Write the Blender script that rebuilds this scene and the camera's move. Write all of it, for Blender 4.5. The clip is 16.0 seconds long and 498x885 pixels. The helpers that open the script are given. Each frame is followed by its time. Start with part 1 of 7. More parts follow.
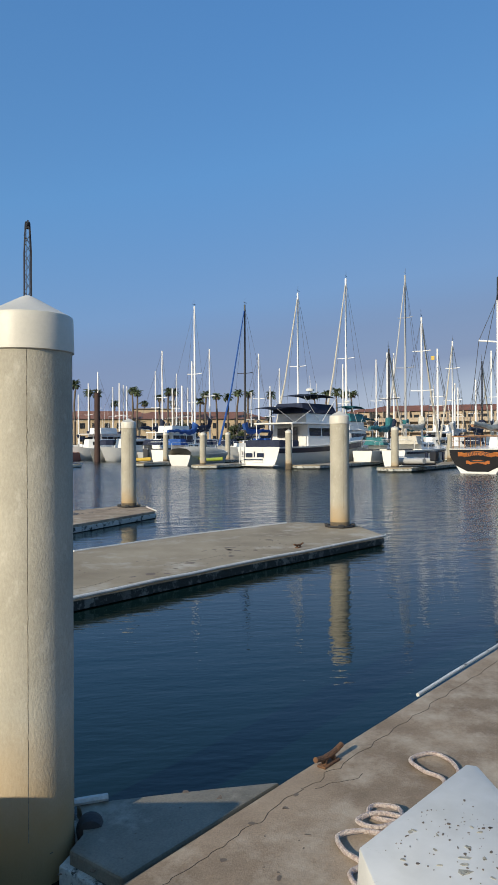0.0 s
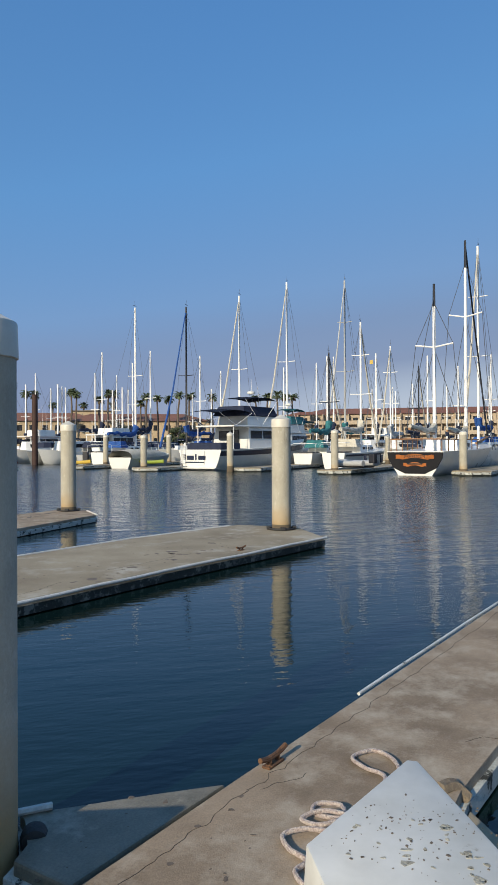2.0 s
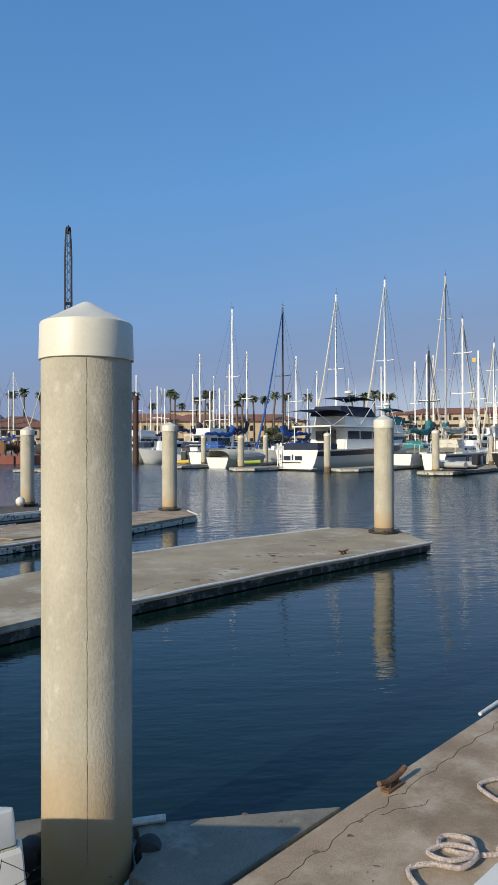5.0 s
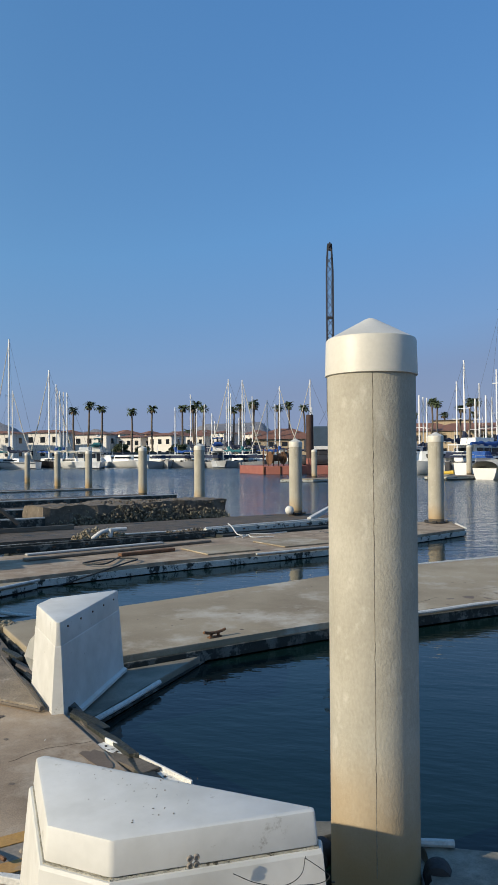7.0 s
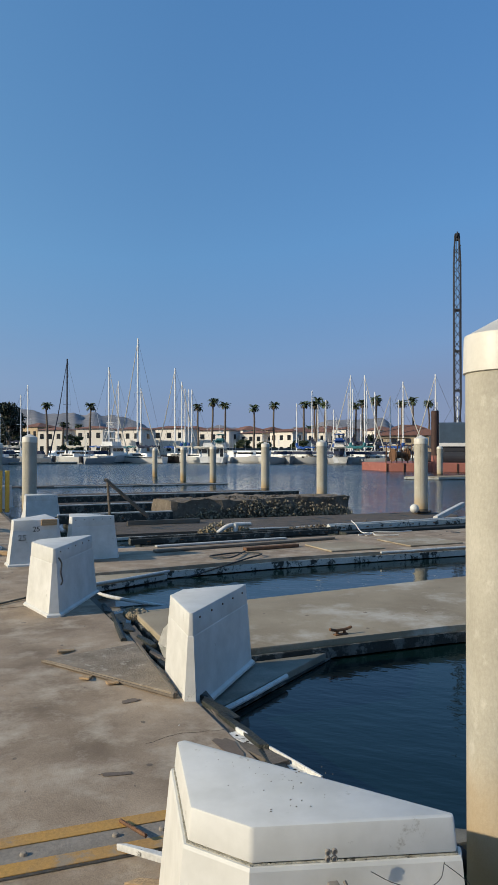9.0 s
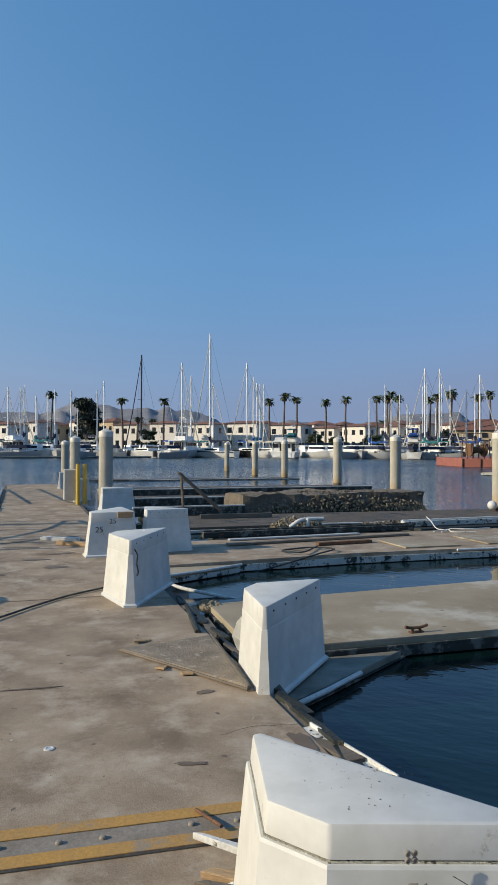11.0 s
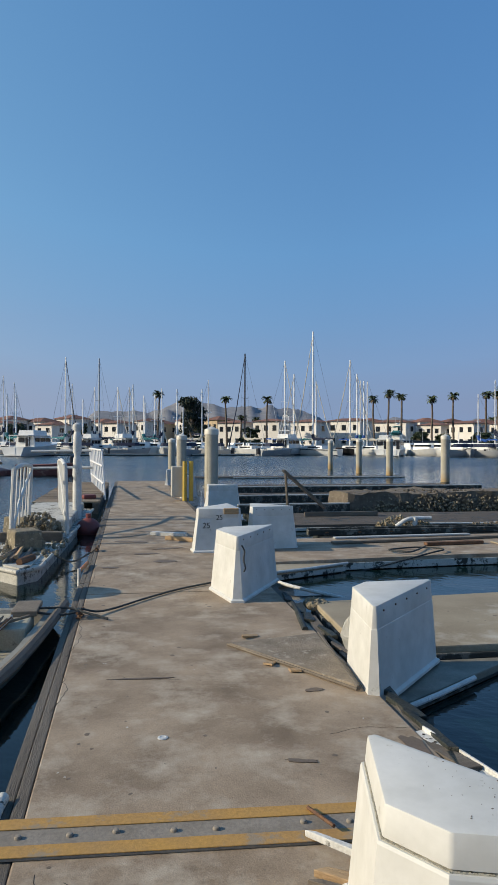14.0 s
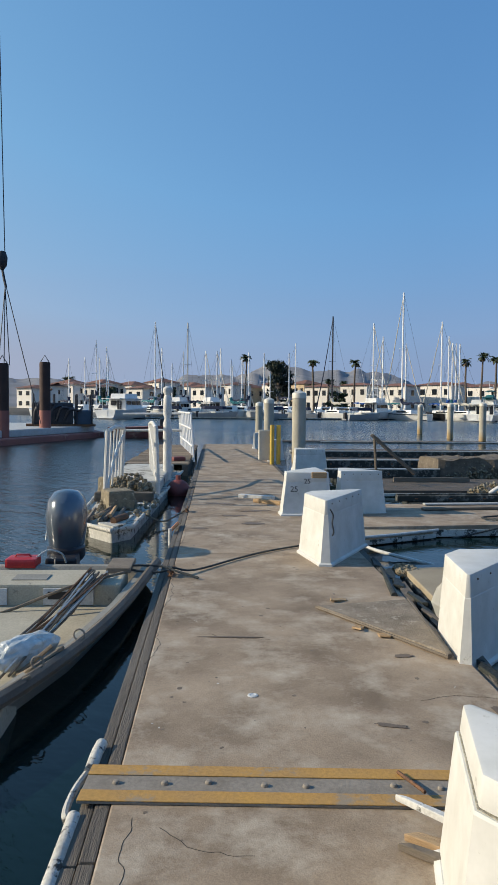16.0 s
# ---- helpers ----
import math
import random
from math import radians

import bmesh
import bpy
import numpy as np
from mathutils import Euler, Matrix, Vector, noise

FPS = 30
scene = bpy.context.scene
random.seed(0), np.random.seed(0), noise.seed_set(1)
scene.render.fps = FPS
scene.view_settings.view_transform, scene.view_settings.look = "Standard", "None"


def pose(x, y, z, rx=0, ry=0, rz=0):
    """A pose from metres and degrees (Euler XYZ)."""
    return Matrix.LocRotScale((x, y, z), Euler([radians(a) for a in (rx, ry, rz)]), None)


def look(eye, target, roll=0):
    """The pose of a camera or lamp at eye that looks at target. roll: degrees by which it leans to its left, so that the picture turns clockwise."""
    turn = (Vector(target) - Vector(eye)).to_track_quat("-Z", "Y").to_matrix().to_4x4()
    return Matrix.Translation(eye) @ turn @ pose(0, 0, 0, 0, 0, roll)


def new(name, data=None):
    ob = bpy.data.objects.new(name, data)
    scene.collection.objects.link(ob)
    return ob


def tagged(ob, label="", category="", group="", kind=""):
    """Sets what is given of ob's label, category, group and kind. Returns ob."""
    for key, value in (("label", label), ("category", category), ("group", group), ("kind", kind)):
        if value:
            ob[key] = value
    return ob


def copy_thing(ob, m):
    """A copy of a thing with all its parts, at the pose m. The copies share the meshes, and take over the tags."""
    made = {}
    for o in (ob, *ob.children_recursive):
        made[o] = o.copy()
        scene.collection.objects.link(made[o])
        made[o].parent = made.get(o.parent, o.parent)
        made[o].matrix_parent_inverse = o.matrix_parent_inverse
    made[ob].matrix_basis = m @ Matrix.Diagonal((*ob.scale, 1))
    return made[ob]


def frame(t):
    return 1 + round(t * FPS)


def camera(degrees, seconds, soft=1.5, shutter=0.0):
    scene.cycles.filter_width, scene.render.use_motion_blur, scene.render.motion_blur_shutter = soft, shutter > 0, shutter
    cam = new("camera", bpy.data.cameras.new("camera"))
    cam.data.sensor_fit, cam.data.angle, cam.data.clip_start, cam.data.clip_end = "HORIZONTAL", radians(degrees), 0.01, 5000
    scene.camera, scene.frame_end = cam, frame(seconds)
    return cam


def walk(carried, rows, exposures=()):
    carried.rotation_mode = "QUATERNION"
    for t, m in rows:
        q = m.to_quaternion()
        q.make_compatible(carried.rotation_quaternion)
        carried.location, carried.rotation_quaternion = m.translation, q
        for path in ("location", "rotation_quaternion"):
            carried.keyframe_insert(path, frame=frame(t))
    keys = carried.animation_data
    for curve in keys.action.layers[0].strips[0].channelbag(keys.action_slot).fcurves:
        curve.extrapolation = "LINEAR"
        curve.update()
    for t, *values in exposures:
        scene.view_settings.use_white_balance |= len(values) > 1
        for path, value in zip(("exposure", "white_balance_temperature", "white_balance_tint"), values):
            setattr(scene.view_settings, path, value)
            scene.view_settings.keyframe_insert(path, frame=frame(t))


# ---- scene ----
# ------------------------------------------------------------ camera
cam = camera(38.30, 16.0)
walk(cam, [
    (0, pose(0.166, -0.287, 1.970, 90.01, 0.27, -56.60)),
    (0.5, pose(0.158, -0.283, 1.975, 89.86, 0.25, -58.92)),
    (1, pose(0.145, -0.273, 1.975, 89.85, 0.31, -60.52)),
    (1.5, pose(0.138, -0.279, 1.977, 89.96, 0.28, -61.22)),
    (2, pose(0.123, -0.289, 1.985, 90.18, 0.24, -61.30)),
    (2.5, pose(0.121, -0.288, 1.981, 90.42, 0.21, -61.20)),
    (3, pose(0.115, -0.291, 1.984, 90.57, 0.26, -61.08)),
    (3.2, pose(0.117, -0.289, 1.979, 90.61, 0.25, -61.03)),
    (5.3, pose(0.201, -0.120, 2.008, 90.24, 0.10, -50.35)),
    (5.5, pose(0.190, -0.116, 2.011, 90.31, 0.09, -47.80)),
    (6, pose(0.169, -0.103, 2.013, 90.56, 0.27, -42.55)),
    (6.5, pose(0.145, -0.090, 2.015, 90.89, 0.36, -37.16)),
    (7, pose(0.120, -0.082, 2.017, 91.12, 0.36, -33.09)),
    (7.5, pose(0.107, -0.079, 2.018, 91.18, 0.28, -29.83)),
    (8, pose(0.094, -0.077, 2.018, 91.05, 0.18, -27.35)),
    (8.5, pose(0.084, -0.073, 2.015, 90.98, 0.14, -25.29)),
    (9, pose(0.064, -0.082, 2.026, 90.83, -0.07, -23.44)),
    (9.5, pose(0.071, -0.066, 2.018, 90.76, -0.06, -21.62)),
    (10, pose(0.066, -0.067, 2.021, 90.63, -0.16, -20.21)),
    (12.5, pose(0.040, -0.041, 2.016, 90.26, -0.16, -13.95)),
    (13, pose(0.034, -0.041, 2.018, 90.27, -0.20, -12.58)),
    (13.5, pose(0.029, -0.041, 2.016, 90.28, -0.20, -11.23)),
    (14, pose(0.023, -0.034, 2.012, 90.19, -0.21, -9.55)),
    (14.5, pose(0.014, -0.030, 2.015, 89.81, -0.34, -7.85)),
    (15, pose(0.008, -0.016, 2.013, 89.14, -0.39, -5.93)),
    (15.5, pose(0.001, -0.006, 2.007, 88.22, -0.47, -4.07)),
    (16, pose(0.000, 0.000, 2.005, 87.27, -0.54, -2.64)),
], exposures=[(0.0, -0.03), (3.0, -0.03), (5.5, 0.05), (7.5, -0.04), (9.0, -0.08), (12.5, -0.02), (14.0, -0.03), (15.0, 0.02), (16.0, 0.11)])

# ------------------------------------------------------------ world and sun
SUN_AZ, SUN_EL = 274.5, 24.0        # degrees clockwise from +Y, and above the horizon
world = bpy.data.worlds.new("daylight")
scene.world = world
world.use_nodes = True
wn = world.node_tree
sky = wn.nodes.new("ShaderNodeTexSky")
sky.sky_type, sky.sun_disc = "NISHITA", False
sky.sun_elevation, sky.sun_rotation = radians(SUN_EL), radians(SUN_AZ)
sky.air_density, sky.dust_density, sky.ozone_density, sky.altitude = 1.0, 0.6, 3.0, 0
lum, span, tone = wn.nodes.new("ShaderNodeRGBToBW"), wn.nodes.new("ShaderNodeMapRange"), wn.nodes.new("ShaderNodeValToRGB")
span.inputs["From Min"].default_value, span.inputs["From Max"].default_value = 0.8, 7.0
ramp_ = tone.color_ramp.elements
ramp_[0].position, ramp_[0].color = 0.0, (0.55, 1.85, 4.75, 1)         # deep blue overhead
ramp_[1].position, ramp_[1].color = 1.0, (4.6, 5.8, 7.0, 1)            # bright haze towards the sun
for at, colour in ((0.25, (1.22, 3.10, 6.3, 1)), (0.50, (1.90, 3.45, 6.1, 1)), (0.64, (2.15, 3.25, 5.3, 1)), (0.82, (2.5, 3.4, 5.1, 1))):
    ramp_.new(at).color = colour
wn.links.new(sky.outputs["Color"], lum.inputs["Color"])
wn.links.new(lum.outputs["Val"], span.inputs["Value"])
wn.links.new(span.outputs["Result"], tone.inputs["Fac"])
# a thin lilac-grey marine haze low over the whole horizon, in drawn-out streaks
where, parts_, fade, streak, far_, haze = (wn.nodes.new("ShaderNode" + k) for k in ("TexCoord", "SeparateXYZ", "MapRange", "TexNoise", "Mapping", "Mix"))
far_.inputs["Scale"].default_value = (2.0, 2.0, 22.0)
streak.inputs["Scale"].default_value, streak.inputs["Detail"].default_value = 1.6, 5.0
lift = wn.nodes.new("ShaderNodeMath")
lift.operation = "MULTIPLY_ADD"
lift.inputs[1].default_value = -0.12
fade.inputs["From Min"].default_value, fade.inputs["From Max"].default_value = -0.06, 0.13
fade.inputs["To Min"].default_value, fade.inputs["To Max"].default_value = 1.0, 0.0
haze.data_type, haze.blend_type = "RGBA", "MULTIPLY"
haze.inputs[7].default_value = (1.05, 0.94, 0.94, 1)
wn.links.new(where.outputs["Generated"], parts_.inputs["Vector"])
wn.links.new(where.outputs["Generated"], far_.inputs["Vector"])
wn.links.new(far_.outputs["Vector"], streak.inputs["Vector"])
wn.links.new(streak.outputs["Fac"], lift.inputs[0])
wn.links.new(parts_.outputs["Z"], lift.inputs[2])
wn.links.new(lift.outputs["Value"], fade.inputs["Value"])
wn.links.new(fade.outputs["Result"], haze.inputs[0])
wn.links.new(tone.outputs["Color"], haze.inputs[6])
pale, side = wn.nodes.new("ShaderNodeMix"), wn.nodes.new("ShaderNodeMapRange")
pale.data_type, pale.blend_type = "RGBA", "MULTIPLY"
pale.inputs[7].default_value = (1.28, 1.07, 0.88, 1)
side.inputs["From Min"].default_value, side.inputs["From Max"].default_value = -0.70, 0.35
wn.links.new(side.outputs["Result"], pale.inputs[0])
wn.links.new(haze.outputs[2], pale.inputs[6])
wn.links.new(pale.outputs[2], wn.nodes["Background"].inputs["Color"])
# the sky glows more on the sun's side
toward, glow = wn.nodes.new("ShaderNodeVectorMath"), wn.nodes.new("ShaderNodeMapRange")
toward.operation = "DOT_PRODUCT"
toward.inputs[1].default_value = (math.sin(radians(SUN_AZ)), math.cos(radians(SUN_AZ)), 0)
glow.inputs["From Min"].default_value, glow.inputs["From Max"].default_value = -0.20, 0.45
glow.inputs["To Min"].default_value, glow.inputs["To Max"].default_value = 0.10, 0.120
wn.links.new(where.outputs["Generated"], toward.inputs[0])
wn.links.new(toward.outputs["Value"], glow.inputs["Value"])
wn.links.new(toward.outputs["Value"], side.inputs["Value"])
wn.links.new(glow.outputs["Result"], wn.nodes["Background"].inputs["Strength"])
sun = new("sun", bpy.data.lights.new("sun", "SUN"))
sun.data.energy, sun.data.angle, sun.data.color = 5.0, radians(0.53), (1.0, 0.88, 0.68)
az, el = radians(SUN_AZ), radians(SUN_EL)
sun.matrix_world = look((50 * math.sin(az) * math.cos(el), 50 * math.cos(az) * math.cos(el), 50 * math.sin(el)), (0, 0, 0))


# ------------------------------------------------------------ mesh helpers
def bearing(deg, dist, z=0.0):
    """A place at that bearing (clockwise from +Y) and distance from the spot from which it is seen."""
    u = min(1.0, max(0.0, (deg - 5) / 37))
    return Vector((0.14 * u + dist * math.sin(radians(deg)), -0.27 * u + dist * math.cos(radians(deg)), z))


def empty(name, label="", category="", group="", kind="", at=(0, 0, 0), turn=0.0):
    ob = new(name)
    ob.matrix_basis = pose(*at, 0, 0, turn)
    return tagged(ob, label, category, group, kind)


def part(name, bm, material, parent=None, label="", smooth=False):
    me = bpy.data.meshes.new(name)
    bmesh.ops.recalc_face_normals(bm, faces=bm.faces)
    bm.to_mesh(me)
    bm.free()
    me.materials.append(material)
    if smooth:
        me.shade_smooth()
        me.set_sharp_from_angle(angle=radians(38))
    ob = new(name, me)
    ob.parent = parent
    if label:
        ob["label"] = label
    return ob


def again(name, ob, parent, m):
    """Another piece on the same mesh."""
    o = new(name, ob.data)
    o.parent = parent
    o.matrix_basis = m
    return o


def thing(name, bm, material, label, category, group="", kind="", smooth=False):
    return tagged(part(name, bm, material, None, "", smooth), label, category, group, kind)


def box(bm, x0, y0, z0, x1, y1, z1, bevel=0.0, m=None):
    r = bmesh.ops.create_cube(bm, size=1.0, matrix=Matrix.Translation(((x0 + x1) / 2, (y0 + y1) / 2, (z0 + z1) / 2)) @ Matrix.Diagonal((abs(x1 - x0), abs(y1 - y0), abs(z1 - z0), 1)))
    vs = r["verts"]
    if m is not None:
        bmesh.ops.transform(bm, matrix=m, verts=vs)
    if bevel:
        es = {e for v in vs for e in v.link_edges}
        bmesh.ops.bevel(bm, geom=list(es), offset=bevel, segments=2, affect="EDGES", profile=0.6)
    return bm


def prism(bm, pts, z0, z1, bevel=0.0, top=None):
    """A polygon raised from z0 to z1; top gives the upper outline where it differs."""
    lo = [bm.verts.new((p[0], p[1], z0 if len(p) < 3 else p[2])) for p in pts]
    hi = [bm.verts.new((p[0], p[1], z1)) for p in (top or pts)]
    n = len(pts)
    fs = [bm.faces.new(hi), bm.faces.new(lo[::-1])]
    fs += [bm.faces.new((lo[i], lo[(i + 1) % n], hi[(i + 1) % n], hi[i])) for i in range(n)]
    if bevel:
        es = {e for f in fs for e in f.edges}
        bmesh.ops.bevel(bm, geom=list(es), offset=bevel, segments=2, affect="EDGES", profile=0.6)
    return bm


def tube(bm, path, r, n=8, r2=None):
    """A round bar along a path, from radius r to r2, with capped ends."""
    pts = [Vector(p) for p in path]
    rings = []
    side = None
    for i, p in enumerate(pts):
        d = (pts[min(i + 1, len(pts) - 1)] - pts[max(i - 1, 0)]).normalized()
        if side is None or abs(side.dot(d)) > 0.95:
            side = d.cross(Vector((0, 0, 1)) if abs(d.z) < 0.9 else Vector((1, 0, 0))).normalized()
        u = (side - d * side.dot(d)).normalized()
        side = u
        v = d.cross(u)
        rr = r if r2 is None else r + (r2 - r) * i / (len(pts) - 1)
        rings.append([bm.verts.new(p + (u * math.cos(a) + v * math.sin(a)) * rr) for a in (2 * math.pi * k / n for k in range(n))])
    for a, b in zip(rings, rings[1:]):
        for k in range(n):
            bm.faces.new((a[k], a[(k + 1) % n], b[(k + 1) % n], b[k]))
    bm.faces.new(rings[0][::-1])
    bm.faces.new(rings[-1])
    return bm


def lathe(bm, profile, n=32, x=0.0, y=0.0):
    """Turned about a vertical axis: profile of (radius, z) from bottom to top."""
    rings = []
    for r, z in profile:
        rings.append([bm.verts.new((x + r * math.cos(2 * math.pi * k / n), y + r * math.sin(2 * math.pi * k / n), z)) for k in range(n)])
    for a, b in zip(rings, rings[1:]):
        for k in range(n):
            bm.faces.new((a[k], a[(k + 1) % n], b[(k + 1) % n], b[k]))
    bm.faces.new(rings[0][::-1])
    bm.faces.new(rings[-1])
    return bm


def spline(pts, steps=8):
    """A smooth path through points (Catmull-Rom)."""
    p = [Vector(q) for q in pts]
    p = [2 * p[0] - p[1]] + p + [2 * p[-1] - p[-2]]
    out = []
    for i in range(1, len(p) - 2):
        for k in range(steps):
            t = k / steps
            out.append(0.5 * (2 * p[i] + (p[i + 1] - p[i - 1]) * t + (2 * p[i - 1] - 5 * p[i] + 4 * p[i + 1] - p[i + 2]) * t * t + (3 * p[i] - p[i - 1] - 3 * p[i + 1] + p[i + 2]) * t ** 3))
    return out + [p[-2]]


def writing(name, text, size, material, parent, m, extrude=0.002):
    cu = bpy.data.curves.new(name, "FONT")
    cu.body, cu.size, cu.extrude, cu.align_x, cu.align_y = text, size, extrude, "CENTER", "CENTER"
    ob = bpy.data.objects.new(name, cu)
    me = bpy.data.meshes.new_from_object(ob)
    me.materials.append(material)
    bpy.data.objects.remove(ob)
    o = new(name, me)
    o.parent = parent
    o.matrix_basis = m
    return o


# ------------------------------------------------------------ materials
def mat(name, base, second=None, scale=4.0, rough=0.7, metal=0.0, bump=0.15, fine=60.0, spots=None, spot_scale=3.0, spot_size=0.62, stretch=(1, 1, 1), vary=0.0, coat=0.0, grit=0.72, soft=0.06):
    """A surface of two colours mixed by broad and fine noise, with stains of a third, fine relief, and a change from piece to piece."""
    m = bpy.data.materials.new(name)
    m.use_nodes = True
    nt = m.node_tree
    N, L = nt.nodes.new, nt.links.new
    b = nt.nodes["Principled BSDF"]
    b.inputs["Roughness"].default_value, b.inputs["Metallic"].default_value, b.inputs["Coat Weight"].default_value = rough, metal, coat
    tc, mp = N("ShaderNodeTexCoord"), N("ShaderNodeMapping")
    mp.inputs["Scale"].default_value = stretch
    L(tc.outputs["Object"], mp.inputs["Vector"])

    def noisy(sc, detail=6.0, rgh=0.6):
        t = N("ShaderNodeTexNoise")
        t.inputs["Scale"].default_value, t.inputs["Detail"].default_value, t.inputs["Roughness"].default_value = sc, detail, rgh
        L(mp.outputs["Vector"], t.inputs["Vector"])
        return t

    def ramp(src, lo, hi):
        r = N("ShaderNodeMapRange")
        r.inputs["From Min"].default_value, r.inputs["From Max"].default_value = lo, hi
        L(src, r.inputs["Value"])
        return r.outputs["Result"]

    def mix(fac, a, c):
        x = N("ShaderNodeMix")
        x.data_type = "RGBA"
        L(fac, x.inputs["Factor"])
        for sock, val in ((x.inputs["A"], a), (x.inputs["B"], c)):
            if isinstance(val, tuple):
                sock.default_value = (*val, 1)
            else:
                L(val, sock)
        return x.outputs["Result"]

    second = second or tuple(c * 0.72 for c in base)
    broad, grain = noisy(scale), noisy(fine, 4.0)
    col = mix(ramp(broad.outputs["Fac"], 0.32, 0.7), base, second)
    dark = mix(ramp(grain.outputs["Fac"], 0.35, 0.75), (1, 1, 1), (grit, grit, grit))
    mul = N("ShaderNodeMix")
    mul.data_type, mul.blend_type = "RGBA", "MULTIPLY"
    mul.inputs["Factor"].default_value = 1.0
    L(col, mul.inputs["A"])
    L(dark, mul.inputs["B"])
    col = mul.outputs["Result"]
    if spots:
        s = noisy(spot_scale, 8.0, 0.7)
        col = mix(ramp(s.outputs["Fac"], spot_size, spot_size + soft), col, spots)
    if vary:
        oi, hs = N("ShaderNodeObjectInfo"), N("ShaderNodeHueSaturation")
        r = N("ShaderNodeMapRange")
        r.inputs["To Min"].default_value, r.inputs["To Max"].default_value = 1 - vary, 1 + vary
        L(oi.outputs["Random"], r.inputs["Value"])
        L(r.outputs["Result"], hs.inputs["Value"])
        L(col, hs.inputs["Color"])
        col = hs.outputs["Color"]
    L(col, b.inputs["Base Color"])
    if bump:
        bp = N("ShaderNodeBump")
        bp.inputs["Strength"].default_value, bp.inputs["Distance"].default_value = bump, 0.02
        L(grain.outputs["Fac"], bp.inputs["Height"])
        L(bp.outputs["Normal"], b.inputs["Normal"])
    rr = N("ShaderNodeMapRange")
    rr.inputs["To Min"].default_value, rr.inputs["To Max"].default_value = max(rough - 0.12, 0.02), min(rough + 0.12, 1)
    L(broad.outputs["Fac"], rr.inputs["Value"])
    L(rr.outputs["Result"], b.inputs["Roughness"])
    return m


def water_material():
    m = bpy.data.materials.new("harbour_water")
    m.use_nodes = True
    nt = m.node_tree
    N, L = nt.nodes.new, nt.links.new
    b = nt.nodes["Principled BSDF"]
    b.inputs["Base Color"].default_value = (0.002, 0.010, 0.009, 1)
    b.inputs["Roughness"].default_value, b.inputs["IOR"].default_value = 0.02, 1.33
    tc, sp = N("ShaderNodeTexCoord"), N("ShaderNodeSeparateXYZ")
    L(tc.outputs["Object"], sp.inputs["Vector"])

    def reach(sock, lo, hi, most):
        """Rises from 0 to most where the basin opens to the wind."""
        r = N("ShaderNodeMapRange")
        r.inputs["From Min"].default_value, r.inputs["From Max"].default_value, r.inputs["To Max"].default_value = lo, hi, most
        L(sock, r.inputs["Value"])
        return r.outputs["Result"]

    open_ = reach(sp.outputs["Y"], 24, 60, 1.0)
    for other in (reach(sp.outputs["X"], 7, 26, 0.75), reach(sp.outputs["X"], -1.2, -4.0, 0.8)):
        mx = N("ShaderNodeMath")
        mx.operation = "MAXIMUM"
        L(open_, mx.inputs[0])
        L(other, mx.inputs[1])
        open_ = mx.outputs["Value"]
    rough_ = N("ShaderNodeMapRange")
    rough_.inputs["To Min"].default_value, rough_.inputs["To Max"].default_value = 0.015, 0.20
    L(open_, rough_.inputs["Value"])
    L(rough_.outputs["Result"], b.inputs["Roughness"])
    last = None
    for sc, st, turn, dist, calm, windy in ((0.9, (1, 0.4, 1), -42, 0.08, 0.09, 1.0), (4.5, (1, 0.38, 1), -50, 0.03, 0.09, 1.0), (13.0, (1, 0.5, 1), -25, 0.008, 0.10, 1.0)):
        mp, t, bp, r = N("ShaderNodeMapping"), N("ShaderNodeTexNoise"), N("ShaderNodeBump"), N("ShaderNodeMapRange")
        mp.vector_type = "TEXTURE"
        mp.inputs["Scale"].default_value, mp.inputs["Rotation"].default_value = st, (0, 0, radians(turn))
        t.inputs["Scale"].default_value, t.inputs["Detail"].default_value = sc, 2.0
        r.inputs["To Min"].default_value, r.inputs["To Max"].default_value = calm, windy
        bp.inputs["Distance"].default_value = dist
        L(open_, r.inputs["Value"])
        L(r.outputs["Result"], bp.inputs["Strength"])
        L(tc.outputs["Object"], mp.inputs["Vector"])
        L(mp.outputs["Vector"], t.inputs["Vector"])
        L(t.outputs["Fac"], bp.inputs["Height"])
        if last:
            L(last, bp.inputs["Normal"])
        last = bp.outputs["Normal"]
    L(last, b.inputs["Normal"])
    return m


WATER = water_material()
DECK = mat("deck_concrete", (0.395, 0.30, 0.205), (0.185, 0.133, 0.087), 1.9, 0.85, bump=0.16, fine=130, spots=(0.455, 0.385, 0.295), spot_scale=3.6, spot_size=0.48, soft=0.26, grit=0.72)
DECK_B = mat("finger_concrete", (0.365, 0.305, 0.21), (0.22, 0.175, 0.115), 0.9, 0.85, bump=0.10, fine=150, spots=(0.43, 0.39, 0.32), spot_scale=1.3, spot_size=0.52, soft=0.16, grit=0.80)
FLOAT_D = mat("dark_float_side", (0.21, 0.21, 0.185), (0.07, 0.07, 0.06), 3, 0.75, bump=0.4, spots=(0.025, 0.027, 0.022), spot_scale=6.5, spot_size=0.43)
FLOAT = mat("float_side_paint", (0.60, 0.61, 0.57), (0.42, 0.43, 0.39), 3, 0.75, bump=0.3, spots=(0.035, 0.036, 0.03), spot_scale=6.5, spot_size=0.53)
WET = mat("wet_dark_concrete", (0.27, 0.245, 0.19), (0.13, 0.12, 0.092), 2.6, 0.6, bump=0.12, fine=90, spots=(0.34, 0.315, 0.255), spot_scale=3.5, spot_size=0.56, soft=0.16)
FOUL = mat("fouled_float", (0.035, 0.04, 0.032), (0.012, 0.014, 0.012), 6, 0.6, bump=0.9, fine=30)
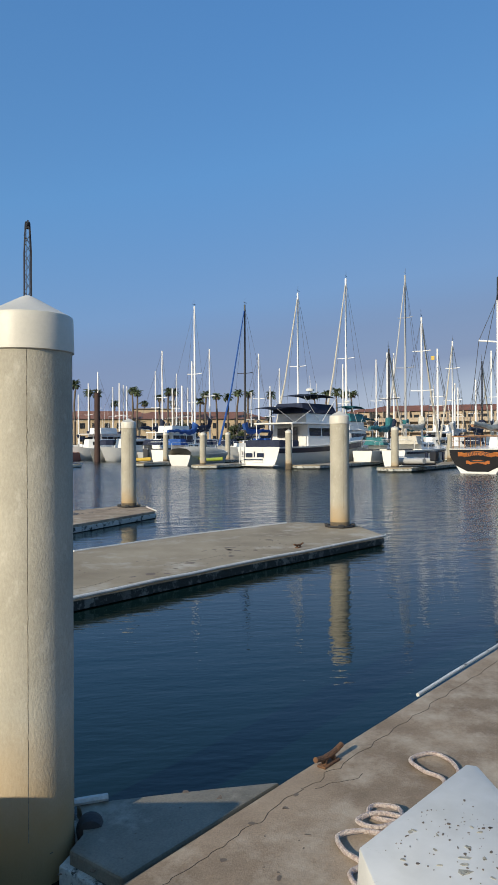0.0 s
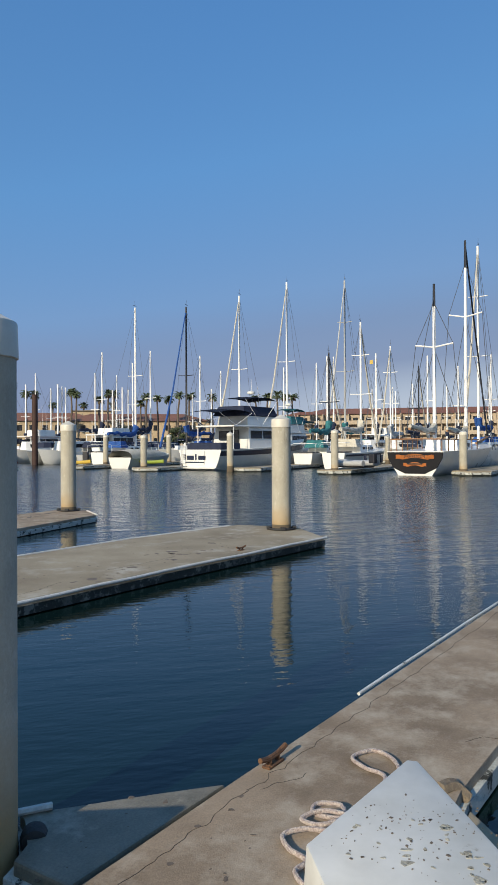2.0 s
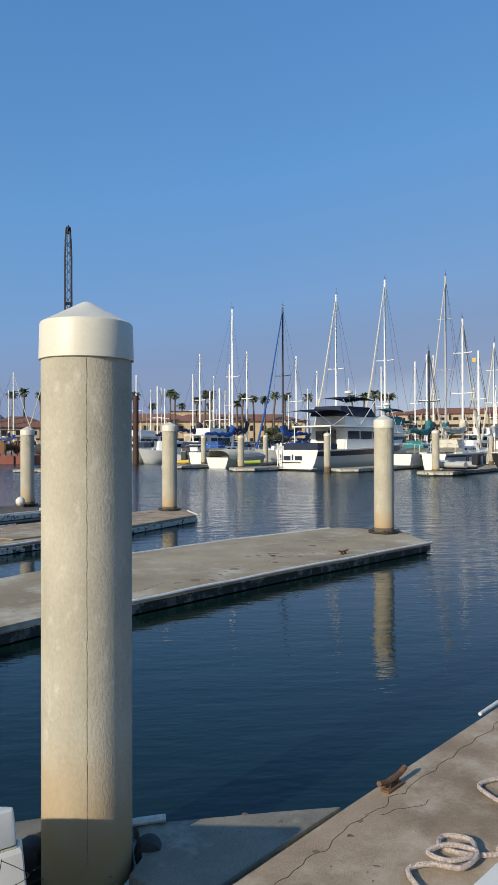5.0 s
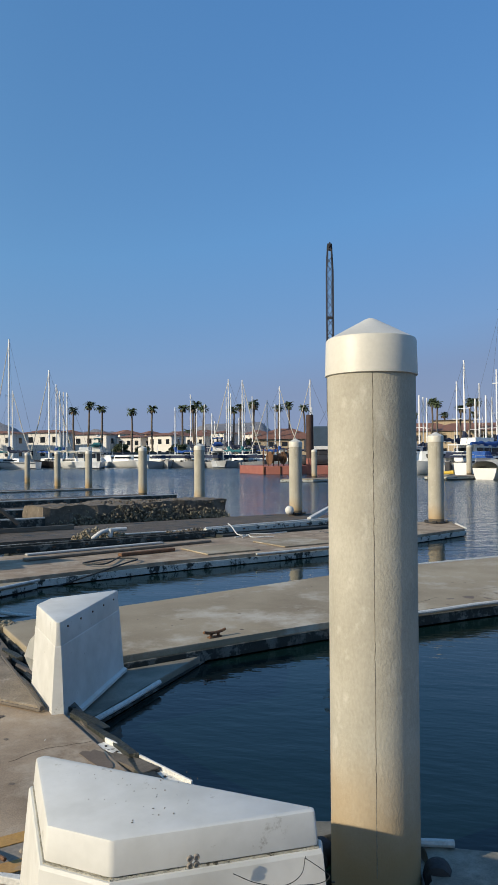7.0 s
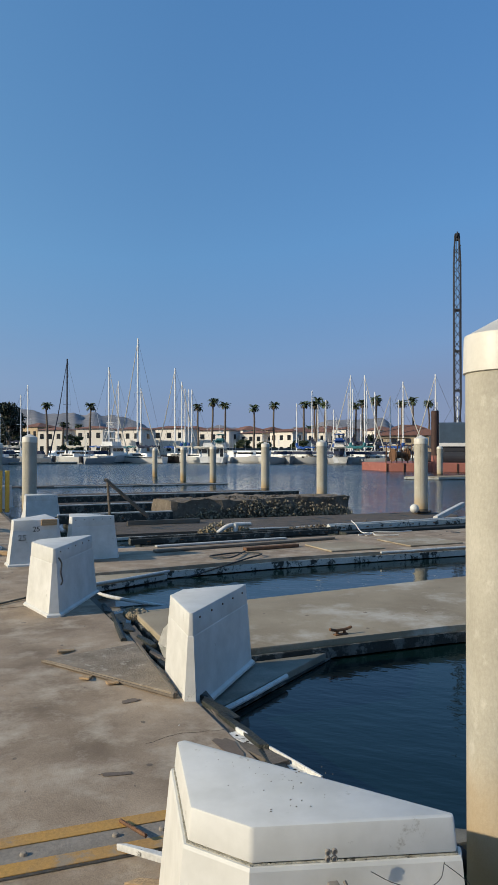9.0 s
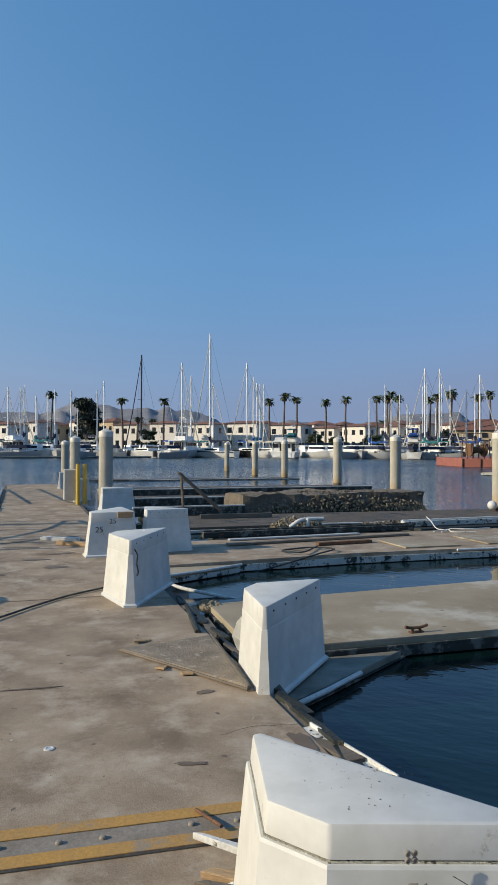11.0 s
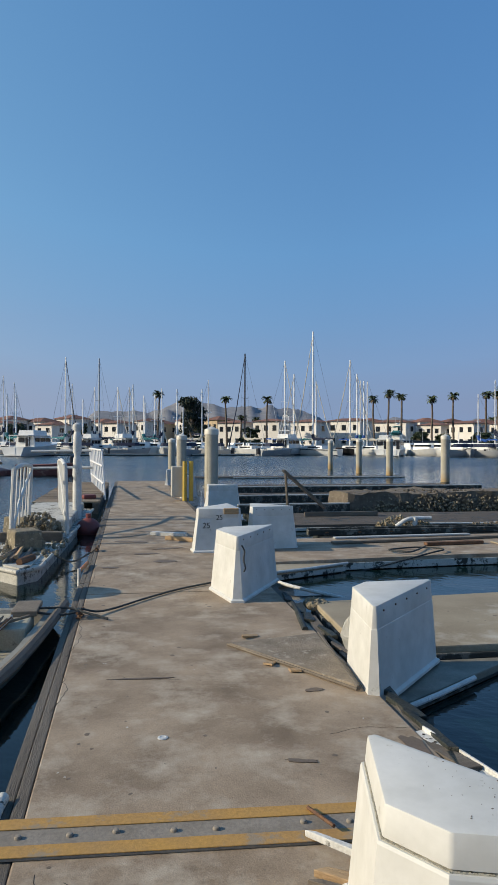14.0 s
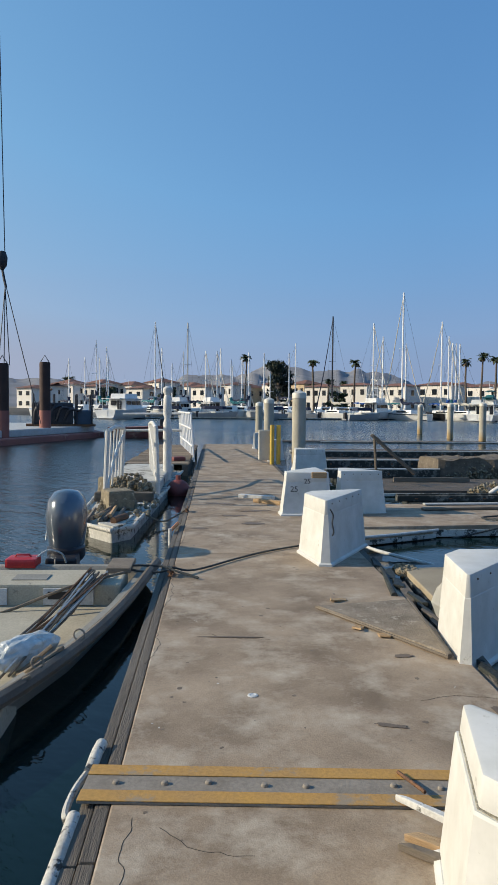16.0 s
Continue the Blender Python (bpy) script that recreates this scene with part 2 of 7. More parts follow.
MUSSEL = mat("mussel_crust", (0.19, 0.155, 0.115), (0.085, 0.07, 0.052), 5, 0.85, bump=1.0, fine=24, spots=(0.30, 0.25, 0.19), spot_scale=12, spot_size=0.6)
WOOD = mat("weathered_wood", (0.20, 0.165, 0.125), (0.12, 0.095, 0.07), 3, 0.85, bump=0.4, fine=40, stretch=(1, 1, 6), vary=0.2)
DERELICT = mat("soaked_dock_planks", (0.13, 0.105, 0.08), (0.065, 0.053, 0.042), 2.2, 0.85, bump=0.5, fine=30, stretch=(0.6, 4, 1), spots=(0.24, 0.20, 0.15), spot_scale=3, spot_size=0.58, soft=0.1)
PLANK = mat("deck_plank", (0.31, 0.235, 0.155), (0.19, 0.14, 0.095), 2.5, 0.85, bump=0.4, fine=40, stretch=(0.5, 5, 1), vary=0.28)
TIMBER = mat("edge_timber", (0.17, 0.145, 0.115), (0.09, 0.075, 0.06), 2, 0.85, bump=0.5, fine=30, stretch=(6, 0.4, 6))
RAWWOOD = mat("split_pine", (0.50, 0.34, 0.18), (0.36, 0.23, 0.12), 6, 0.8, bump=0.4, fine=30, stretch=(1, 8, 8))
VINYL = mat("white_vinyl_bumper", (0.72, 0.71, 0.67), (0.55, 0.54, 0.50), 5, 0.55, bump=0.15, spots=(0.06, 0.055, 0.045), spot_scale=14, spot_size=0.62)
BUMPER = mat("scuffed_bumper", (0.62, 0.60, 0.54), (0.42, 0.40, 0.35), 7, 0.7, bump=0.3, spots=(0.03, 0.028, 0.024), spot_scale=16, spot_size=0.54)
FIBRE = mat("white_fibreglass", (0.66, 0.65, 0.61), (0.54, 0.53, 0.48), 3.4, 0.5, bump=0.03, fine=9, spots=(0.30, 0.275, 0.225), spot_scale=13, spot_size=0.635, soft=0.09, grit=0.88)
GRIME = mat("lid_ledge_grime", (0.55, 0.52, 0.43), (0.30, 0.27, 0.20), 28, 0.9, bump=0.5, fine=120, spots=(0.05, 0.045, 0.03), spot_scale=45, spot_size=0.58)
FIBRE_G = mat("grey_fibreglass", (0.50, 0.50, 0.48), (0.42, 0.42, 0.40), 3, 0.6, bump=0.06, vary=0.1)
PILE = mat("pile_concrete", (0.47, 0.44, 0.36), (0.34, 0.315, 0.25), 2.2, 0.85, bump=0.16, fine=85, stretch=(1.2, 1.2, 0.75), spots=(0.53, 0.50, 0.42), spot_scale=13, spot_size=0.56, soft=0.22, grit=0.84)
def stain_shade_pile(m, z0, z1, colour):
    """Rust that has run up from the pile hoop, ragged at its upper rim; its colour is deepened to paint in the foot's
    shade.
    """
    nt = m.node_tree
    N, L = nt.nodes.new, nt.links.new
    b = nt.nodes["Principled BSDF"]
    old = b.inputs["Base Color"].links[0].from_socket
    tc, sp, t, add, r, x = N("ShaderNodeTexCoord"), N("ShaderNodeSeparateXYZ"), N("ShaderNodeTexNoise"), N("ShaderNodeMath"), N("ShaderNodeMapRange"), N("ShaderNodeMix")
    t.inputs["Scale"].default_value, t.inputs["Detail"].default_value = 5.0, 6.0
    add.operation = "MULTIPLY_ADD"
    add.inputs[1].default_value = 0.35
    L(tc.outputs["Object"], sp.inputs["Vector"])
    L(tc.outputs["Object"], t.inputs["Vector"])
    L(t.outputs["Fac"], add.inputs[0])
    L(sp.outputs["Z"], add.inputs[2])
    r.inputs["From Min"].default_value, r.inputs["From Max"].default_value, r.inputs["To Min"].default_value, r.inputs["To Max"].default_value = z0 + 0.17, z1 + 0.17, 0.9, 0.0
    L(add.outputs["Value"], r.inputs["Value"])
    x.data_type = "RGBA"
    L(r.outputs["Result"], x.inputs["Factor"])
    L(old, x.inputs["A"])
    x.inputs["B"].default_value = (*colour, 1)
    L(x.outputs["Result"], b.inputs["Base Color"])


# rust brown, made darker so the colour also holds the foot's shade
stain_shade_pile(PILE, 0.48, 0.98, (0.36, 0.235, 0.10))
PILE_WET = mat("pile_waterline", (0.17, 0.125, 0.075), (0.10, 0.08, 0.055), 4, 0.8, bump=0.4, fine=40)
CAP = mat("pile_cap_plastic", (0.64, 0.615, 0.54), (0.56, 0.53, 0.45), 2, 0.45, bump=0.05, spots=(0.46, 0.42, 0.33), spot_scale=6, spot_size=0.64, soft=0.15, grit=0.93)
RUST = mat("rusty_iron", (0.23, 0.115, 0.055), (0.12, 0.065, 0.04), 12, 0.85, 0.2, bump=0.6, fine=70)
ROUGHPLATE = mat("fibre_cement_plate", (0.30, 0.245, 0.18), (0.17, 0.135, 0.098), 5, 0.95, bump=0.4, fine=60, spots=(0.35, 0.31, 0.25), spot_scale=9, spot_size=0.56, soft=0.1)
STEEL = mat("galvanised_plate", (0.29, 0.255, 0.21), (0.20, 0.17, 0.135), 5, 0.85, 0.0, bump=0.15)
YELLOW = mat("worn_yellow_paint", (0.50, 0.275, 0.06), (0.40, 0.235, 0.085), 4, 0.8, bump=0.15, spots=(0.27, 0.215, 0.15), spot_scale=3.0, spot_size=0.56, soft=0.07)
BLACK = mat("black_rubber", (0.018, 0.018, 0.02), (0.03, 0.03, 0.03), 8, 0.7, bump=0.2)
ROPE_W = mat("pale_rope", (0.66, 0.58, 0.52), (0.40, 0.30, 0.28), 70, 0.9, bump=0.8, fine=140)
ROPE_D = mat("dark_rope", (0.06, 0.07, 0.075), (0.03, 0.035, 0.035), 40, 0.9, bump=0.8, fine=140)
ROPE_T = mat("tan_rope", (0.30, 0.24, 0.17), (0.18, 0.14, 0.10), 40, 0.9, bump=0.8, fine=140)
GELCOAT = mat("white_gelcoat", (0.76, 0.76, 0.73), (0.66, 0.66, 0.64), 0.8, 0.3, bump=0.02, coat=0.3, vary=0.06, grit=0.96)
HULLGREY = mat("grey_hull", (0.46, 0.47, 0.47), (0.38, 0.39, 0.40), 0.8, 0.4, bump=0.02)
HULLDARK = mat("dark_hull", (0.018, 0.018, 0.02), (0.025, 0.025, 0.028), 0.8, 0.9, bump=0.02)
HULLDARK.node_tree.nodes["Principled BSDF"].inputs["Specular IOR Level"].default_value = 0.1
SEAM = mat("casting_seam", (0.33, 0.30, 0.235), (0.13, 0.11, 0.08), 30, 0.9, bump=0.4, fine=90)
HULLBLUE = mat("navy_stripe", (0.012, 0.02, 0.05), (0.02, 0.03, 0.06), 1, 0.4, bump=0.02)
HULLGREEN = mat("green_hull", (0.05, 0.16, 0.12), (0.04, 0.12, 0.09), 1, 0.4, bump=0.02)
ORANGE = mat("orange_paint", (0.75, 0.24, 0.04), (0.62, 0.19, 0.03), 2, 0.5, bump=0.05)
GLASS = mat("dark_glass", (0.012, 0.015, 0.018), (0.02, 0.024, 0.03), 2, 0.08, bump=0.0)
ALU = mat("mast_aluminium", (0.84, 0.84, 0.82), (0.74, 0.74, 0.73), 1, 0.4, 0.0, bump=0.0, grit=0.97)
MASTBLK = mat("black_mast", (0.02, 0.022, 0.03), (0.03, 0.03, 0.035), 1, 0.4, bump=0.0)
WIRE = mat("rigging_wire", (0.20, 0.20, 0.20), (0.15, 0.15, 0.15), 1, 0.4, 0.6, bump=0.0)
NAVY = mat("navy_canvas", (0.016, 0.026, 0.062), (0.01, 0.016, 0.04), 3, 0.85, bump=0.2)
BLUE = mat("blue_canvas", (0.02, 0.10, 0.36), (0.015, 0.06, 0.24), 2.5, 0.85, bump=0.3)
TEAL = mat("teal_canvas", (0.03, 0.19, 0.21), (0.02, 0.12, 0.14), 2.5, 0.85, bump=0.3)
CREAM = mat("cream_canvas", (0.60, 0.57, 0.49), (0.46, 0.43, 0.36), 2.5, 0.85, bump=0.3)
TEAK = mat("varnished_teak", (0.36, 0.17, 0.06), (0.26, 0.12, 0.045), 4, 0.5, bump=0.1)
BARGE = mat("red_barge_paint", (0.34, 0.125, 0.095), (0.26, 0.09, 0.07), 0.7, 0.7, bump=0.15, spots=(0.50, 0.27, 0.21), spot_scale=0.9, spot_size=0.6)
WRECKPAINT = mat("peeling_wreck_paint", (0.64, 0.62, 0.56), (0.42, 0.40, 0.345), 3, 0.85, bump=0.5, fine=30, spots=(0.09, 0.075, 0.055), spot_scale=5.5, spot_size=0.55, soft=0.05)
RUSTPIPE = mat("rusted_steel_pile", (0.075, 0.04, 0.032), (0.05, 0.028, 0.024), 1.5, 0.75, 0.2, bump=0.2)
CRANEBLUE = mat("crane_blue_paint", (0.06, 0.10, 0.15), (0.045, 0.075, 0.11), 1, 0.55, bump=0.05)
CRANEDARK = mat("crane_boom_steel", (0.03, 0.034, 0.045), (0.045, 0.045, 0.05), 1, 0.6, 0.2, bump=0.05)
STUCCO = mat("white_stucco", (0.74, 0.71, 0.65), (0.66, 0.62, 0.56), 0.4, 0.9, bump=0.1, vary=0.08, grit=0.92)
TAN = mat("tan_stucco", (0.52, 0.41, 0.27), (0.45, 0.35, 0.23), 0.4, 0.9, bump=0.1)
ROOF = mat("clay_roof", (0.25, 0.115, 0.075), (0.18, 0.085, 0.06), 0.5, 0.85, bump=0.3, fine=3, vary=0.12)
ROOFB = mat("brown_roof", (0.25, 0.10, 0.06), (0.19, 0.08, 0.055), 0.3, 0.85, bump=0.3, fine=3)
TRUNK = mat("palm_trunk", (0.17, 0.13, 0.10), (0.10, 0.08, 0.06), 2, 0.9, bump=0.5, fine=12)
FROND = mat("palm_frond", (0.085, 0.115, 0.05), (0.055, 0.075, 0.035), 1, 0.7, bump=0.0, vary=0.25)
FRONDOLD = mat("dry_palm_skirt", (0.16, 0.12, 0.07), (0.10, 0.075, 0.045), 1, 0.9, bump=0.0)
FOLIAGE = mat("dark_foliage", (0.022, 0.035, 0.018), (0.014, 0.022, 0.012), 0.5, 0.8, bump=0.0)
BUSH = mat("shrub_foliage", (0.05, 0.07, 0.03), (0.03, 0.045, 0.02), 0.5, 0.8, bump=0.0)
LAND = mat("shore_ground", (0.18, 0.15, 0.115), (0.13, 0.11, 0.085), 0.02, 0.95, bump=0.1, fine=1.0)
ROCK = mat("shore_riprap", (0.16, 0.145, 0.125), (0.09, 0.085, 0.075), 0.4, 0.95, bump=0.6, fine=3)
# lightened and blued: distance haze is mixed into this colour
HILL = mat("hazy_hill", (0.25, 0.24, 0.245), (0.155, 0.165, 0.185), 0.012, 0.95, bump=0.2, fine=0.03)
PLASTICRED = mat("red_plastic", (0.55, 0.025, 0.03), (0.42, 0.02, 0.025), 6, 0.4, bump=0.03)
PLASTICYEL = mat("yellow_plastic", (0.62, 0.43, 0.06), (0.50, 0.34, 0.06), 6, 0.5, bump=0.03)
LIME = mat("lime_kayak", (0.30, 0.38, 0.06), (0.24, 0.30, 0.05), 2, 0.4, bump=0.02)
ENGINE = mat("engine_cowl", (0.10, 0.125, 0.155), (0.08, 0.10, 0.125), 3, 0.22, 0.35, bump=0.02, coat=0.6, grit=0.98)
SKIFFPAINT = mat("skiff_paint", (0.50, 0.45, 0.34), (0.39, 0.35, 0.265), 2.5, 0.7, bump=0.15, spots=(0.17, 0.15, 0.12), spot_scale=6, spot_size=0.62)
SKIFFHULL = mat("skiff_grey_hull", (0.33, 0.31, 0.26), (0.23, 0.215, 0.18), 2.5, 0.65, bump=0.15)
BUOYRED = mat("faded_red_buoy", (0.22, 0.05, 0.045), (0.15, 0.04, 0.035), 5, 0.6, bump=0.1)
INK = mat("black_lettering", (0.015, 0.015, 0.015), (0.025, 0.025, 0.025), 10, 0.6, bump=0.0)
PLATE = mat("sign_plate", (0.62, 0.62, 0.60), (0.52, 0.52, 0.50), 8, 0.5, bump=0.03)
PLASTICBAG = mat("clear_plastic_wrap", (0.66, 0.68, 0.66), (0.42, 0.45, 0.44), 14, 0.25, bump=0.6, fine=18)


# ------------------------------------------------------------ water and docks
bm = bmesh.new()
bmesh.ops.create_grid(bm, x_segments=4, y_segments=4, size=2500)
water = thing("water", bm, WATER, "calm dark blue-green harbour water with fine ripples", "water", kind="structure")
DECK_Z = 0.45
WATER_Z = 0.29
water.location.z = WATER_Z


def offset_poly(pts, d):
    """The outline moved outwards by d (corners given anticlockwise)."""
    out, n = [], len(pts)
    for i in range(n):
        p, a, b = Vector(pts[i]), Vector(pts[i - 1]), Vector(pts[(i + 1) % n])
        n1 = Vector(((p - a).y, -(p - a).x)).normalized()
        n2 = Vector(((b - p).y, -(b - p).x)).normalized()
        m = (n1 + n2)
        m *= d / max(0.3, m.dot(n1))
        out.append((p.x + m.x, p.y + m.y))
    return out


def dock(name, pts, z, label, sides=(), deck=None, side_mat=None, rim=0.12):
    """A concrete float: slab, painted waler below its rim, fouled float in the water, vinyl edge strips along the sides named."""
    e = empty(name, label, "dock", kind="structure")
    bm = bmesh.new()
    prism(bm, pts, z - 0.10, z, 0.012)
    part("deck_slab", bm, deck or DECK_B, e, "sun-bleached concrete deck")
    bm = bmesh.new()
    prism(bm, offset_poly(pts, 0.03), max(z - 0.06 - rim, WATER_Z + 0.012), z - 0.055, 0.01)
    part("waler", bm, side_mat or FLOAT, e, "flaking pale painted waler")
    bm = bmesh.new()
    prism(bm, offset_poly(pts, -0.02), -0.5, z - 0.105)
    part("float", bm, FOUL, e, "dark fouled float at the waterline")
    op = offset_poly(pts, 0.045)
    for i, s0, s1 in sides:
        a, b = Vector(op[i]), Vector(op[(i + 1) % len(op)])
        p, q = a.lerp(b, s0), a.lerp(b, s1)
        n = max(2, int((q - p).length / 0.5))
        bm = bmesh.new()
        path = []
        for k in range(n + 1):
            w = p.lerp(q, k / n)
            path.append((w.x, w.y, z - 0.008 + 0.012 * noise.noise((w.x * 1.7, w.y * 1.7, i))))
        tube(bm, path, 0.019 if p.y > 2.5 else 0.011, 8)
        part("vinyl_edge", bm, VINYL, e, "white vinyl rub strip, dirty and loose", True)
    return e


# main walkway: slabs with open joints between them
walk_dock = empty("walkway", "long tan concrete dock walkway with cracks and stains", "walkway", kind="structure")
joints = [-3.2, -0.6, 2.80, 7.6, 12.2, 14.2, 16.5, 19.4, 22.6, 25.8, 29.0, 31.0]
for y0, y1 in zip(joints, joints[1:]):
    bm = bmesh.new()
    prism(bm, [(-0.40, y0 + 0.012), (1.58, y0 + 0.012), (1.58, y1 - 0.012), (-0.40, y1 - 0.012)], DECK_Z - 0.14, DECK_Z, 0.01)
    part("slab", bm, DECK, walk_dock)
bm = bmesh.new()
prism(bm, [(-0.38, -3.2), (1.55, -3.2), (1.55, 31), (-0.38, 31)], -0.5, DECK_Z - 0.145)
part("float", bm, FOUL, walk_dock)
for x0, x1, dz in ((-0.462, -0.403, -0.004), (-0.522, -0.466, -0.016)):
    for y0, y1 in ((-3.2, 2.4), (2.41, 8.3), (8.32, 14.0), (14.02, 20.2), (20.22, 31)):
        bm = bmesh.new()
        box(bm, x0, y0, DECK_Z - 0.20, x1, y1, DECK_Z + dz, 0.008)
        part("edge_timber", bm, TIMBER, walk_dock, "split weathered edge timber")
for y0, y1 in ((3.05, 4.2), (5.75, 8.9), (11.9, 17.0), (17.1, 31)):
    bm = bmesh.new()
    box(bm, 1.583, y0, DECK_Z - 0.22, 1.66, y1, DECK_Z - 0.015, 0.008)
    part("edge_timber", bm, TIMBER, walk_dock)

# hinge plate across the walkway, lying a little askew
plate = empty("hinge_plate", "steel hinge plate with worn yellow safety stripes, bolted across the walkway", "plate", at=(0.5, 2.845, DECK_Z), turn=-3.4)
bm = bmesh.new()
box(bm, -1.03, -0.142, 0.002, 1.0, 0.142, 0.012, 0.003)
part("plate", bm, STEEL, plate)
for y0, y1 in ((-0.142, -0.060), (0.060, 0.142)):
    bm = bmesh.new()
    box(bm, -1.03, y0, 0.0125, 1.0, y1, 0.017, 0.002)
    part("yellow_stripe", bm, YELLOW, plate, "worn yellow safety stripe")
bolt = None
for x in (-0.90, -0.70, -0.52, -0.29, -0.12, 0.24, 0.43, 0.62, 0.82):
    if bolt is None:
        bm = bmesh.new()
        lathe(bm, [(0.015, 0), (0.015, 0.005), (0.011, 0.011), (0.003, 0.013)], 10)
        bolt = part("bolt", bm, STEEL, plate, "", True)
        bolt.matrix_basis = pose(x, 0.0, 0.012)
    else:
        again("bolt", bolt, plate, pose(x, 0.01 * math.sin(x * 9), 0.012))

# finger floats
dock("finger_dock", [(1.75, 0.38), (3.35, 0.42), (11.6, -0.42), (11.6, 0.48), (2.95, 1.35), (1.75, 1.47)], 0.45,
     "narrow cracked concrete finger dock with a rusty cleat", [(3, 0.0, 0.84)], DECK)
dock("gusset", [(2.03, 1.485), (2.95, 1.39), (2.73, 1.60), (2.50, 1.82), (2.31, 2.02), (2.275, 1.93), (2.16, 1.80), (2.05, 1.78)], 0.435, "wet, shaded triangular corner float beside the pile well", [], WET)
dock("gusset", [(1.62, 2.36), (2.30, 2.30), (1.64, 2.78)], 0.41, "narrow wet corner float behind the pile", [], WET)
dock("gusset", [(1.75, -1.0), (3.25, 0.36), (1.75, 0.30)], 0.43, "triangular corner float under a dock box", [])
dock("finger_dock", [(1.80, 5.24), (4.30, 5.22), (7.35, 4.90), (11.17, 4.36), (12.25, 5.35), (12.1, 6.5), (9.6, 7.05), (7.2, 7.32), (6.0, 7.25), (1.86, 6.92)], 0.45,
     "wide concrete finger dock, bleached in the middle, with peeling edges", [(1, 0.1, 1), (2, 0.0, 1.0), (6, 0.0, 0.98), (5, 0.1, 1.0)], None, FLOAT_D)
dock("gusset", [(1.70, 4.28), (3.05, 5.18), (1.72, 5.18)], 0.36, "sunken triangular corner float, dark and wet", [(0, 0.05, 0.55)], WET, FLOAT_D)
dock("finger_dock", [(1.80, 9.35), (4.8, 9.65), (8.3, 9.62), (12.4, 10.3), (13.15, 11.3), (12.9, 11.95), (7.5, 11.9), (1.80, 11.6)], 0.45,
     "weathered finger dock with flaking pale sides", [(1, 0.5, 1.0), (3, 0.1, 0.9)], DECK, None, 0.17)
dock("gusset", [(1.68, 8.75), (2.9, 9.34), (1.70, 9.34)], 0.42, "low triangular corner float", [(0, 0.0, 1.0)])
dock("finger_dock", [(3.2, 13.9), (11.6, 13.95), (12.5, 14.9), (12.4, 16.1), (3.2, 16.3)], 0.42,
     "derelict finger dock crusted with dirt and debris", [(0, 0.3, 0.95)], DERELICT)
dock("finger_dock", [(3.0, 22.6), (12.6, 22.9), (13.2, 23.9), (3.0, 23.9)], 0.38, "low dark finger dock, half awash", [(0, 0.0, 0.9)], DERELICT)
dock("finger_dock", [(3.0, 27.2), (13.3, 27.6), (13.3, 28.9), (3.0, 28.7)], 0.40, "low finger dock with flaking pale sides", [(0, 0.0, 1.0)], DERELICT)
dock("finger_dock", [(3.0, 36.0), (14.6, 36.4), (14.6, 37.6), (3.0, 37.4)], 0.36, "low far finger dock, dark with droppings", [(0, 0.2, 1.0)], DERELICT)

# piles
def pile(name, x, y, r, top, label, foot=-1.0, stain=True, base=0.45):
    e = empty(name, label, "pile", "concrete dock piles", at=(x, y, 0))
    z1 = top - 0.225
    bm = bmesh.new()
    lathe(bm, [(r, base + 0.10), (r, base + 0.5), (r, z1)], 40)
    part("shaft", bm, PILE, e, "", True)
    bm = bmesh.new()
    lathe(bm, [(r * 1.004, foot), (r * 1.004, base + 0.09), (r, base + 0.10)], 40)
    part("wet_foot", bm, PILE_WET, e, "dark tide-marked foot", True)
    bm = bmesh.new()
    path = []
    for k in range(80):
        a = -2.29 + 0.020 * noise.noise((k * 0.9, x, y))
        path.append(((r - 0.0015) * math.cos(a), (r - 0.0015) * math.sin(a), base + 0.35 + (z1 - base - 0.36) * k / 79))
    tube(bm, path, 0.0022, 5)
    part("seam", bm, SEAM, e, "pitted casting seam")
    bm = bmesh.new()
    lathe(bm, [(r * 1.02, z1 - 0.006), (r * 1.05, z1 - 0.004), (r * 1.05, z1 - 0.004), (r * 1.03, z1 + 0.130), (r * 1.01, z1 + 0.138), (r * 1.01, z1 + 0.138), (r * 0.16, top - 0.008), (r * 0.05, top)], 40)
    part("cap", bm, CAP, e, "cream conical plastic cap", True)
    return e


pile("dock_pile", 2.067, 2.02, 0.172, 2.56, "tall cream concrete pile with a conical cap and a rust-stained foot, browned further for shade", base=0.12)
for x, y, r, top, foot in ((11.80, 5.44, 0.172, 2.53, 0.45), (12.87, 11.53, 0.178, 2.56, 0.45), (11.85, 15.6, 0.175, 2.50, 0.45), (12.2, 21.6, 0.18, 2.48, 0.45),
                           (13.1, 28.2, 0.18, 2.50, 0.40), (2.28, 19.6, 0.188, 2.52, 0.45), (1.94, 26.2, 0.18, 2.42, 0.40), (2.2, 36.5, 0.18, 2.35, 0.0),
                           (13.96, 36.96, 0.18, 2.45, 0.30), (14.2, 42.9, 0.18, 2.45, 0.0), (14.65, 50.9, 0.18, 2.42, 0.0)):
    pile("dock_pile", x, y, r, top, "cream concrete dock pile with a conical cap", base=foot)


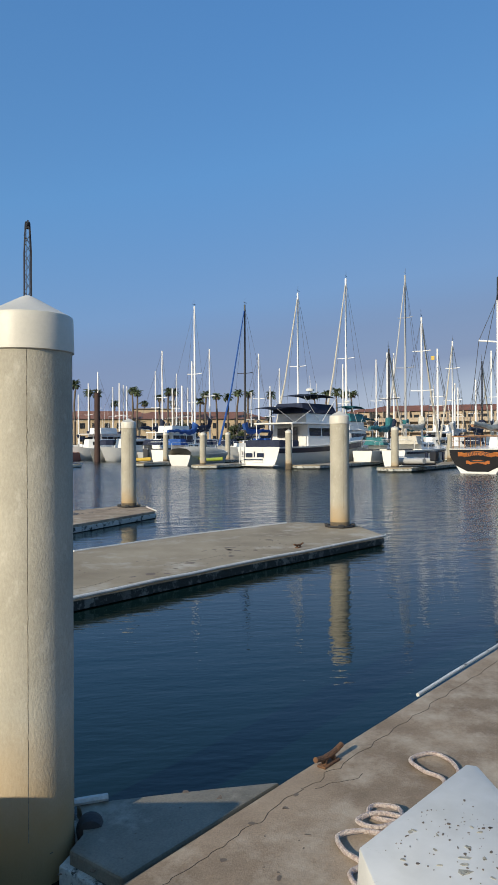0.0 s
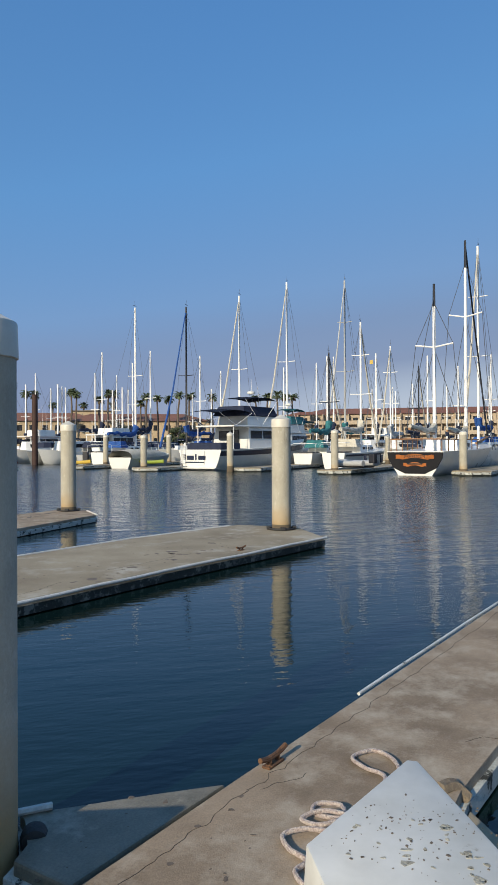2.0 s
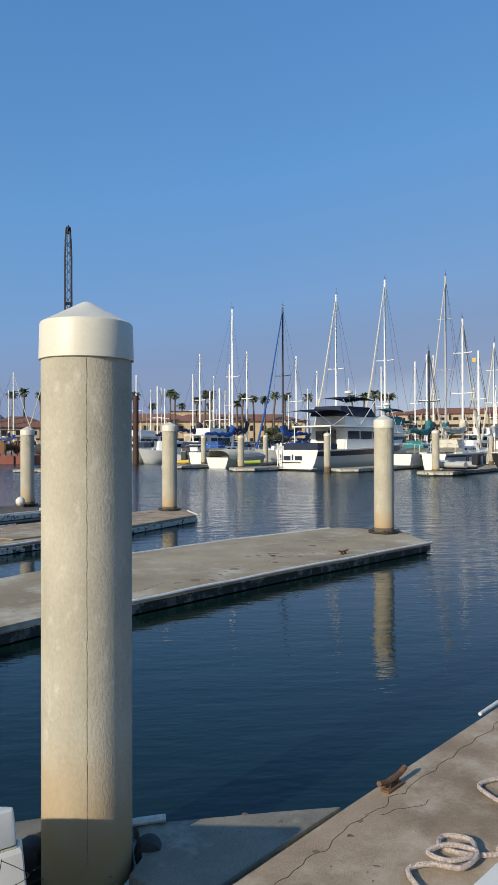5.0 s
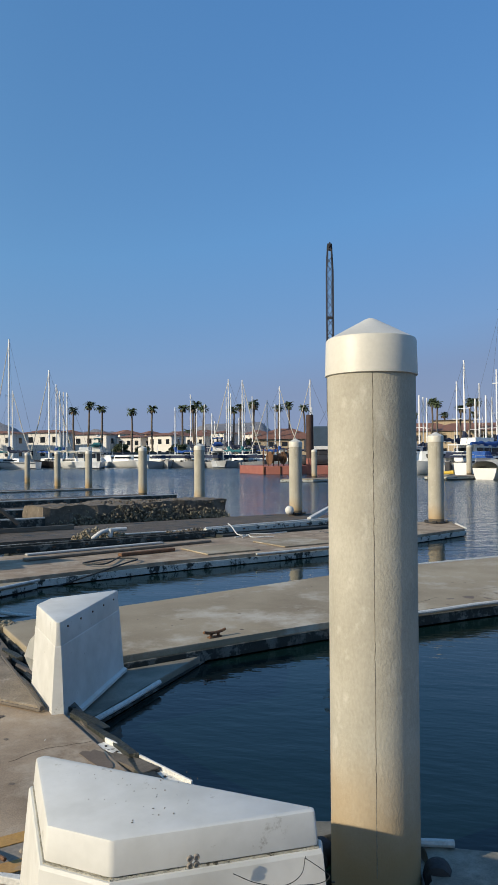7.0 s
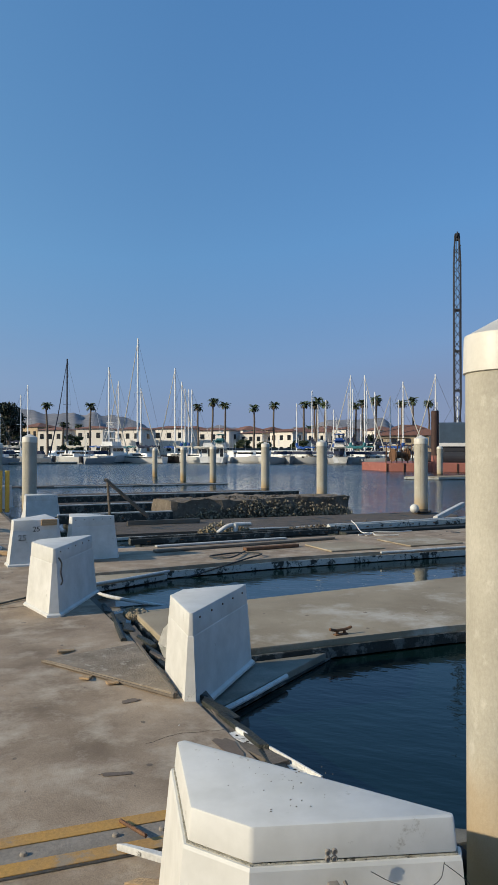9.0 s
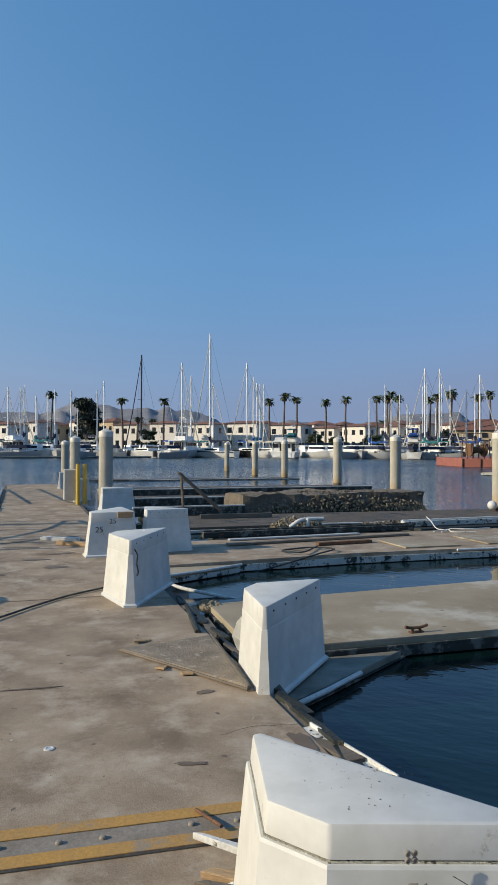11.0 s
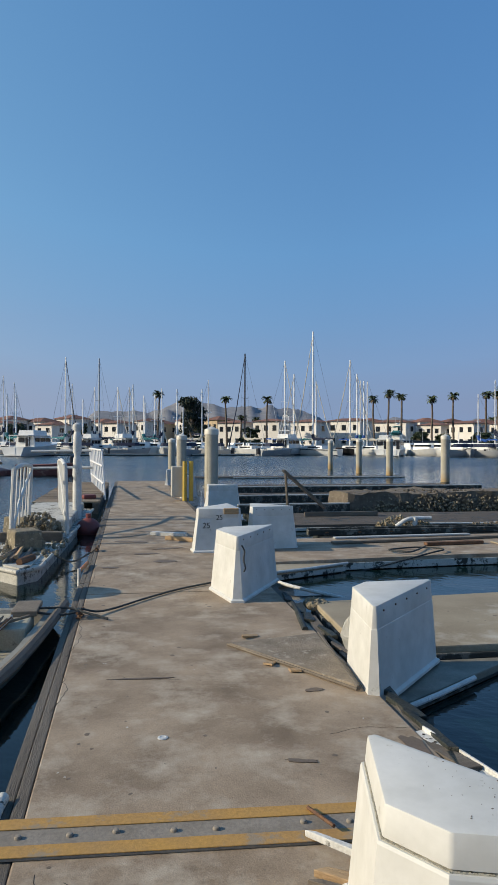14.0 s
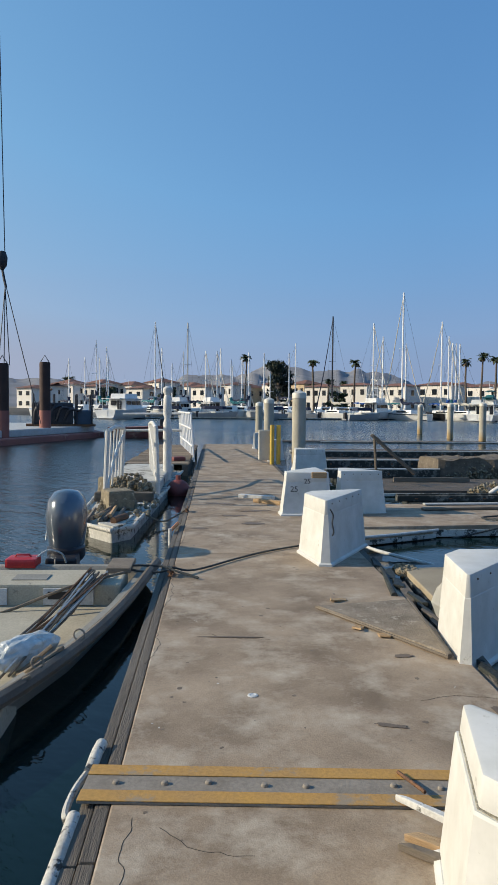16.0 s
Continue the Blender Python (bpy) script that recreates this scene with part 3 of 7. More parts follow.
# triangular dock boxes
def dock_box(a, b, c, z0, z1, label, flare=0.07, lid_h=0.10, ledge=0.0):
    """A three-cornered fibreglass box: a and b end its long face, c is its cut-off right corner (all of the lid)."""
    e = empty("dock_box", label, "dock box", "dock boxes")
    A, Bv, C = Vector(a), Vector(b), Vector(c)
    d = (Bv - A).normalized()
    A, Bv = A - d * 0.055, Bv + d * 0.055
    cut = 0.20
    pts = [A, Bv, C.lerp(Bv, cut), C.lerp(A, cut)]
    # small cuts at the sharp ends
    def blunt(P, Q, R):
        return [P + (Q - P).normalized() * 0.05, P + (R - P).normalized() * 0.05]
    out = blunt(A, pts[3], Bv) + blunt(Bv, A, pts[2]) + [pts[2], pts[3]]
    area = sum(p.x * q.y - p.y * q.x for p, q in zip(out, out[1:] + out[:1]))
    if area < 0:
        out = out[::-1]
    lid = [(p.x, p.y) for p in out]
    base = offset_poly(lid, flare)
    def rings(name, levels, label="", material=FIBRE):
        bm = bmesh.new()
        loops = [[bm.verts.new((x, y, z)) for x, y in pts] for pts, z in levels]
        n = len(loops[0])
        for p, q in zip(loops, loops[1:]):
            for i in range(n):
                bm.faces.new((p[i], p[(i + 1) % n], q[(i + 1) % n], q[i]))
        bm.faces.new(loops[0][::-1])
        bm.faces.new(loops[-1])
        return part(name, bm, material, e, label)

    body_top = offset_poly(lid, 0.004 + ledge)
    rings("body", [(base, z0 + 0.03), (body_top, z1 - lid_h - 0.050), (offset_poly(lid, ledge), z1 - lid_h - 0.040)])
    rings("seam_gap", [(offset_poly(lid, -0.006 + ledge * 0.92), z1 - lid_h - 0.042), (offset_poly(lid, -0.006 + ledge * 0.92), z1 - lid_h - 0.037)], "dirty seam below the lid", GRIME if ledge else PILE_WET)
    foot = offset_poly(base, 0.022)
    rings("base_flange", [(foot, z0), (foot, z0 + 0.02), (offset_poly(base, 0.004), z0 + 0.034)])
    bm = bmesh.new()
    prism(bm, offset_poly(lid, 0.003), z1 - lid_h - (0.035 if ledge else 0.046), z1, 0.011 if ledge else 0.006, offset_poly(lid, -0.006))
    part("lid", bm, FIBRE, e, "weathered white lid with specks of dirt", True)
    # bolts along the long face of the body and a hasp on the short face
    d = (Bv - A).normalized()
    n = Vector((d.y, -d.x)) if area > 0 else Vector((-d.y, d.x))
    ang = math.degrees(math.atan2(d.y, d.x))
    for k in range(5):
        p = A.lerp(Bv, 0.14 + 0.18 * k)
        bm = bmesh.new()
        box(bm, -0.006, -0.004, -0.006, 0.006, 0.004, 0.006, 0.002)
        ob = part("bolt_head", bm, RUST, e)
        ob.matrix_basis = pose(p.x, p.y, z1 - 0.046, 0, 0, ang)
    return e


box_near = dock_box((0.872, 2.335), (1.40, 1.55), (0.693, 1.74), 0.45, 1.02, "white triangular fibreglass dock box with a metal latch", flare=0.055, lid_h=0.06, ledge=0.012)
dock_box((1.62, -0.22), (2.29, 0.31), (1.55, 0.455), 0.45, 1.02, "white triangular fibreglass dock box with a dirty lid, beside rope")
box_torn = dock_box((1.57, 4.28), (2.28, 5.07), (1.62, 5.08), 0.38, 1.00, "white triangular fibreglass dock box with a torn, peeling side", flare=0.032)
box_split = dock_box((1.12, 7.03), (1.66, 8.03), (0.92, 7.83), 0.45, 1.10, "white triangular fibreglass dock box, its seam split open", flare=0.045)
box_25 = dock_box((1.66, 10.40), (1.60, 11.3), (0.87, 10.36), 0.45, 1.08, "white fibreglass dock box numbered 25, tan patched lid", flare=0.06)
dock_box((1.88, 10.60), (2.50, 10.66), (1.96, 11.4), 0.42, 1.08, "white fibreglass dock box with a row of rusty screws", flare=0.06)
dock_box((2.02, 17.9), (2.76, 18.0), (2.08, 18.8), 0.45, 0.99, "white fibreglass dock box beside a pile", flare=0.05)
dock_box((1.62, 20.9), (2.02, 21.6), (1.60, 21.6), 0.45, 1.08, "white dock box beside a yellow post", flare=0.04)
dock_box((1.55, 24.4), (2.05, 25.0), (1.55, 25.1), 0.45, 1.10, "cream dock box far along the walkway", flare=0.04)
dock_box((1.50, 27.6), (2.05, 28.3), (1.50, 28.3), 0.45, 1.05, "white dock box at the end of the walkway", flare=0.04)


# ------------------------------------------------------------ boats
def hull(bm, L, beam, free, draft, transom=0.8, bow_rise=0.35, sections=14, full=0.55):
    """A hull along +X, its stern at x = 0 and bow at x = L, waterline at z = 0, closed by a deck."""
    rings = []
    for i in range(sections + 1):
        s = i / sections
        b = beam / 2 * (transom + (1 - transom) * math.sin(min(1, s / 0.5) * math.pi / 2)) if s < 0.5 else beam / 2 * max(0.015, 1 - ((s - 0.5) / 0.5) ** 2.2)
        top = free * (1 + bow_rise * s * s)
        x = L * s
        rake = 0.10 * L * max(0, s - 0.8) / 0.2
        ring = []
        for k in range(9):
            u = (k - 4) / 4
            a = abs(u)
            y = b * math.copysign(a ** full if a > 0 else 0, u)
            z = -draft * (1 - s ** 3 * 0.8) + (top + draft * (1 - s ** 3 * 0.8)) * a ** 2.2
            ring.append(bm.verts.new((x + rake * a ** 2.2 - rake, y, z)))
        rings.append(ring)
    for a, c in zip(rings, rings[1:]):
        for k in range(8):
            bm.faces.new((a[k], a[k + 1], c[k + 1], c[k]))
    bm.faces.new(rings[0])
    bm.faces.new(rings[-1][::-1])
    for a, c in zip(rings, rings[1:]):
        bm.faces.new((a[8], a[0], c[0], c[8]))
    return bm


def band(bm, L, beam, free, transom, bow_rise, z0, z1, sections=14):
    """A stripe a little proud of both sides of such a hull."""
    for side in (-1, 1):
        prev = None
        for i in range(sections + 1):
            s = i / sections
            b = beam / 2 * (transom + (1 - transom) * math.sin(min(1, s / 0.5) * math.pi / 2)) if s < 0.5 else beam / 2 * max(0.015, 1 - ((s - 0.5) / 0.5) ** 2.2)
            rake = 0.10 * L * max(0, s - 0.8) / 0.2
            k = 1 + bow_rise * s * s
            cur = [bm.verts.new((L * s - rake * (1 - z / free) * 0.3, side * (b * ((z + 0.3) / (free + 0.3)) ** 0.25 + 0.012), z * k)) for z in (z0, z1)]
            if prev:
                bm.faces.new((prev[0], cur[0], cur[1], prev[1]))
            prev = cur


def rod(name, path, r, material, parent, n=6, r2=None, label=""):
    bm = bmesh.new()
    tube(bm, path, r, n, r2)
    return part(name, bm, material, parent, label, True)


def block(name, dims, material, parent, bevel=0.05, label="", m=None):
    bm = bmesh.new()
    box(bm, *dims, bevel, m)
    return part(name, bm, material, parent, label)


def cabin(e, pts, z0, z1, inset, material, name="cabin"):
    bm = bmesh.new()
    prism(bm, pts, z0, z1, 0.05, offset_poly(pts, -inset))
    return part(name, bm, material, e)


def sailboat(label, at, heading, L=10.0, mast=13.0, hullm=None, mastm=None, cover=None, spreaders=2, furl=True, furlm=None, detail=True, stripe=None):
    e = empty("sailboat", label, "sailboat", "moored sailboats", at=at, turn=heading)
    beam, free = L * 0.31, 0.55 + L * 0.055
    bm = bmesh.new()
    hull(bm, L, beam, free, 0.5, 0.55, 0.25)
    part("hull", bm, hullm or GELCOAT, e, "", True)
    if stripe:
        bm = bmesh.new()
        band(bm, L, beam, free, 0.62, 0.25, free * 0.78, free * 0.9)
        part("stripe", bm, stripe, e)
    w = beam * 0.3
    cab = cabin(e, [(L * 0.3, -w), (L * 0.62, -w * 0.85), (L * 0.72, -w * 0.3), (L * 0.72, w * 0.3), (L * 0.62, w * 0.85), (L * 0.3, w)], free * 0.98, free + 0.55, 0.1, GELCOAT)
    for side in (-1, 1):
        if not detail:
            block("port_light", (L * 0.34, side * (w - 0.08) - 0.03, free + 0.16, L * 0.60, side * (w - 0.08) + 0.03, free + 0.40), GLASS, e, 0.02)
    if detail:
        for side in (-1, 1):
            for k in range(3):
                block("port_light", (L * (0.36 + 0.09 * k), side * (w - 0.09) - 0.03, free + 0.22, L * (0.36 + 0.09 * k) + 0.5, side * (w - 0.09) + 0.03, free + 0.4), GLASS, e, 0.02)
    bm = bmesh.new()
    band(bm, L, beam, free, 0.62, 0.0, 0.0, 0.14)
    part("boot_stripe", bm, HULLBLUE, e)
    if detail:
        cabin(e, [(L * 0.22, -w), (L * 0.34, -w * 0.95), (L * 0.34, w * 0.95), (L * 0.22, w)], free + 0.4, free + 0.98, 0.2, cover or NAVY, "dodger")
        block("cockpit_well", (L * 0.04, -w * 0.7, free + 0.02, L * 0.2, w * 0.7, free + 0.1), MASTBLK, e, 0.02)
        rod("stern_pulpit", [(0.5, -beam * 0.33, free + 0.7), (0.0, -beam * 0.28, free + 0.72), (0.0, beam * 0.28, free + 0.72), (0.5, beam * 0.33, free + 0.7)], 0.02, ALU, e, 5)
        for k in range(3):
            rod("fender", [(L * (0.2 + 0.18 * k), -beam * 0.5 - 0.05, free * 0.85), (L * (0.2 + 0.18 * k), -beam * 0.5 - 0.05, free * 0.3)], 0.11, (NAVY, FIBRE_G, HULLBLUE)[k], e, 8)
    mx, mz = L * 0.56, free + 0.5
    r = (0.05 + mast * 0.0035) * (1.0 if detail else 1.3)
    mm = mastm or ALU
    rod("mast", [(mx, 0, mz - 0.4), (mx, 0, mast)], r, mm, e, 8, r * 0.8)
    rod("boom", [(mx, 0, mz + 1.0), (L * 0.14, 0, mz + 1.1)], 0.06, mm, e)
    if cover:
        bm = bmesh.new()
        path = [(mx + 0.05, 0, mz + 1.9), (mx - 0.25, 0, mz + 1.25), (mx - 1.2, 0, mz + 1.12), (L * 0.3, 0, mz + 1.18), (L * 0.14, 0, mz + 1.2)]
        tube(bm, spline(path, 5), 0.30, 9, 0.13)
        for v in bm.verts:
            v.co += Vector((0.05, 0.06, 0.16)) * noise.noise(v.co * 1.7)
        part("sail_cover", bm, cover, e, "", True)
    for k in range(spreaders):
        h = mast * (0.5 + 0.27 * k) if spreaders > 1 else mast * 0.56
        rod("spreader", [(mx, -0.85 + 0.15 * k, h + 0.04), (mx, 0, h), (mx, 0.85 - 0.15 * k, h + 0.04)], 0.035, mm, e)
    top = (mx, 0, mast - 0.1)
    if furl:
        rod("furled_jib", [(mx + 0.1, 0, mast * 0.96), (L * 0.78, 0, mast * 0.45), (L * 0.97, 0, free + 0.4)], 0.05, furlm or CREAM, e, 6, 0.11)
    rod("stay", [top, (0.1, 0, free + 0.1)], 0.012 if detail else 0.02, WIRE, e, 4)
    for side in (-1, 1):
        rod("shroud", [top, (mx, side * 0.85, mast * 0.56), (mx, side * beam * 0.46, free)], 0.012, WIRE, e, 4)
    if detail:
        rod("antenna", [(mx, 0, mast - 0.1), (mx, 0.05, mast + 0.6)], 0.012, WIRE, e, 4)
        rod("wind_vane", [(mx - 0.3, 0, mast + 0.18), (mx + 0.35, 0.1, mast + 0.2)], 0.02, MASTBLK, e, 4)
        for side in (-1, 1):
            pts = [(L * s, side * beam * 0.46 * (1 if s < 0.6 else 0.72), free * (1 + 0.25 * s * s) + 0.62) for s in (0.02, 0.3, 0.6, 0.8)]
            rod("lifeline", pts, 0.012, ALU, e, 4)
            for p in pts:
                rod("stanchion", [(p[0], p[1], p[2] - 0.62), p], 0.015, ALU, e, 4)
    return e


def motor_yacht(label, at, heading, L=11.0, canvas=None, hullm=None, stripe=None, tower=False, fly=True):
    e = empty("motor_yacht", label, "motor boat", "moored motor boats", at=at, turn=heading)
    beam, free = L * 0.32, 0.6 + L * 0.06
    bm = bmesh.new()
    hull(bm, L, beam, free, 0.4, 0.9, 0.55)
    part("hull", bm, hullm or GELCOAT, e, "", True)
    if stripe:
        bm = bmesh.new()
        band(bm, L, beam, free, 0.9, 0.55, free * 0.70, free * 0.93)
        part("rub_stripe", bm, stripe, e)
    bm = bmesh.new()
    band(bm, L, beam, free, 0.9, 0.0, 0.0, 0.16)
    part("boot_stripe", bm, HULLDARK, e)
    w = beam * 0.40
    cabin(e, [(L * 0.26, -w), (L * 0.62, -w), (L * 0.74, -w * 0.6), (L * 0.74, w * 0.6), (L * 0.62, w), (L * 0.26, w)], free * 0.95, free + 1.55, 0.14, GELCOAT)
    for side in (-1, 1):
        for k in range(3):
            block("side_window", (L * (0.28 + 0.115 * k), side * (w - 0.07) - 0.03, free + 0.75, L * (0.28 + 0.115 * k) + L * 0.10, side * (w - 0.07) + 0.03, free + 1.3), GLASS, e, 0.02)
    block("windscreen", (L * 0.715, -w * 0.5, free + 0.8, L * 0.735, w * 0.5, free + 1.35), GLASS, e, 0.01)
    block("cockpit_door", (L * 0.25 + 0.04, -0.75, free + 0.1, L * 0.25 + 0.12, -0.1, free + 1.35), GLASS, e, 0.01)
    block("cockpit_window", (L * 0.25 + 0.04, 0.1, free + 0.65, L * 0.25 + 0.12, 1.0, free + 1.3), GLASS, e, 0.01)
    block("cabin_roof", (L * 0.12, -w * 1.02, free + 1.55, L * 0.68, w * 1.02, free + 1.66), GELCOAT, e, 0.04)
    for side in (-1, 1):
        rod("roof_post", [(L * 0.13, side * w * 0.95, free), (L * 0.13, side * w * 0.95, free + 1.56)], 0.03, ALU, e)
    block("transom_gate", (-0.05, -0.45, free * 0.25, 0.0, 0.45, free * 0.95), GELCOAT, e, 0.02)
    block("swim_step", (-0.55, -beam * 0.42, 0.12, 0.02, beam * 0.42, 0.2), GELCOAT, e, 0.03)
    if fly:
        cabin(e, [(L * 0.28, -w * 0.8), (L * 0.6, -w * 0.7), (L * 0.6, w * 0.7), (L * 0.28, w * 0.8)], free + 1.66, free + 2.35, 0.06, GELCOAT, "flybridge")
    if canvas:
        cabin(e, [(L * 0.24, -w * 0.85), (L * 0.58, -w * 0.75), (L * 0.58, w * 0.75), (L * 0.24, w * 0.85)], free + 2.36, free + 3.05, 0.28, canvas, "flybridge_enclosure")
        for x0, x1, zz, wid in ((0.02, 0.30, 2.75, 0.9), (0.26, 0.56, 3.75, 0.8)):
            bm = bmesh.new()
            path = [(L * x0, 0, free + zz - 0.18), (L * (x0 * 0.7 + x1 * 0.3), 0, free + zz), (L * (x0 * 0.3 + x1 * 0.7), 0, free + zz + 0.02), (L * x1, 0, free + zz - 0.15)]
            prev = None
            for p in spline(path, 4):
                cur = [bm.verts.new((p.x, w * wid * u, p.z - 0.10 * u * u)) for u in (-1, -0.5, 0, 0.5, 1)]
                if prev:
                    for k in range(4):
                        bm.faces.new((prev[k], prev[k + 1], cur[k + 1], cur[k]))
                prev = cur
            bmesh.ops.solidify(bm, geom=bm.faces[:], thickness=0.05)
            part("bimini_top", bm, canvas, e, "navy canvas sun top", True)
            for side in (-1, 1):
                rod("bimini_frame", [(L * (x0 + x1) / 2, side * w * wid, free + 1.66), (L * x0, side * w * wid, free + zz - 0.25)], 0.02, ALU, e, 5)
                rod("bimini_frame", [(L * (x0 + x1) / 2, side * w * wid, free + 1.66), (L * x1, side * w * wid, free + zz - 0.22)], 0.02, ALU, e, 5)
    if tower:
        h = free + 5.4
        for sx, sy in ((0.3, -1), (0.3, 1), (0.56, -1), (0.56, 1)):
            rod("tower_leg", [(L * sx, sy * w * 0.9, free + 1.6), (L * (0.43 + (sx - 0.43) * 0.4), sy * w * 0.4, h)], 0.035, ALU, e, 5)
        for zz in (2.9, 4.0, 5.2):
            k = 1 - (zz - 1.6) / 3.8 * 0.6
            x0, x1, yy = L * (0.43 - 0.13 * k), L * (0.43 + 0.13 * k), w * 0.9 * k
            rod("tower_ring", [(x0, -yy, free + zz), (x1, -yy, free + zz), (x1, yy, free + zz), (x0, yy, free + zz), (x0, -yy, free + zz)], 0.03, ALU, e, 5)
        block("tower_top", (L * 0.36, -w * 0.42, h, L * 0.5, w * 0.42, h + 0.08), GELCOAT, e, 0.02)
        rod("outrigger", [(L * 0.4, -w, free + 1.6), (L * 0.25, -w * 1.5, free + 8.0)], 0.03, ALU, e, 5)
        rod("outrigger", [(L * 0.4, w, free + 1.6), (L * 0.25, w * 1.5, free + 8.0)], 0.03, ALU, e, 5)
    rod("bow_rail", [(L * 0.62, -beam * 0.44, free * 1.25 + 0.6), (L * 0.85, -beam * 0.3, free * 1.4 + 0.6), (L * 0.97, 0, free * 1.52 + 0.6), (L * 0.85, beam * 0.3, free * 1.4 + 0.6), (L * 0.62, beam * 0.44, free * 1.25 + 0.6)], 0.018, ALU, e, 5)
    rod("antenna", [(L * 0.5, 0.3, free + 1.6), (L * 0.48, 0.3, free + 5.2)], 0.015, ALU, e, 4)
    rod("antenna", [(L * 0.5, -0.3, free + 1.6), (L * 0.48, -0.3, free + 4.6)], 0.015, ALU, e, 4)
    bm = bmesh.new()
    lathe(bm, [(0.05, free + 4.0), (0.3, free + 4.05), (0.3, free + 4.2), (0.1, free + 4.28)], 12, L * 0.45, 0)
    if canvas:
        part("radar_dome", bm, GELCOAT, e, "", True)
    else:
        bm.free()
    return e


# ------------------------------------------------------------ docks, boats and shore across the basin

def floated(b, d):
    return tuple(bearing(b, d, WATER_Z))


# fingers across the basin, each ending in a pile
for b, d, lab in ((52.95, 46.5, "far finger dock with tyres and a pile at its end"), (61.06, 45.0, "far finger dock beside a cabin cruiser"),
                  (68.00, 40.5, "far finger dock carrying an inflatable dinghy"), (78.50, 39.5, "far finger dock beside a schooner"), (47.39, 52.0, "far finger dock with kayaks")):
    p = bearing(b, d)
    dock("finger_dock", [(p.x - 0.6, p.y - 0.2), (p.x + 0.1, p.y - 1.0), (p.x + 17, p.y - 0.9), (p.x + 17, p.y + 0.9), (p.x + 0.1, p.y + 1.0), (p.x - 0.6, p.y + 0.2)], 0.55, lab, [(1, 0, 1)])
dock("main_dock", [(61, -60), (63.2, -60), (63.2, 62), (61, 62)], 0.55, "far main dock behind the moored boats", [])
for b, d, top in ((52.95, 47.0, 2.68), (59.80, 45.3, 2.79), (68.13, 41.0, 2.85), (77.96, 40.0, 2.70), (54.93, 60, 2.87),
                  (50.00, 58, 2.84), (72.26, 62, 2.76), (53.06, 60, 2.76)):
    p = bearing(b, d)
    pile("dock_pile", p.x, p.y, 0.21, float(top), "cream concrete pile of the far docks", base=0.55)


def mast_boat(b, d, top, label, L=11.0, heading=0.0, **k):
    """A sailboat whose mast stands at that bearing and distance and reaches that height."""
    p = bearing(b, d, WATER_Z)
    off = Vector((math.cos(radians(heading)), math.sin(radians(heading)), 0)) * L * 0.56
    return sailboat(label, tuple(p - off), heading, L, top - WATER_Z, **k)


yacht = motor_yacht("white cabin cruiser with navy canvas tops and stern lettering", floated(57.35, 48), -8, 13.0, NAVY, GELCOAT, HULLBLUE)
for y0, y1, z0, z1 in ((-1.35, -1.18, 0.70, 1.08), (-1.05, -0.45, 0.70, 0.98), (-0.32, -0.20, 0.70, 1.08), (-0.05, 0.55, 0.70, 0.98), (-1.25, 0.45, 0.50, 0.57)):
    block("name_bar", (-0.075, -y1, z0, -0.052, -y0, z1), HULLBLUE, yacht, 0.01)
rod("stern_ladder", [(-0.12, 1.2, 0.2), (-0.10, 1.2, 1.5), (-0.10, 1.55, 1.5), (-0.12, 1.55, 0.2)], 0.025, ALU, yacht, 6)
for z0 in (0.5, 0.8, 1.1):
    rod("ladder_rung", [(-0.11, 1.2, z0), (-0.11, 1.55, z0)], 0.02, ALU, yacht, 5)
block("cockpit_cover", (0.4, -1.5, 1.2, 2.6, 1.5, 1.85), NAVY, yacht, 0.15, "navy canvas cockpit cover")

mast_boat(52.32, 68, 14.88, "white sailboat with a blue sail cover", 9.5, cover=BLUE, spreaders=1, furl=False)
mast_boat(56.33, 66, 14.66, "sailboat with a black mast and bright blue covers", 10, 180, mastm=MASTBLK, cover=BLUE, furlm=BLUE, spreaders=1)
mast_boat(60.56, 66, 15.70, "white sailboat with a furled white jib", 11, 180, cover=CREAM, spreaders=1)
mast_boat(64.36, 66, 16.9, "tall white sailboat with a furled white jib", 12, 180, cover=CREAM, spreaders=1)
mast_boat(68.95, 66, 16.95, "tall white sailboat with grey rigging", 12, 180, mastm=HULLGREY, cover=TEAL, furlm=HULLGREY)
mast_boat(67.69, 57, 9.25, "sailboat with a dark mast and teal covers", 9, 0, mastm=MASTBLK, cover=TEAL, spreaders=1)
flagged = mast_boat(70.19, 55, 11.24, "white sailboat with a furled jib and yellow flag", 10, 0, cover=CREAM, stripe=HULLBLUE)
block("flag", (5.585, -0.98, 7.72, 5.615, -0.72, 8.02), PLASTICYEL, flagged, 0.008, "small yellow flag")
mast_boat(72.49, 70, 11.40, "white sailboat with grey canvas", 9.5, 180, cover=HULLGREY)
mast_boat(71.40, 74, 9.73, "white sailboat with a bare mast", 9, 180, furl=False, spreaders=1)
mast_boat(74.64, 66, 8.99, "sailboat with a dark mast and navy cover", 9, 0, mastm=MASTBLK, cover=NAVY, spreaders=1)
mast_boat(79.07, 56, 16.7, "tall white sailboat with a blue sail cover", 13, 180, cover=BLUE)
motor_yacht("white motor yacht moored far along the dock", floated(48.58, 76), 0, 10, None)
motor_yacht("white motor boat with a dark windscreen", floated(43.27, 84), 0, 9, None)
motor_yacht("white motor boat under a teal cover", floated(65.95, 68), 180, 9, TEAL)
motor_yacht("white motor boat beyond the sailboats", floated(71.00, 78), 0, 9, None)

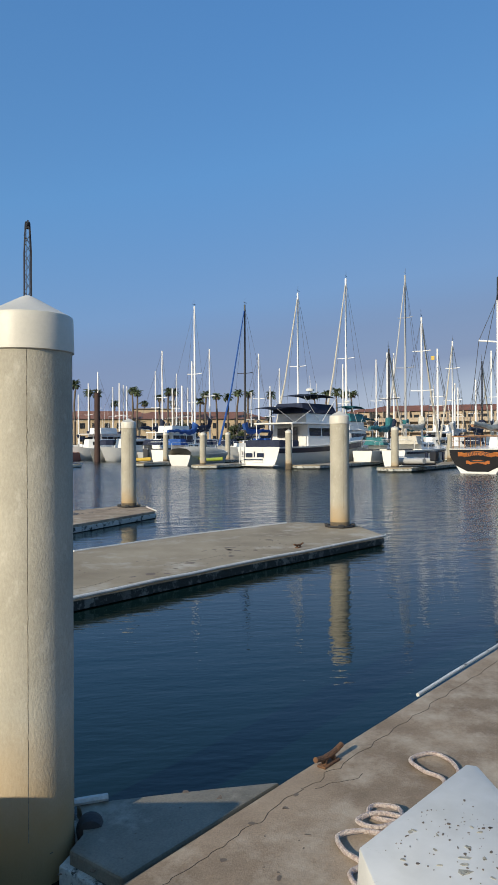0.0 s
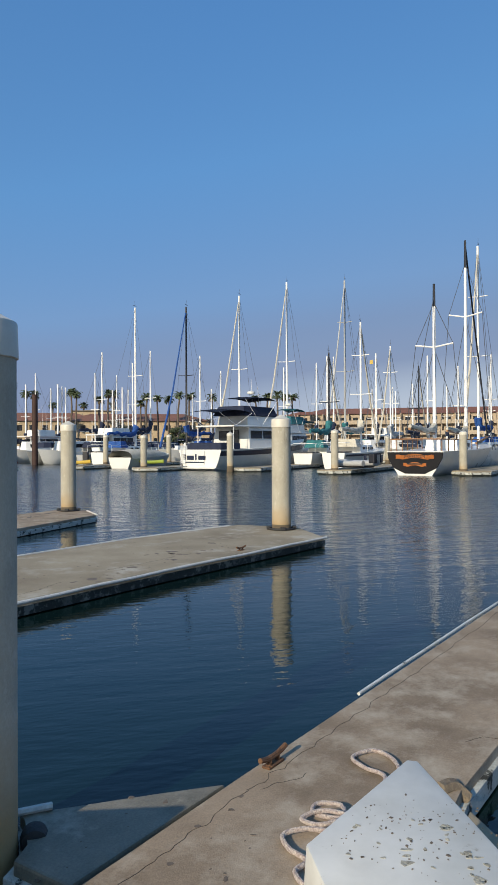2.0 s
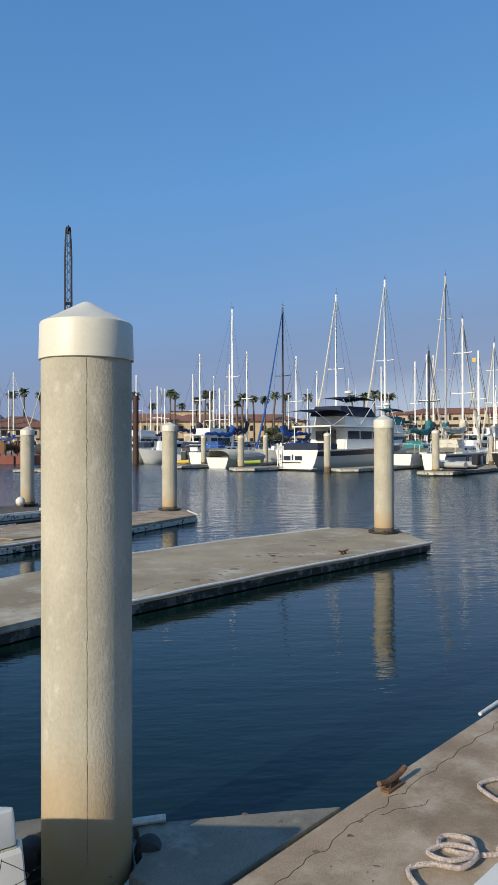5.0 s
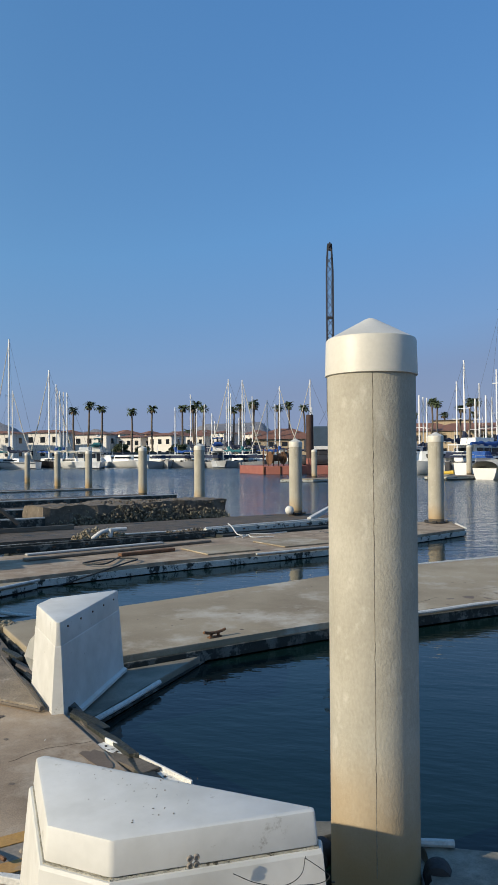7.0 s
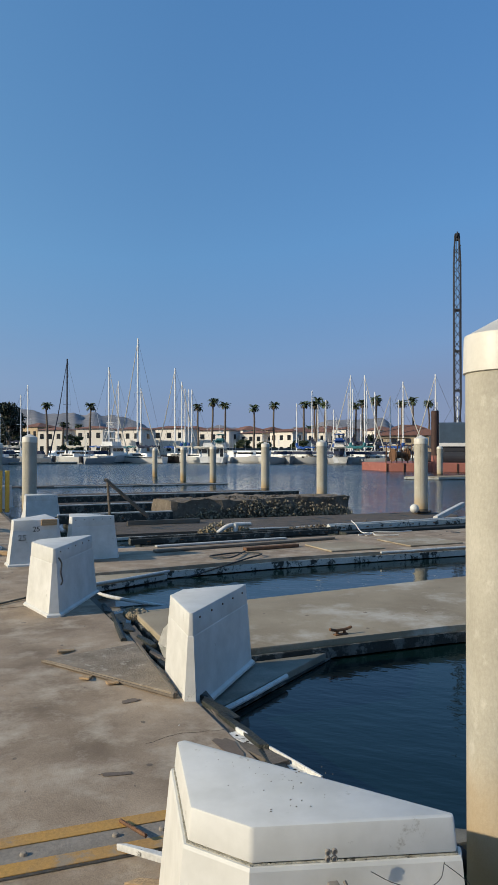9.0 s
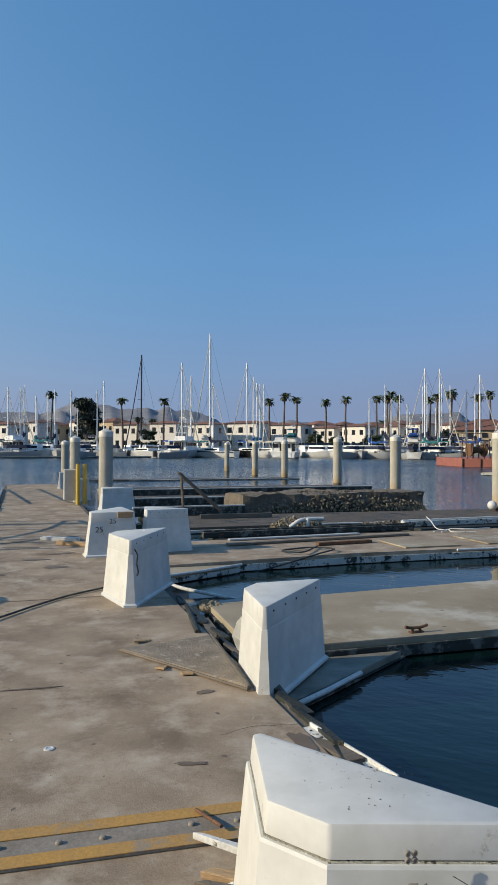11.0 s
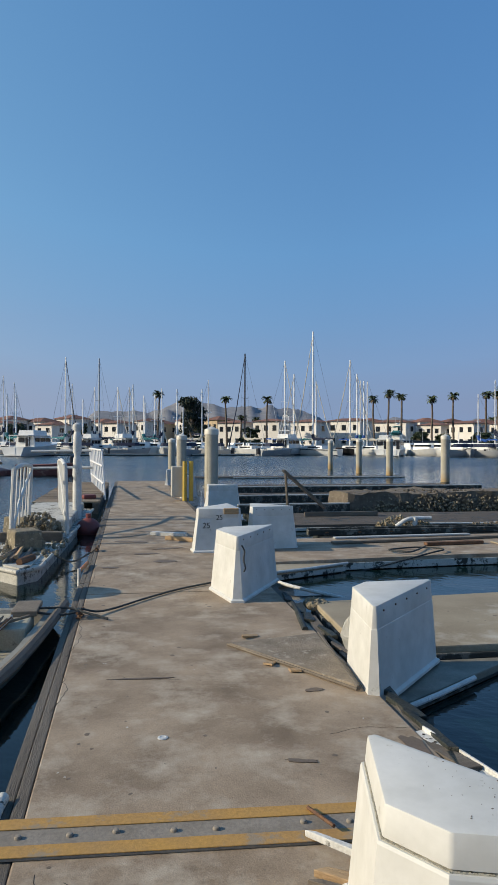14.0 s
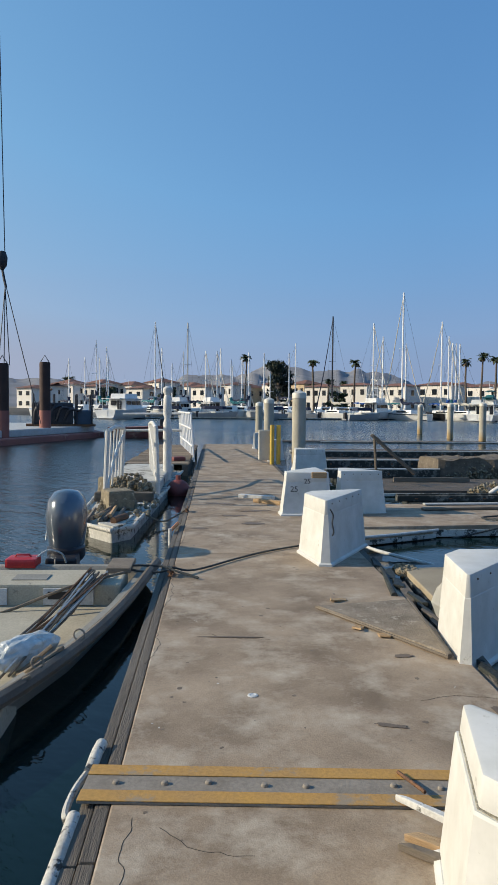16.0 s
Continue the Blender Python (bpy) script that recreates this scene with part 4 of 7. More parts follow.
# covered speedboat, kayaks and dinghy on the far docks
cov = empty("covered_speedboat", "small speedboat under a cream canvas cover", "boat", at=floated(51.07, 53))
bm = bmesh.new()
hull(bm, 6.2, 2.3, 0.8, 0.3, 0.9, 0.3)
part("hull", bm, GELCOAT, cov, "", True)
bm = bmesh.new()
prev = None
for k in range(15):
    u = k / 14
    wd, hh = 1.12 * math.sqrt(max(0.02, 1 - u ** 3)), 0.22 + 0.48 * math.sin(math.pi * min(1, 0.25 + u * 0.75)) ** 0.8
    cur = [bm.verts.new((0.05 + 5.9 * u, wd * math.cos(a), 0.72 + hh * math.sin(a) ** 0.7 + 0.03 * noise.noise((u * 7, a * 3, 1)))) for a in (math.pi * i / 10 for i in range(11))]
    if prev:
        for i in range(10):
            bm.faces.new((prev[i], prev[i + 1], cur[i + 1], cur[i]))
    prev = cur
bmesh.ops.holes_fill(bm, edges=[e for e in bm.edges if e.is_boundary])
part("canvas_cover", bm, CREAM, cov, "cream canvas cover", True)


def kayak(b, d, z, material, label):
    bm = bmesh.new()
    tube(bm, [(0, 0, 0.1), (0.5, 0, 0.06), (1.6, 0, 0), (2.7, 0, 0.06), (3.2, 0, 0.12)], 0.13, 10)
    for v in bm.verts:
        s = min(v.co.x, 3.2 - v.co.x)
        v.co.y *= 0.35 + min(1, s / 1.2) * 1.1
    o = thing("kayak", bm, material, label, "kayak", smooth=True)
    o.matrix_basis = pose(*bearing(b, d, z), 0, 0, 74)
    return o


kayak(48.84, 52, 0.75, PLASTICYEL, "bright yellow kayak lying on the far dock")
kayak(54.53, 51, 0.75, LIME, "lime green kayak lying on the far dock")
ding = empty("inflatable_dinghy", "grey inflatable dinghy on the far finger dock", "dinghy", at=tuple(bearing(69.63, 42, 0.60)), turn=70)
bm = bmesh.new()
tube(bm, spline([(-1.2, -0.6, 0.3), (0.6, -0.6, 0.3), (1.4, 0, 0.4), (0.6, 0.6, 0.3), (-1.2, 0.6, 0.3)], 6), 0.17, 10)
part("tube", bm, HULLGREY, ding, "", True)
block("floor", (-1.1, -0.5, 0.05, 0.9, 0.5, 0.15), BLACK, ding, 0.02)
block("motor", (-1.6, -0.15, 0.3, -1.2, 0.15, 0.85), MASTBLK, ding, 0.05)

# schooner with a dark painted transom
sch = empty("schooner", "two-masted wooden schooner, white hull with dark transom and orange banner", "sailboat", at=floated(74.34, 39.5), turn=-2)
bm = bmesh.new()
hull(bm, 15, 4.1, 1.30, 0.35, 0.76, 0.35, full=0.75)
part("hull", bm, GELCOAT, sch, "", True)
bm = bmesh.new()
band(bm, 15, 3.7, 1.25, 0.72, 0.35, 1.12, 1.28)
part("cap_rail", bm, TEAK, sch)
bm = bmesh.new()
pts = [(-1.53, 1.26), (-1.48, 0.92), (-1.20, 0.42), (-0.55, 0.10), (0.55, 0.10), (1.20, 0.42), (1.48, 0.92), (1.53, 1.26)]
va = [bm.verts.new((-0.03, y, z)) for y, z in pts]
vb = [bm.verts.new((0.04, y, z)) for y, z in pts]
bm.faces.new(va)
bm.faces.new(vb[::-1])
for i in range(8):
    bm.faces.new((va[i], va[(i + 1) % 8], vb[(i + 1) % 8], vb[i]))
tr = part("transom", bm, HULLDARK, sch, "black transom")
for zc, wd, hh in ((1.0, 1.05, 0.11), (0.58, 0.62, 0.085)):
    bm = bmesh.new()
    prev = None
    for k in range(13):
        u = -1 + k / 6
        zz = zc + 0.06 * math.cos(u * math.pi) + (0.07 if abs(u) > 0.8 else 0)
        cur = [bm.verts.new((-0.045, u * wd, zz - hh)), bm.verts.new((-0.045, u * wd, zz + hh))]
        if prev:
            bm.faces.new((prev[0], cur[0], cur[1], prev[1]))
        prev = cur
    bmesh.ops.solidify(bm, geom=bm.faces[:], thickness=0.012)
    part("banner", bm, ORANGE, sch, "orange scroll banner")
writing("lettering", "FREEDOM", 0.26, INK, sch, Matrix.Translation((-0.06, 0, 1.02)) @ Matrix(((0, 0, -1, 0), (-1, 0, 0, 0), (0, 1, 0, 0), (0, 0, 0, 1))))
block("bar_lettering", (-0.075, -0.4, 0.60, -0.055, 0.4, 0.66), INK, sch, 0.003)
for sx, top, mt in ((3.7, 11.30 - WATER_Z, ALU), (11.0, 15.6 - WATER_Z, ALU)):
    rod("mast", [(sx, 0, 1.0), (sx, 0, top * 0.88)], 0.12, mt, sch, 10, 0.09)
    rod("mast_head", [(sx, 0, top * 0.88), (sx, 0, top)], 0.09, MASTBLK, sch, 8, 0.07)
    rod("spreader", [(sx, -1.1, top * 0.68), (sx, 0, top * 0.665), (sx, 1.1, top * 0.68)], 0.05, ALU, sch)
    rod("boom", [(sx, 0, 2.3), (sx - 4.6, 0, 2.5)], 0.08, TEAK, sch)
    bm = bmesh.new()
    tube(bm, spline([(sx - 0.1, 0, 2.75), (sx - 0.6, 0, 2.55), (sx - 1.8, 0, 2.5), (sx - 3.2, 0, 2.6), (sx - 4.5, 0, 2.62)], 5), 0.17, 10, 0.11)
    for v in bm.verts:
        v.co += Vector((0, 0.1, 0.12)) * noise.noise(v.co * 1.4)
    part("sail_cover", bm, CREAM, sch, "cream canvas sail cover", True)
    for side in (-1, 1):
        rod("shroud", [(sx, 0, top * 0.9), (sx, side * 1.1, top * 0.68), (sx - 0.2, side * 1.75, 1.3)], 0.018, WIRE, sch, 4)
        rod("shroud", [(sx, 0, top * 0.66), (sx + 0.7, side * 1.75, 1.3)], 0.018, WIRE, sch, 4)
rod("stay", [(11.0, 0, 15.0), (17.5, 0, 2.0)], 0.06, MASTBLK, sch, 5)
rod("stay", [(3.7, 0, 10.3), (-0.8, 0, 3.0)], 0.02, WIRE, sch, 4)
rod("bowsprit", [(14.0, 0, 1.7), (18.0, 0, 2.3)], 0.12, TEAK, sch, 8, 0.07)
cabin(sch, [(5.0, -1.0), (8.6, -1.0), (8.6, 1.0), (5.0, 1.0)], 1.2, 1.95, 0.08, GELCOAT)
for side in (-1, 1):
    for k in range(3):
        block("port_light", (5.5 + k * 1.0, side * 0.96 - 0.04, 1.5, 5.9 + k * 1.0, side * 0.96 + 0.04, 1.75), GLASS, sch, 0.02)
    for k in range(7):
        rod("stanchion", [(0.2 + k * 1.1, side * (1.4 + 0.05 * k), 1.25), (0.2 + k * 1.1, side * (1.4 + 0.05 * k), 1.95)], 0.03, TEAK, sch, 5)
    rod("rail", [(0.0, side * 1.38, 1.95), (7.0, side * 1.75, 1.95)], 0.035, TEAK, sch, 5)
rod("stern_rail", [(0.0, -1.38, 1.95), (-0.1, 0, 1.98), (0.0, 1.38, 1.95)], 0.035, TEAK, sch, 5)

# sailboats over the water ahead
for b, top, L, hd, lab, kw in (
        (9.21, 17.40, 10, 90, "small white sailboat with a dark mast", dict(mastm=MASTBLK, furlm=NAVY)),
        (12.39, 16.56, 11, 0, "white sailboat with a furled jib", {}),
        (13.13, 14.79, 10, 90, "white sailboat with a slim mast", {}),
        (14.62, 21.03, 14, 180, "large white ketch with a tall mast", dict(cover=NAVY, stripe=HULLBLUE)),
        (14.88, 13.42, 12, 270, "white sailboat with a short mizzen mast", {}),
        (17.55, 17.05, 11, 90, "dark-hulled sailboat with a tall mast", dict(hullm=HULLDARK, cover=CREAM)),
        (18.08, 14.58, 10, 270, "white sailboat in a tight row", {}),
        (18.35, 13.52, 10, 90, "white sailboat in a tight row", dict(furl=False)),
        (18.62, 13.33, 10, 270, "white sailboat in a tight row", dict(furl=False)),
        (18.89, 13.00, 10, 90, "white sailboat in a tight row", dict(furl=False)),
        (31.46, 15.57, 11, 180, "white sailboat with a raked jib", {}),
        (32.56, 15.19, 10, 175, "green-hulled sailboat at the far docks", dict(hullm=HULLGREEN)),
        (34.53, 11.83, 10, 180, "white sailboat with a furled jib", {}),
        (35.52, 14.08, 11, 185, "white sailboat with blue canvas", dict(cover=BLUE)),
        (37.96, 14.82, 11, 180, "white sailboat behind the crane barge", {}),
        (27.22, 10.58, 9, 90, "small white sailboat far off", dict(furl=False)),
        (30.13, 9.73, 9, 90, "small white sailboat far off", dict(furl=False)),
        (-4.80, 16.34, 13, 0, "white sailboat with dark rigging", dict(furlm=MASTBLK)),
        (-2.26, 16.41, 12, 90, "white sailboat with a grey mast", dict(mastm=HULLGREY, furl=False)),
        (-0.83, 11.93, 10, 270, "white sailboat with a furled jib", {}),
        (0.07, 11.89, 11, 0, "white sailboat with green canvas covers", dict(cover=TEAL)),
        (1.20, 10.30, 10, 90, "white sailboat in the far row", dict(furl=False)),
        (2.06, 10.77, 10, 0, "white sailboat in the far row", {}),
        (3.82, 11.46, 10, 90, "white sailboat in the far row", dict(furl=False)),
        (5.80, 11.46, 10, 270, "white sailboat in the far row", dict(furl=False)),
        (-9.10, 9.99, 10, 90, "white sailboat by the far shore", dict(furl=False)),
        (-8.45, 10.30, 10, 90, "white sailboat by the far shore", dict(furl=False))):
    kw.setdefault("cover", (NAVY, BLUE, CREAM, TEAL)[int(top * 10) % 4])
    mast_boat(b, 120 + (top * 7.3) % 9, top, lab, min(L, 11) * 0.9, 128 if hd in (90, 180) else -52, detail=False, spreaders=1, **kw)
motor_yacht("white sportfishing boat with a tall tuna tower", floated(11.56, 116), 48, 10, None, tower=True)
motor_yacht("white trawler yacht with big windows", floated(-8.7, 103), 66, 12, None)
motor_yacht("white motor yacht with a bright blue canvas top", floated(30.6, 112), 60, 7.5, BLUE)
motor_yacht("white motor boat beside the sailboats", floated(20.0, 116), 62, 7.5, None)
motor_yacht("white motor boat with a green top", floated(20.9, 113), 58, 7, TEAL)
motor_yacht("white motor yacht with dark windows", floated(0.5, 118), 118, 9, None)
motor_yacht("white motor boat in the far row", floated(-3.78, 118), 60, 8, None)

# one plain sailboat, repeated through the far rows
proto = sailboat("white sailboat in the crowded far marina", floated(44.99, 105), 0, 9.5, 10.2, detail=False, spreaders=1, furl=False, cover=NAVY)
tagged(proto, group="far marina sailboats")
rng = random.Random(5)
rows = [(b, 82 + rng.random() * 34) for b in np.linspace(43.05, 57.91, 20)] + [(b, 84 + rng.random() * 30) for b in np.linspace(65.51, 84.22, 17)]
rows += [(b, 128 + rng.random() * 8) for b in np.linspace(-12.5, 6, 12)] + [(b, 126 + rng.random() * 8) for b in np.linspace(30.57, 37.49, 12)]
for b, d in rows:
    s = 0.82 + rng.random() * 0.5
    m = Matrix.Translation(bearing(b + rng.uniform(-0.4, 0.4), d, WATER_Z)) @ pose(0, 0, 0, 0, 0, rng.choice((0, 180)) if b > 38 else rng.choice((128, -52, 122, -58))) @ Matrix.Diagonal((1, 1, s, 1))
    copy_thing(proto, m)
small = empty("motor_boat", "small white motor boat at the far docks", "motor boat", "far motor boats", at=floated(25.19, 124), turn=270)
bm = bmesh.new()
hull(bm, 7.5, 2.6, 1.0, 0.3, 0.9, 0.4)
part("hull", bm, GELCOAT, small, "", True)
cabin(small, [(1.6, -0.95), (4.6, -0.95), (5.4, -0.4), (5.4, 0.4), (4.6, 0.95), (1.6, 0.95)], 1.0, 2.1, 0.22, GELCOAT)
block("windscreen", (1.9, -0.86, 1.5, 4.9, 0.86, 1.85), GLASS, small, 0.03)
rod("antenna", [(3, 0, 2), (2.9, 0, 4.2)], 0.02, ALU, small, 4)
for k, b in enumerate(np.concatenate([np.linspace(21.5, 33.0, 26), np.linspace(-13, 12, 24), np.linspace(45.6, 50.26, 6), np.linspace(65.95, 79.88, 8)])):
    far_side = b > 38
    copy_thing(small, Matrix.Translation(bearing(b, (70 + 9 * rng.random()) if far_side else 121 + 8 * rng.random(), WATER_Z)) @ pose(0, 0, 0, 0, 0, (rng.choice((0, 180)) if far_side else rng.choice((128, -52, 40, 118))) + rng.uniform(-4, 4)))

# canvas-topped runabouts and fuel-dock clutter in front of the town
run = empty("runabout", "small runabout under a dark canvas top at the far docks", "motor boat", "far runabouts", at=floated(26.32, 119), turn=250)
bm = bmesh.new()
hull(bm, 6.4, 2.3, 0.85, 0.3, 0.85, 0.4)
part("hull", bm, HULLGREY, run, "", True)
cabin(run, [(1.4, -0.9), (4.0, -0.9), (4.6, -0.4), (4.6, 0.4), (4.0, 0.9), (1.4, 0.9)], 1.5, 2.0, 0.2, NAVY, "canvas_top")
for sx in (1.6, 4.0):
    for sy in (-0.8, 0.8):
        rod("top_frame", [(sx, sy, 0.8), (sx, sy, 1.55)], 0.03, ALU, run, 4)
block("outboard", (-0.5, -0.25, 0.2, 0.0, 0.25, 1.2), MASTBLK, run, 0.08)
for b in np.concatenate([np.linspace(26.10, 34.53, 12), np.linspace(-12, 10, 11), np.linspace(45.86, 55.65, 8)]):
    near_ = b > 38
    copy_thing(run, Matrix.Translation(bearing(b + rng.uniform(-0.4, 0.4), (66 + 6 * rng.random()) if near_ else 114 + 5 * rng.random(), WATER_Z)) @ pose(0, 0, 0, 0, 0, rng.uniform(0, 360)))
dock("far_float", [tuple(bearing(b, d).xy) for b, d in ((25.19, 117), (35.83, 117), (35.83, 119), (25.19, 119))], 0.6, "long low guest dock before the town", [])
dock("far_float", [tuple(bearing(b, d).xy) for b, d in ((-14, 113), (10, 113), (10, 115), (-14, 115))], 0.6, "long low dock before the far sailboats", [])

# ------------------------------------------------------------ crane barge
barge = empty("crane_barge", "faded red steel work barge", "barge", at=(0, 0, 0))
bm = bmesh.new()
prism(bm, [(39.5, 57.7), (47.0, 51.5), (76, 62), (70, 79), (41.0, 64.5)], -0.4, 1.1, 0.06)
part("hull", bm, BARGE, barge, "faded red barge hull")
for k in range(7):
    p = Vector((39.5, 57.7, 0)).lerp(Vector((47, 51.5, 0)), k / 6)
    rod("rub_bar", [(p.x - 0.06, p.y - 0.06, 0.1), (p.x - 0.06, p.y - 0.06, 1.05)], 0.05, RUST, barge, 5)
crane = empty("crawler_crane", "dark blue crawler crane with a tall lattice boom on the barge", "crane", at=tuple(bearing(39.47, 76, 1.1)), turn=-35)
block("upper_house", (-1.9, -1.5, 1.5, 1.9, 1.5, 4.0), CRANEBLUE, crane, 0.12, "blue machine house")
block("counterweight", (-2.7, -1.5, 1.4, -1.9, 1.5, 2.7), CRANEDARK, crane, 0.1)
block("cab", (0.9, -2.1, 1.6, 2.3, -1.4, 3.6), CRANEBLUE, crane, 0.1)
block("cab_window", (1.1, -2.14, 2.4, 2.2, -2.08, 3.4), GLASS, crane, 0.02)
block("nameplate_bar", (-1.8, -1.56, 1.6, 0.8, -1.52, 1.95), GELCOAT, crane, 0.01, "white bar of lettering")
block("turntable", (-1.4, -1.4, 1.0, 1.4, 1.4, 1.6), CRANEDARK, crane, 0.1)
for s in (-1, 1):
    bm = bmesh.new()
    box(bm, -3.2, s * 1.9 - 0.5, 0.0, 3.2, s * 1.9 + 0.5, 1.05, 0.4)
    part("crawler_track", bm, CRANEDARK, crane)
boom_top = 24.34 - 1.1
boom = empty("boom")
boom.parent = crane
boom.location = (0.1, 0, 3.0)
for i, (sx, sy) in enumerate(((-1, -1), (1, -1), (1, 1), (-1, 1))):
    rod("chord", [(sx * 0.15, sy * 0.15, 0), (sx * 0.33, sy * 0.33, 3), (sx * 0.33, sy * 0.33, boom_top - 6), (sx * 0.2, sy * 0.2, boom_top - 3)], 0.07, CRANEDARK, boom, 5)
z, k = 1.0, 0
while z < boom_top - 4.2:
    for (ax, ay), (bx, by) in (((-1, -1), (1, -1)), ((1, -1), (1, 1)), ((1, 1), (-1, 1)), ((-1, 1), (-1, -1))):
        w = 0.33
        a, c = (ax, ay), (bx, by)
        if k % 2:
            a, c = c, a
        rod("lattice_bar", [(a[0] * w, a[1] * w, z), (c[0] * w, c[1] * w, z + 0.95)], 0.035, CRANEDARK, boom, 4)
    z += 0.95
    k += 1
for zz in (4.2, 8.2, 12.4):
    block("splice_plate", (-0.38, -0.38, zz, 0.38, 0.38, zz + 0.18), CRANEDARK, boom, 0.02)
block("boom_head", (-0.24, -0.24, boom_top - 3.6, 0.24, 0.24, boom_top - 2.9), CRANEDARK, boom, 0.06)
rod("sheave", [(-0.06, -0.34, boom_top - 3.1), (0.06, -0.34, boom_top - 3.1)], 0.3, CRANEDARK, boom, 14)
for sx in (-0.1, 0.1):
    rod("hoist_cable", [(sx, -0.42, boom_top - 3.1), (sx * 2, -0.42, 5.0)], 0.025, CRANEDARK, boom, 4)
winch = empty("deck_winch", "rusty red deck machinery on the barge", "winch", at=tuple(bearing(35.22, 68, 1.1)))
for i in range(5):
    rod("frame_bar", [(-1.3 + 0.6 * i, -0.5, 0), (-1.3 + 0.6 * i, -0.3, 1.7 - 0.4 * (i % 2)), (-1.2 + 0.6 * i, 0.4, 1.6 - 0.4 * (i % 2)), (-1.2 + 0.6 * i, 0.5, 0)], 0.05, RUST, winch, 6)
bm = bmesh.new()
lathe(bm, [(0.6, -0.8), (0.6, -0.74), (0.3, -0.7), (0.3, 0.7), (0.6, 0.74), (0.6, 0.8)], 20)
bmesh.ops.transform(bm, matrix=pose(0, 0, 0.75, 0, 90, 0), verts=bm.verts)
part("drum", bm, RUST, winch, "", True)
rod("handrail", [(-1.5, 0.6, 2.3), (1.6, 0.6, 2.3)], 0.04, RUST, winch)


def steel_pile(b, d, top, r, foot, label, sleeve=BARGE):
    e = empty("steel_pile", label, "pile", "steel spud piles", at=tuple(bearing(b, d)))
    bm = bmesh.new()
    lathe(bm, [(r, 1.8), (r, top - 0.04), (r * 0.9, top - 0.04), (r * 0.9, top)], 24)
    part("shaft", bm, RUSTPIPE, e, "", True)
    bm = bmesh.new()
    lathe(bm, [(r * 1.05, foot), (r * 1.05, 1.8)], 24)
    part("sleeve", bm, sleeve, e, "painted lower sleeve", True)
    rod("lifting_eye", [(-r * 0.8, 0, top), (0, 0, top + 0.35), (r * 0.8, 0, top)], 0.025, CRANEDARK, e)
    return e


steel_pile(37.87, 70, 6.02, 0.36, 0.2, "dark rusted steel pile standing on the barge")
steel_pile(44.68, 66, 6.50, 0.25, 0.2, "dark rusted steel pile by the far dock", RUSTPIPE)
p = bearing(39.22, 50)
dock("finger_dock", [(p.x - 3.6, p.y + 0.5), (p.x - 2, p.y - 0.9), (p.x + 4, p.y - 1.2), (p.x + 4, p.y + 1.0)], 0.5, "short white float with a pile", [])
pile("dock_pile", *bearing(38.17, 52).xy, 0.2, 2.54, "cream pile on a short white float", base=0.5)

# work barge, spud piles and hanging hook over the channel
wb = empty("work_barge", "low grey and red work barge with machinery", "barge")
bm = bmesh.new()
prism(bm, [(-18, 27.5), (-9.4, 30.2), (-6.4, 41.5), (-9, 50), (-24, 44)], -0.4, 0.58, 0.06)
part("hull", bm, BARGE, wb, "dark red hull")
bm = bmesh.new()
prism(bm, [(-18, 28.2), (-9.9, 30.9), (-7.0, 41.6), (-9.4, 49), (-23, 43.5)], 0.584, 0.92, 0.05)
part("deck_rim", bm, FIBRE_G, wb, "grey deck rim")
genset = empty("generator_set", "dark green machinery on the work barge", "machine", at=(-8.6, 40.5, 0.92), turn=14)
block("engine", (-1.6, -0.7, 0.1, 0.6, 0.7, 1.3), CRANEDARK, genset, 0.12)
block("tank", (0.7, -0.6, 0.05, 1.6, 0.6, 0.9), CRANEBLUE, genset, 0.1)
for k in range(5):
    rod("hose", spline([(-1.5 + 0.4 * k, -0.7, 0.3), (-1.4 + 0.45 * k, -1.0, 0.9 + 0.1 * (k % 2)), (-1.1 + 0.5 * k, -0.8, 1.35 - 0.12 * k), (-0.9 + 0.5 * k, -0.5, 1.0)], 5), 0.07, MASTBLK, genset, 6)
for sx in (-1.5, -0.4, 0.8, 1.6):
    rod("roll_bar", [(sx, -0.7, 0), (sx, -0.7, 1.75), (sx, 0.7, 1.75), (sx, 0.7, 0)], 0.05, CRANEDARK, genset, 6)
rod("exhaust", [(-0.8, 0, 1.2), (-0.8, 0, 1.9), (-0.5, 0, 2.05)], 0.07, RUST, genset)
block("skid", (-1.9, -0.8, 0.0, 1.8, 0.8, 0.12), RUST, genset, 0.02)
steel_pile(-16.30, 34, 3.91, 0.27, 0.2, "rusted steel spud pile hung from crane slings")
steel_pile(-13.22, 38, 4.25, 0.27, 0.2, "rusted steel spud pile of the work barge")
hook = empty("crane_hook", "crane hook block on long cables with slings", "hook", at=tuple(bearing(-16.26, 34)))
zb, zt = 8.58, 3.83
for dx in (-0.12, 0.12):
    rod("cable", [(dx, 0, zb), (dx - 0.45, 0, zb + 26)], 0.022, CRANEDARK, hook, 5)
bm = bmesh.new()
lathe(bm, [(0.06, zb - 0.55), (0.2, zb - 0.35), (0.24, zb), (0.16, zb + 0.25), (0.05, zb + 0.3)], 12)
part("block", bm, CRANEDARK, hook, "", True)
rod("swivel", [(0, 0, zb - 0.5), (0.08, 0, zb - 0.95), (0.16, 0, zb - 1.3)], 0.06, CRANEDARK, hook)
for ex in (-0.2, 0.05, 0.3):
    rod("sling", [(0.12, 0, zb - 1.25), (ex, 0, zt)], 0.02, CRANEDARK, hook, 4)
rod("sling", [(0.16, 0, zb - 1.25), (0.95, 0.2, zt + 0.0), (1.6, 0.3, 1.2)], 0.02, CRANEDARK, hook, 4)
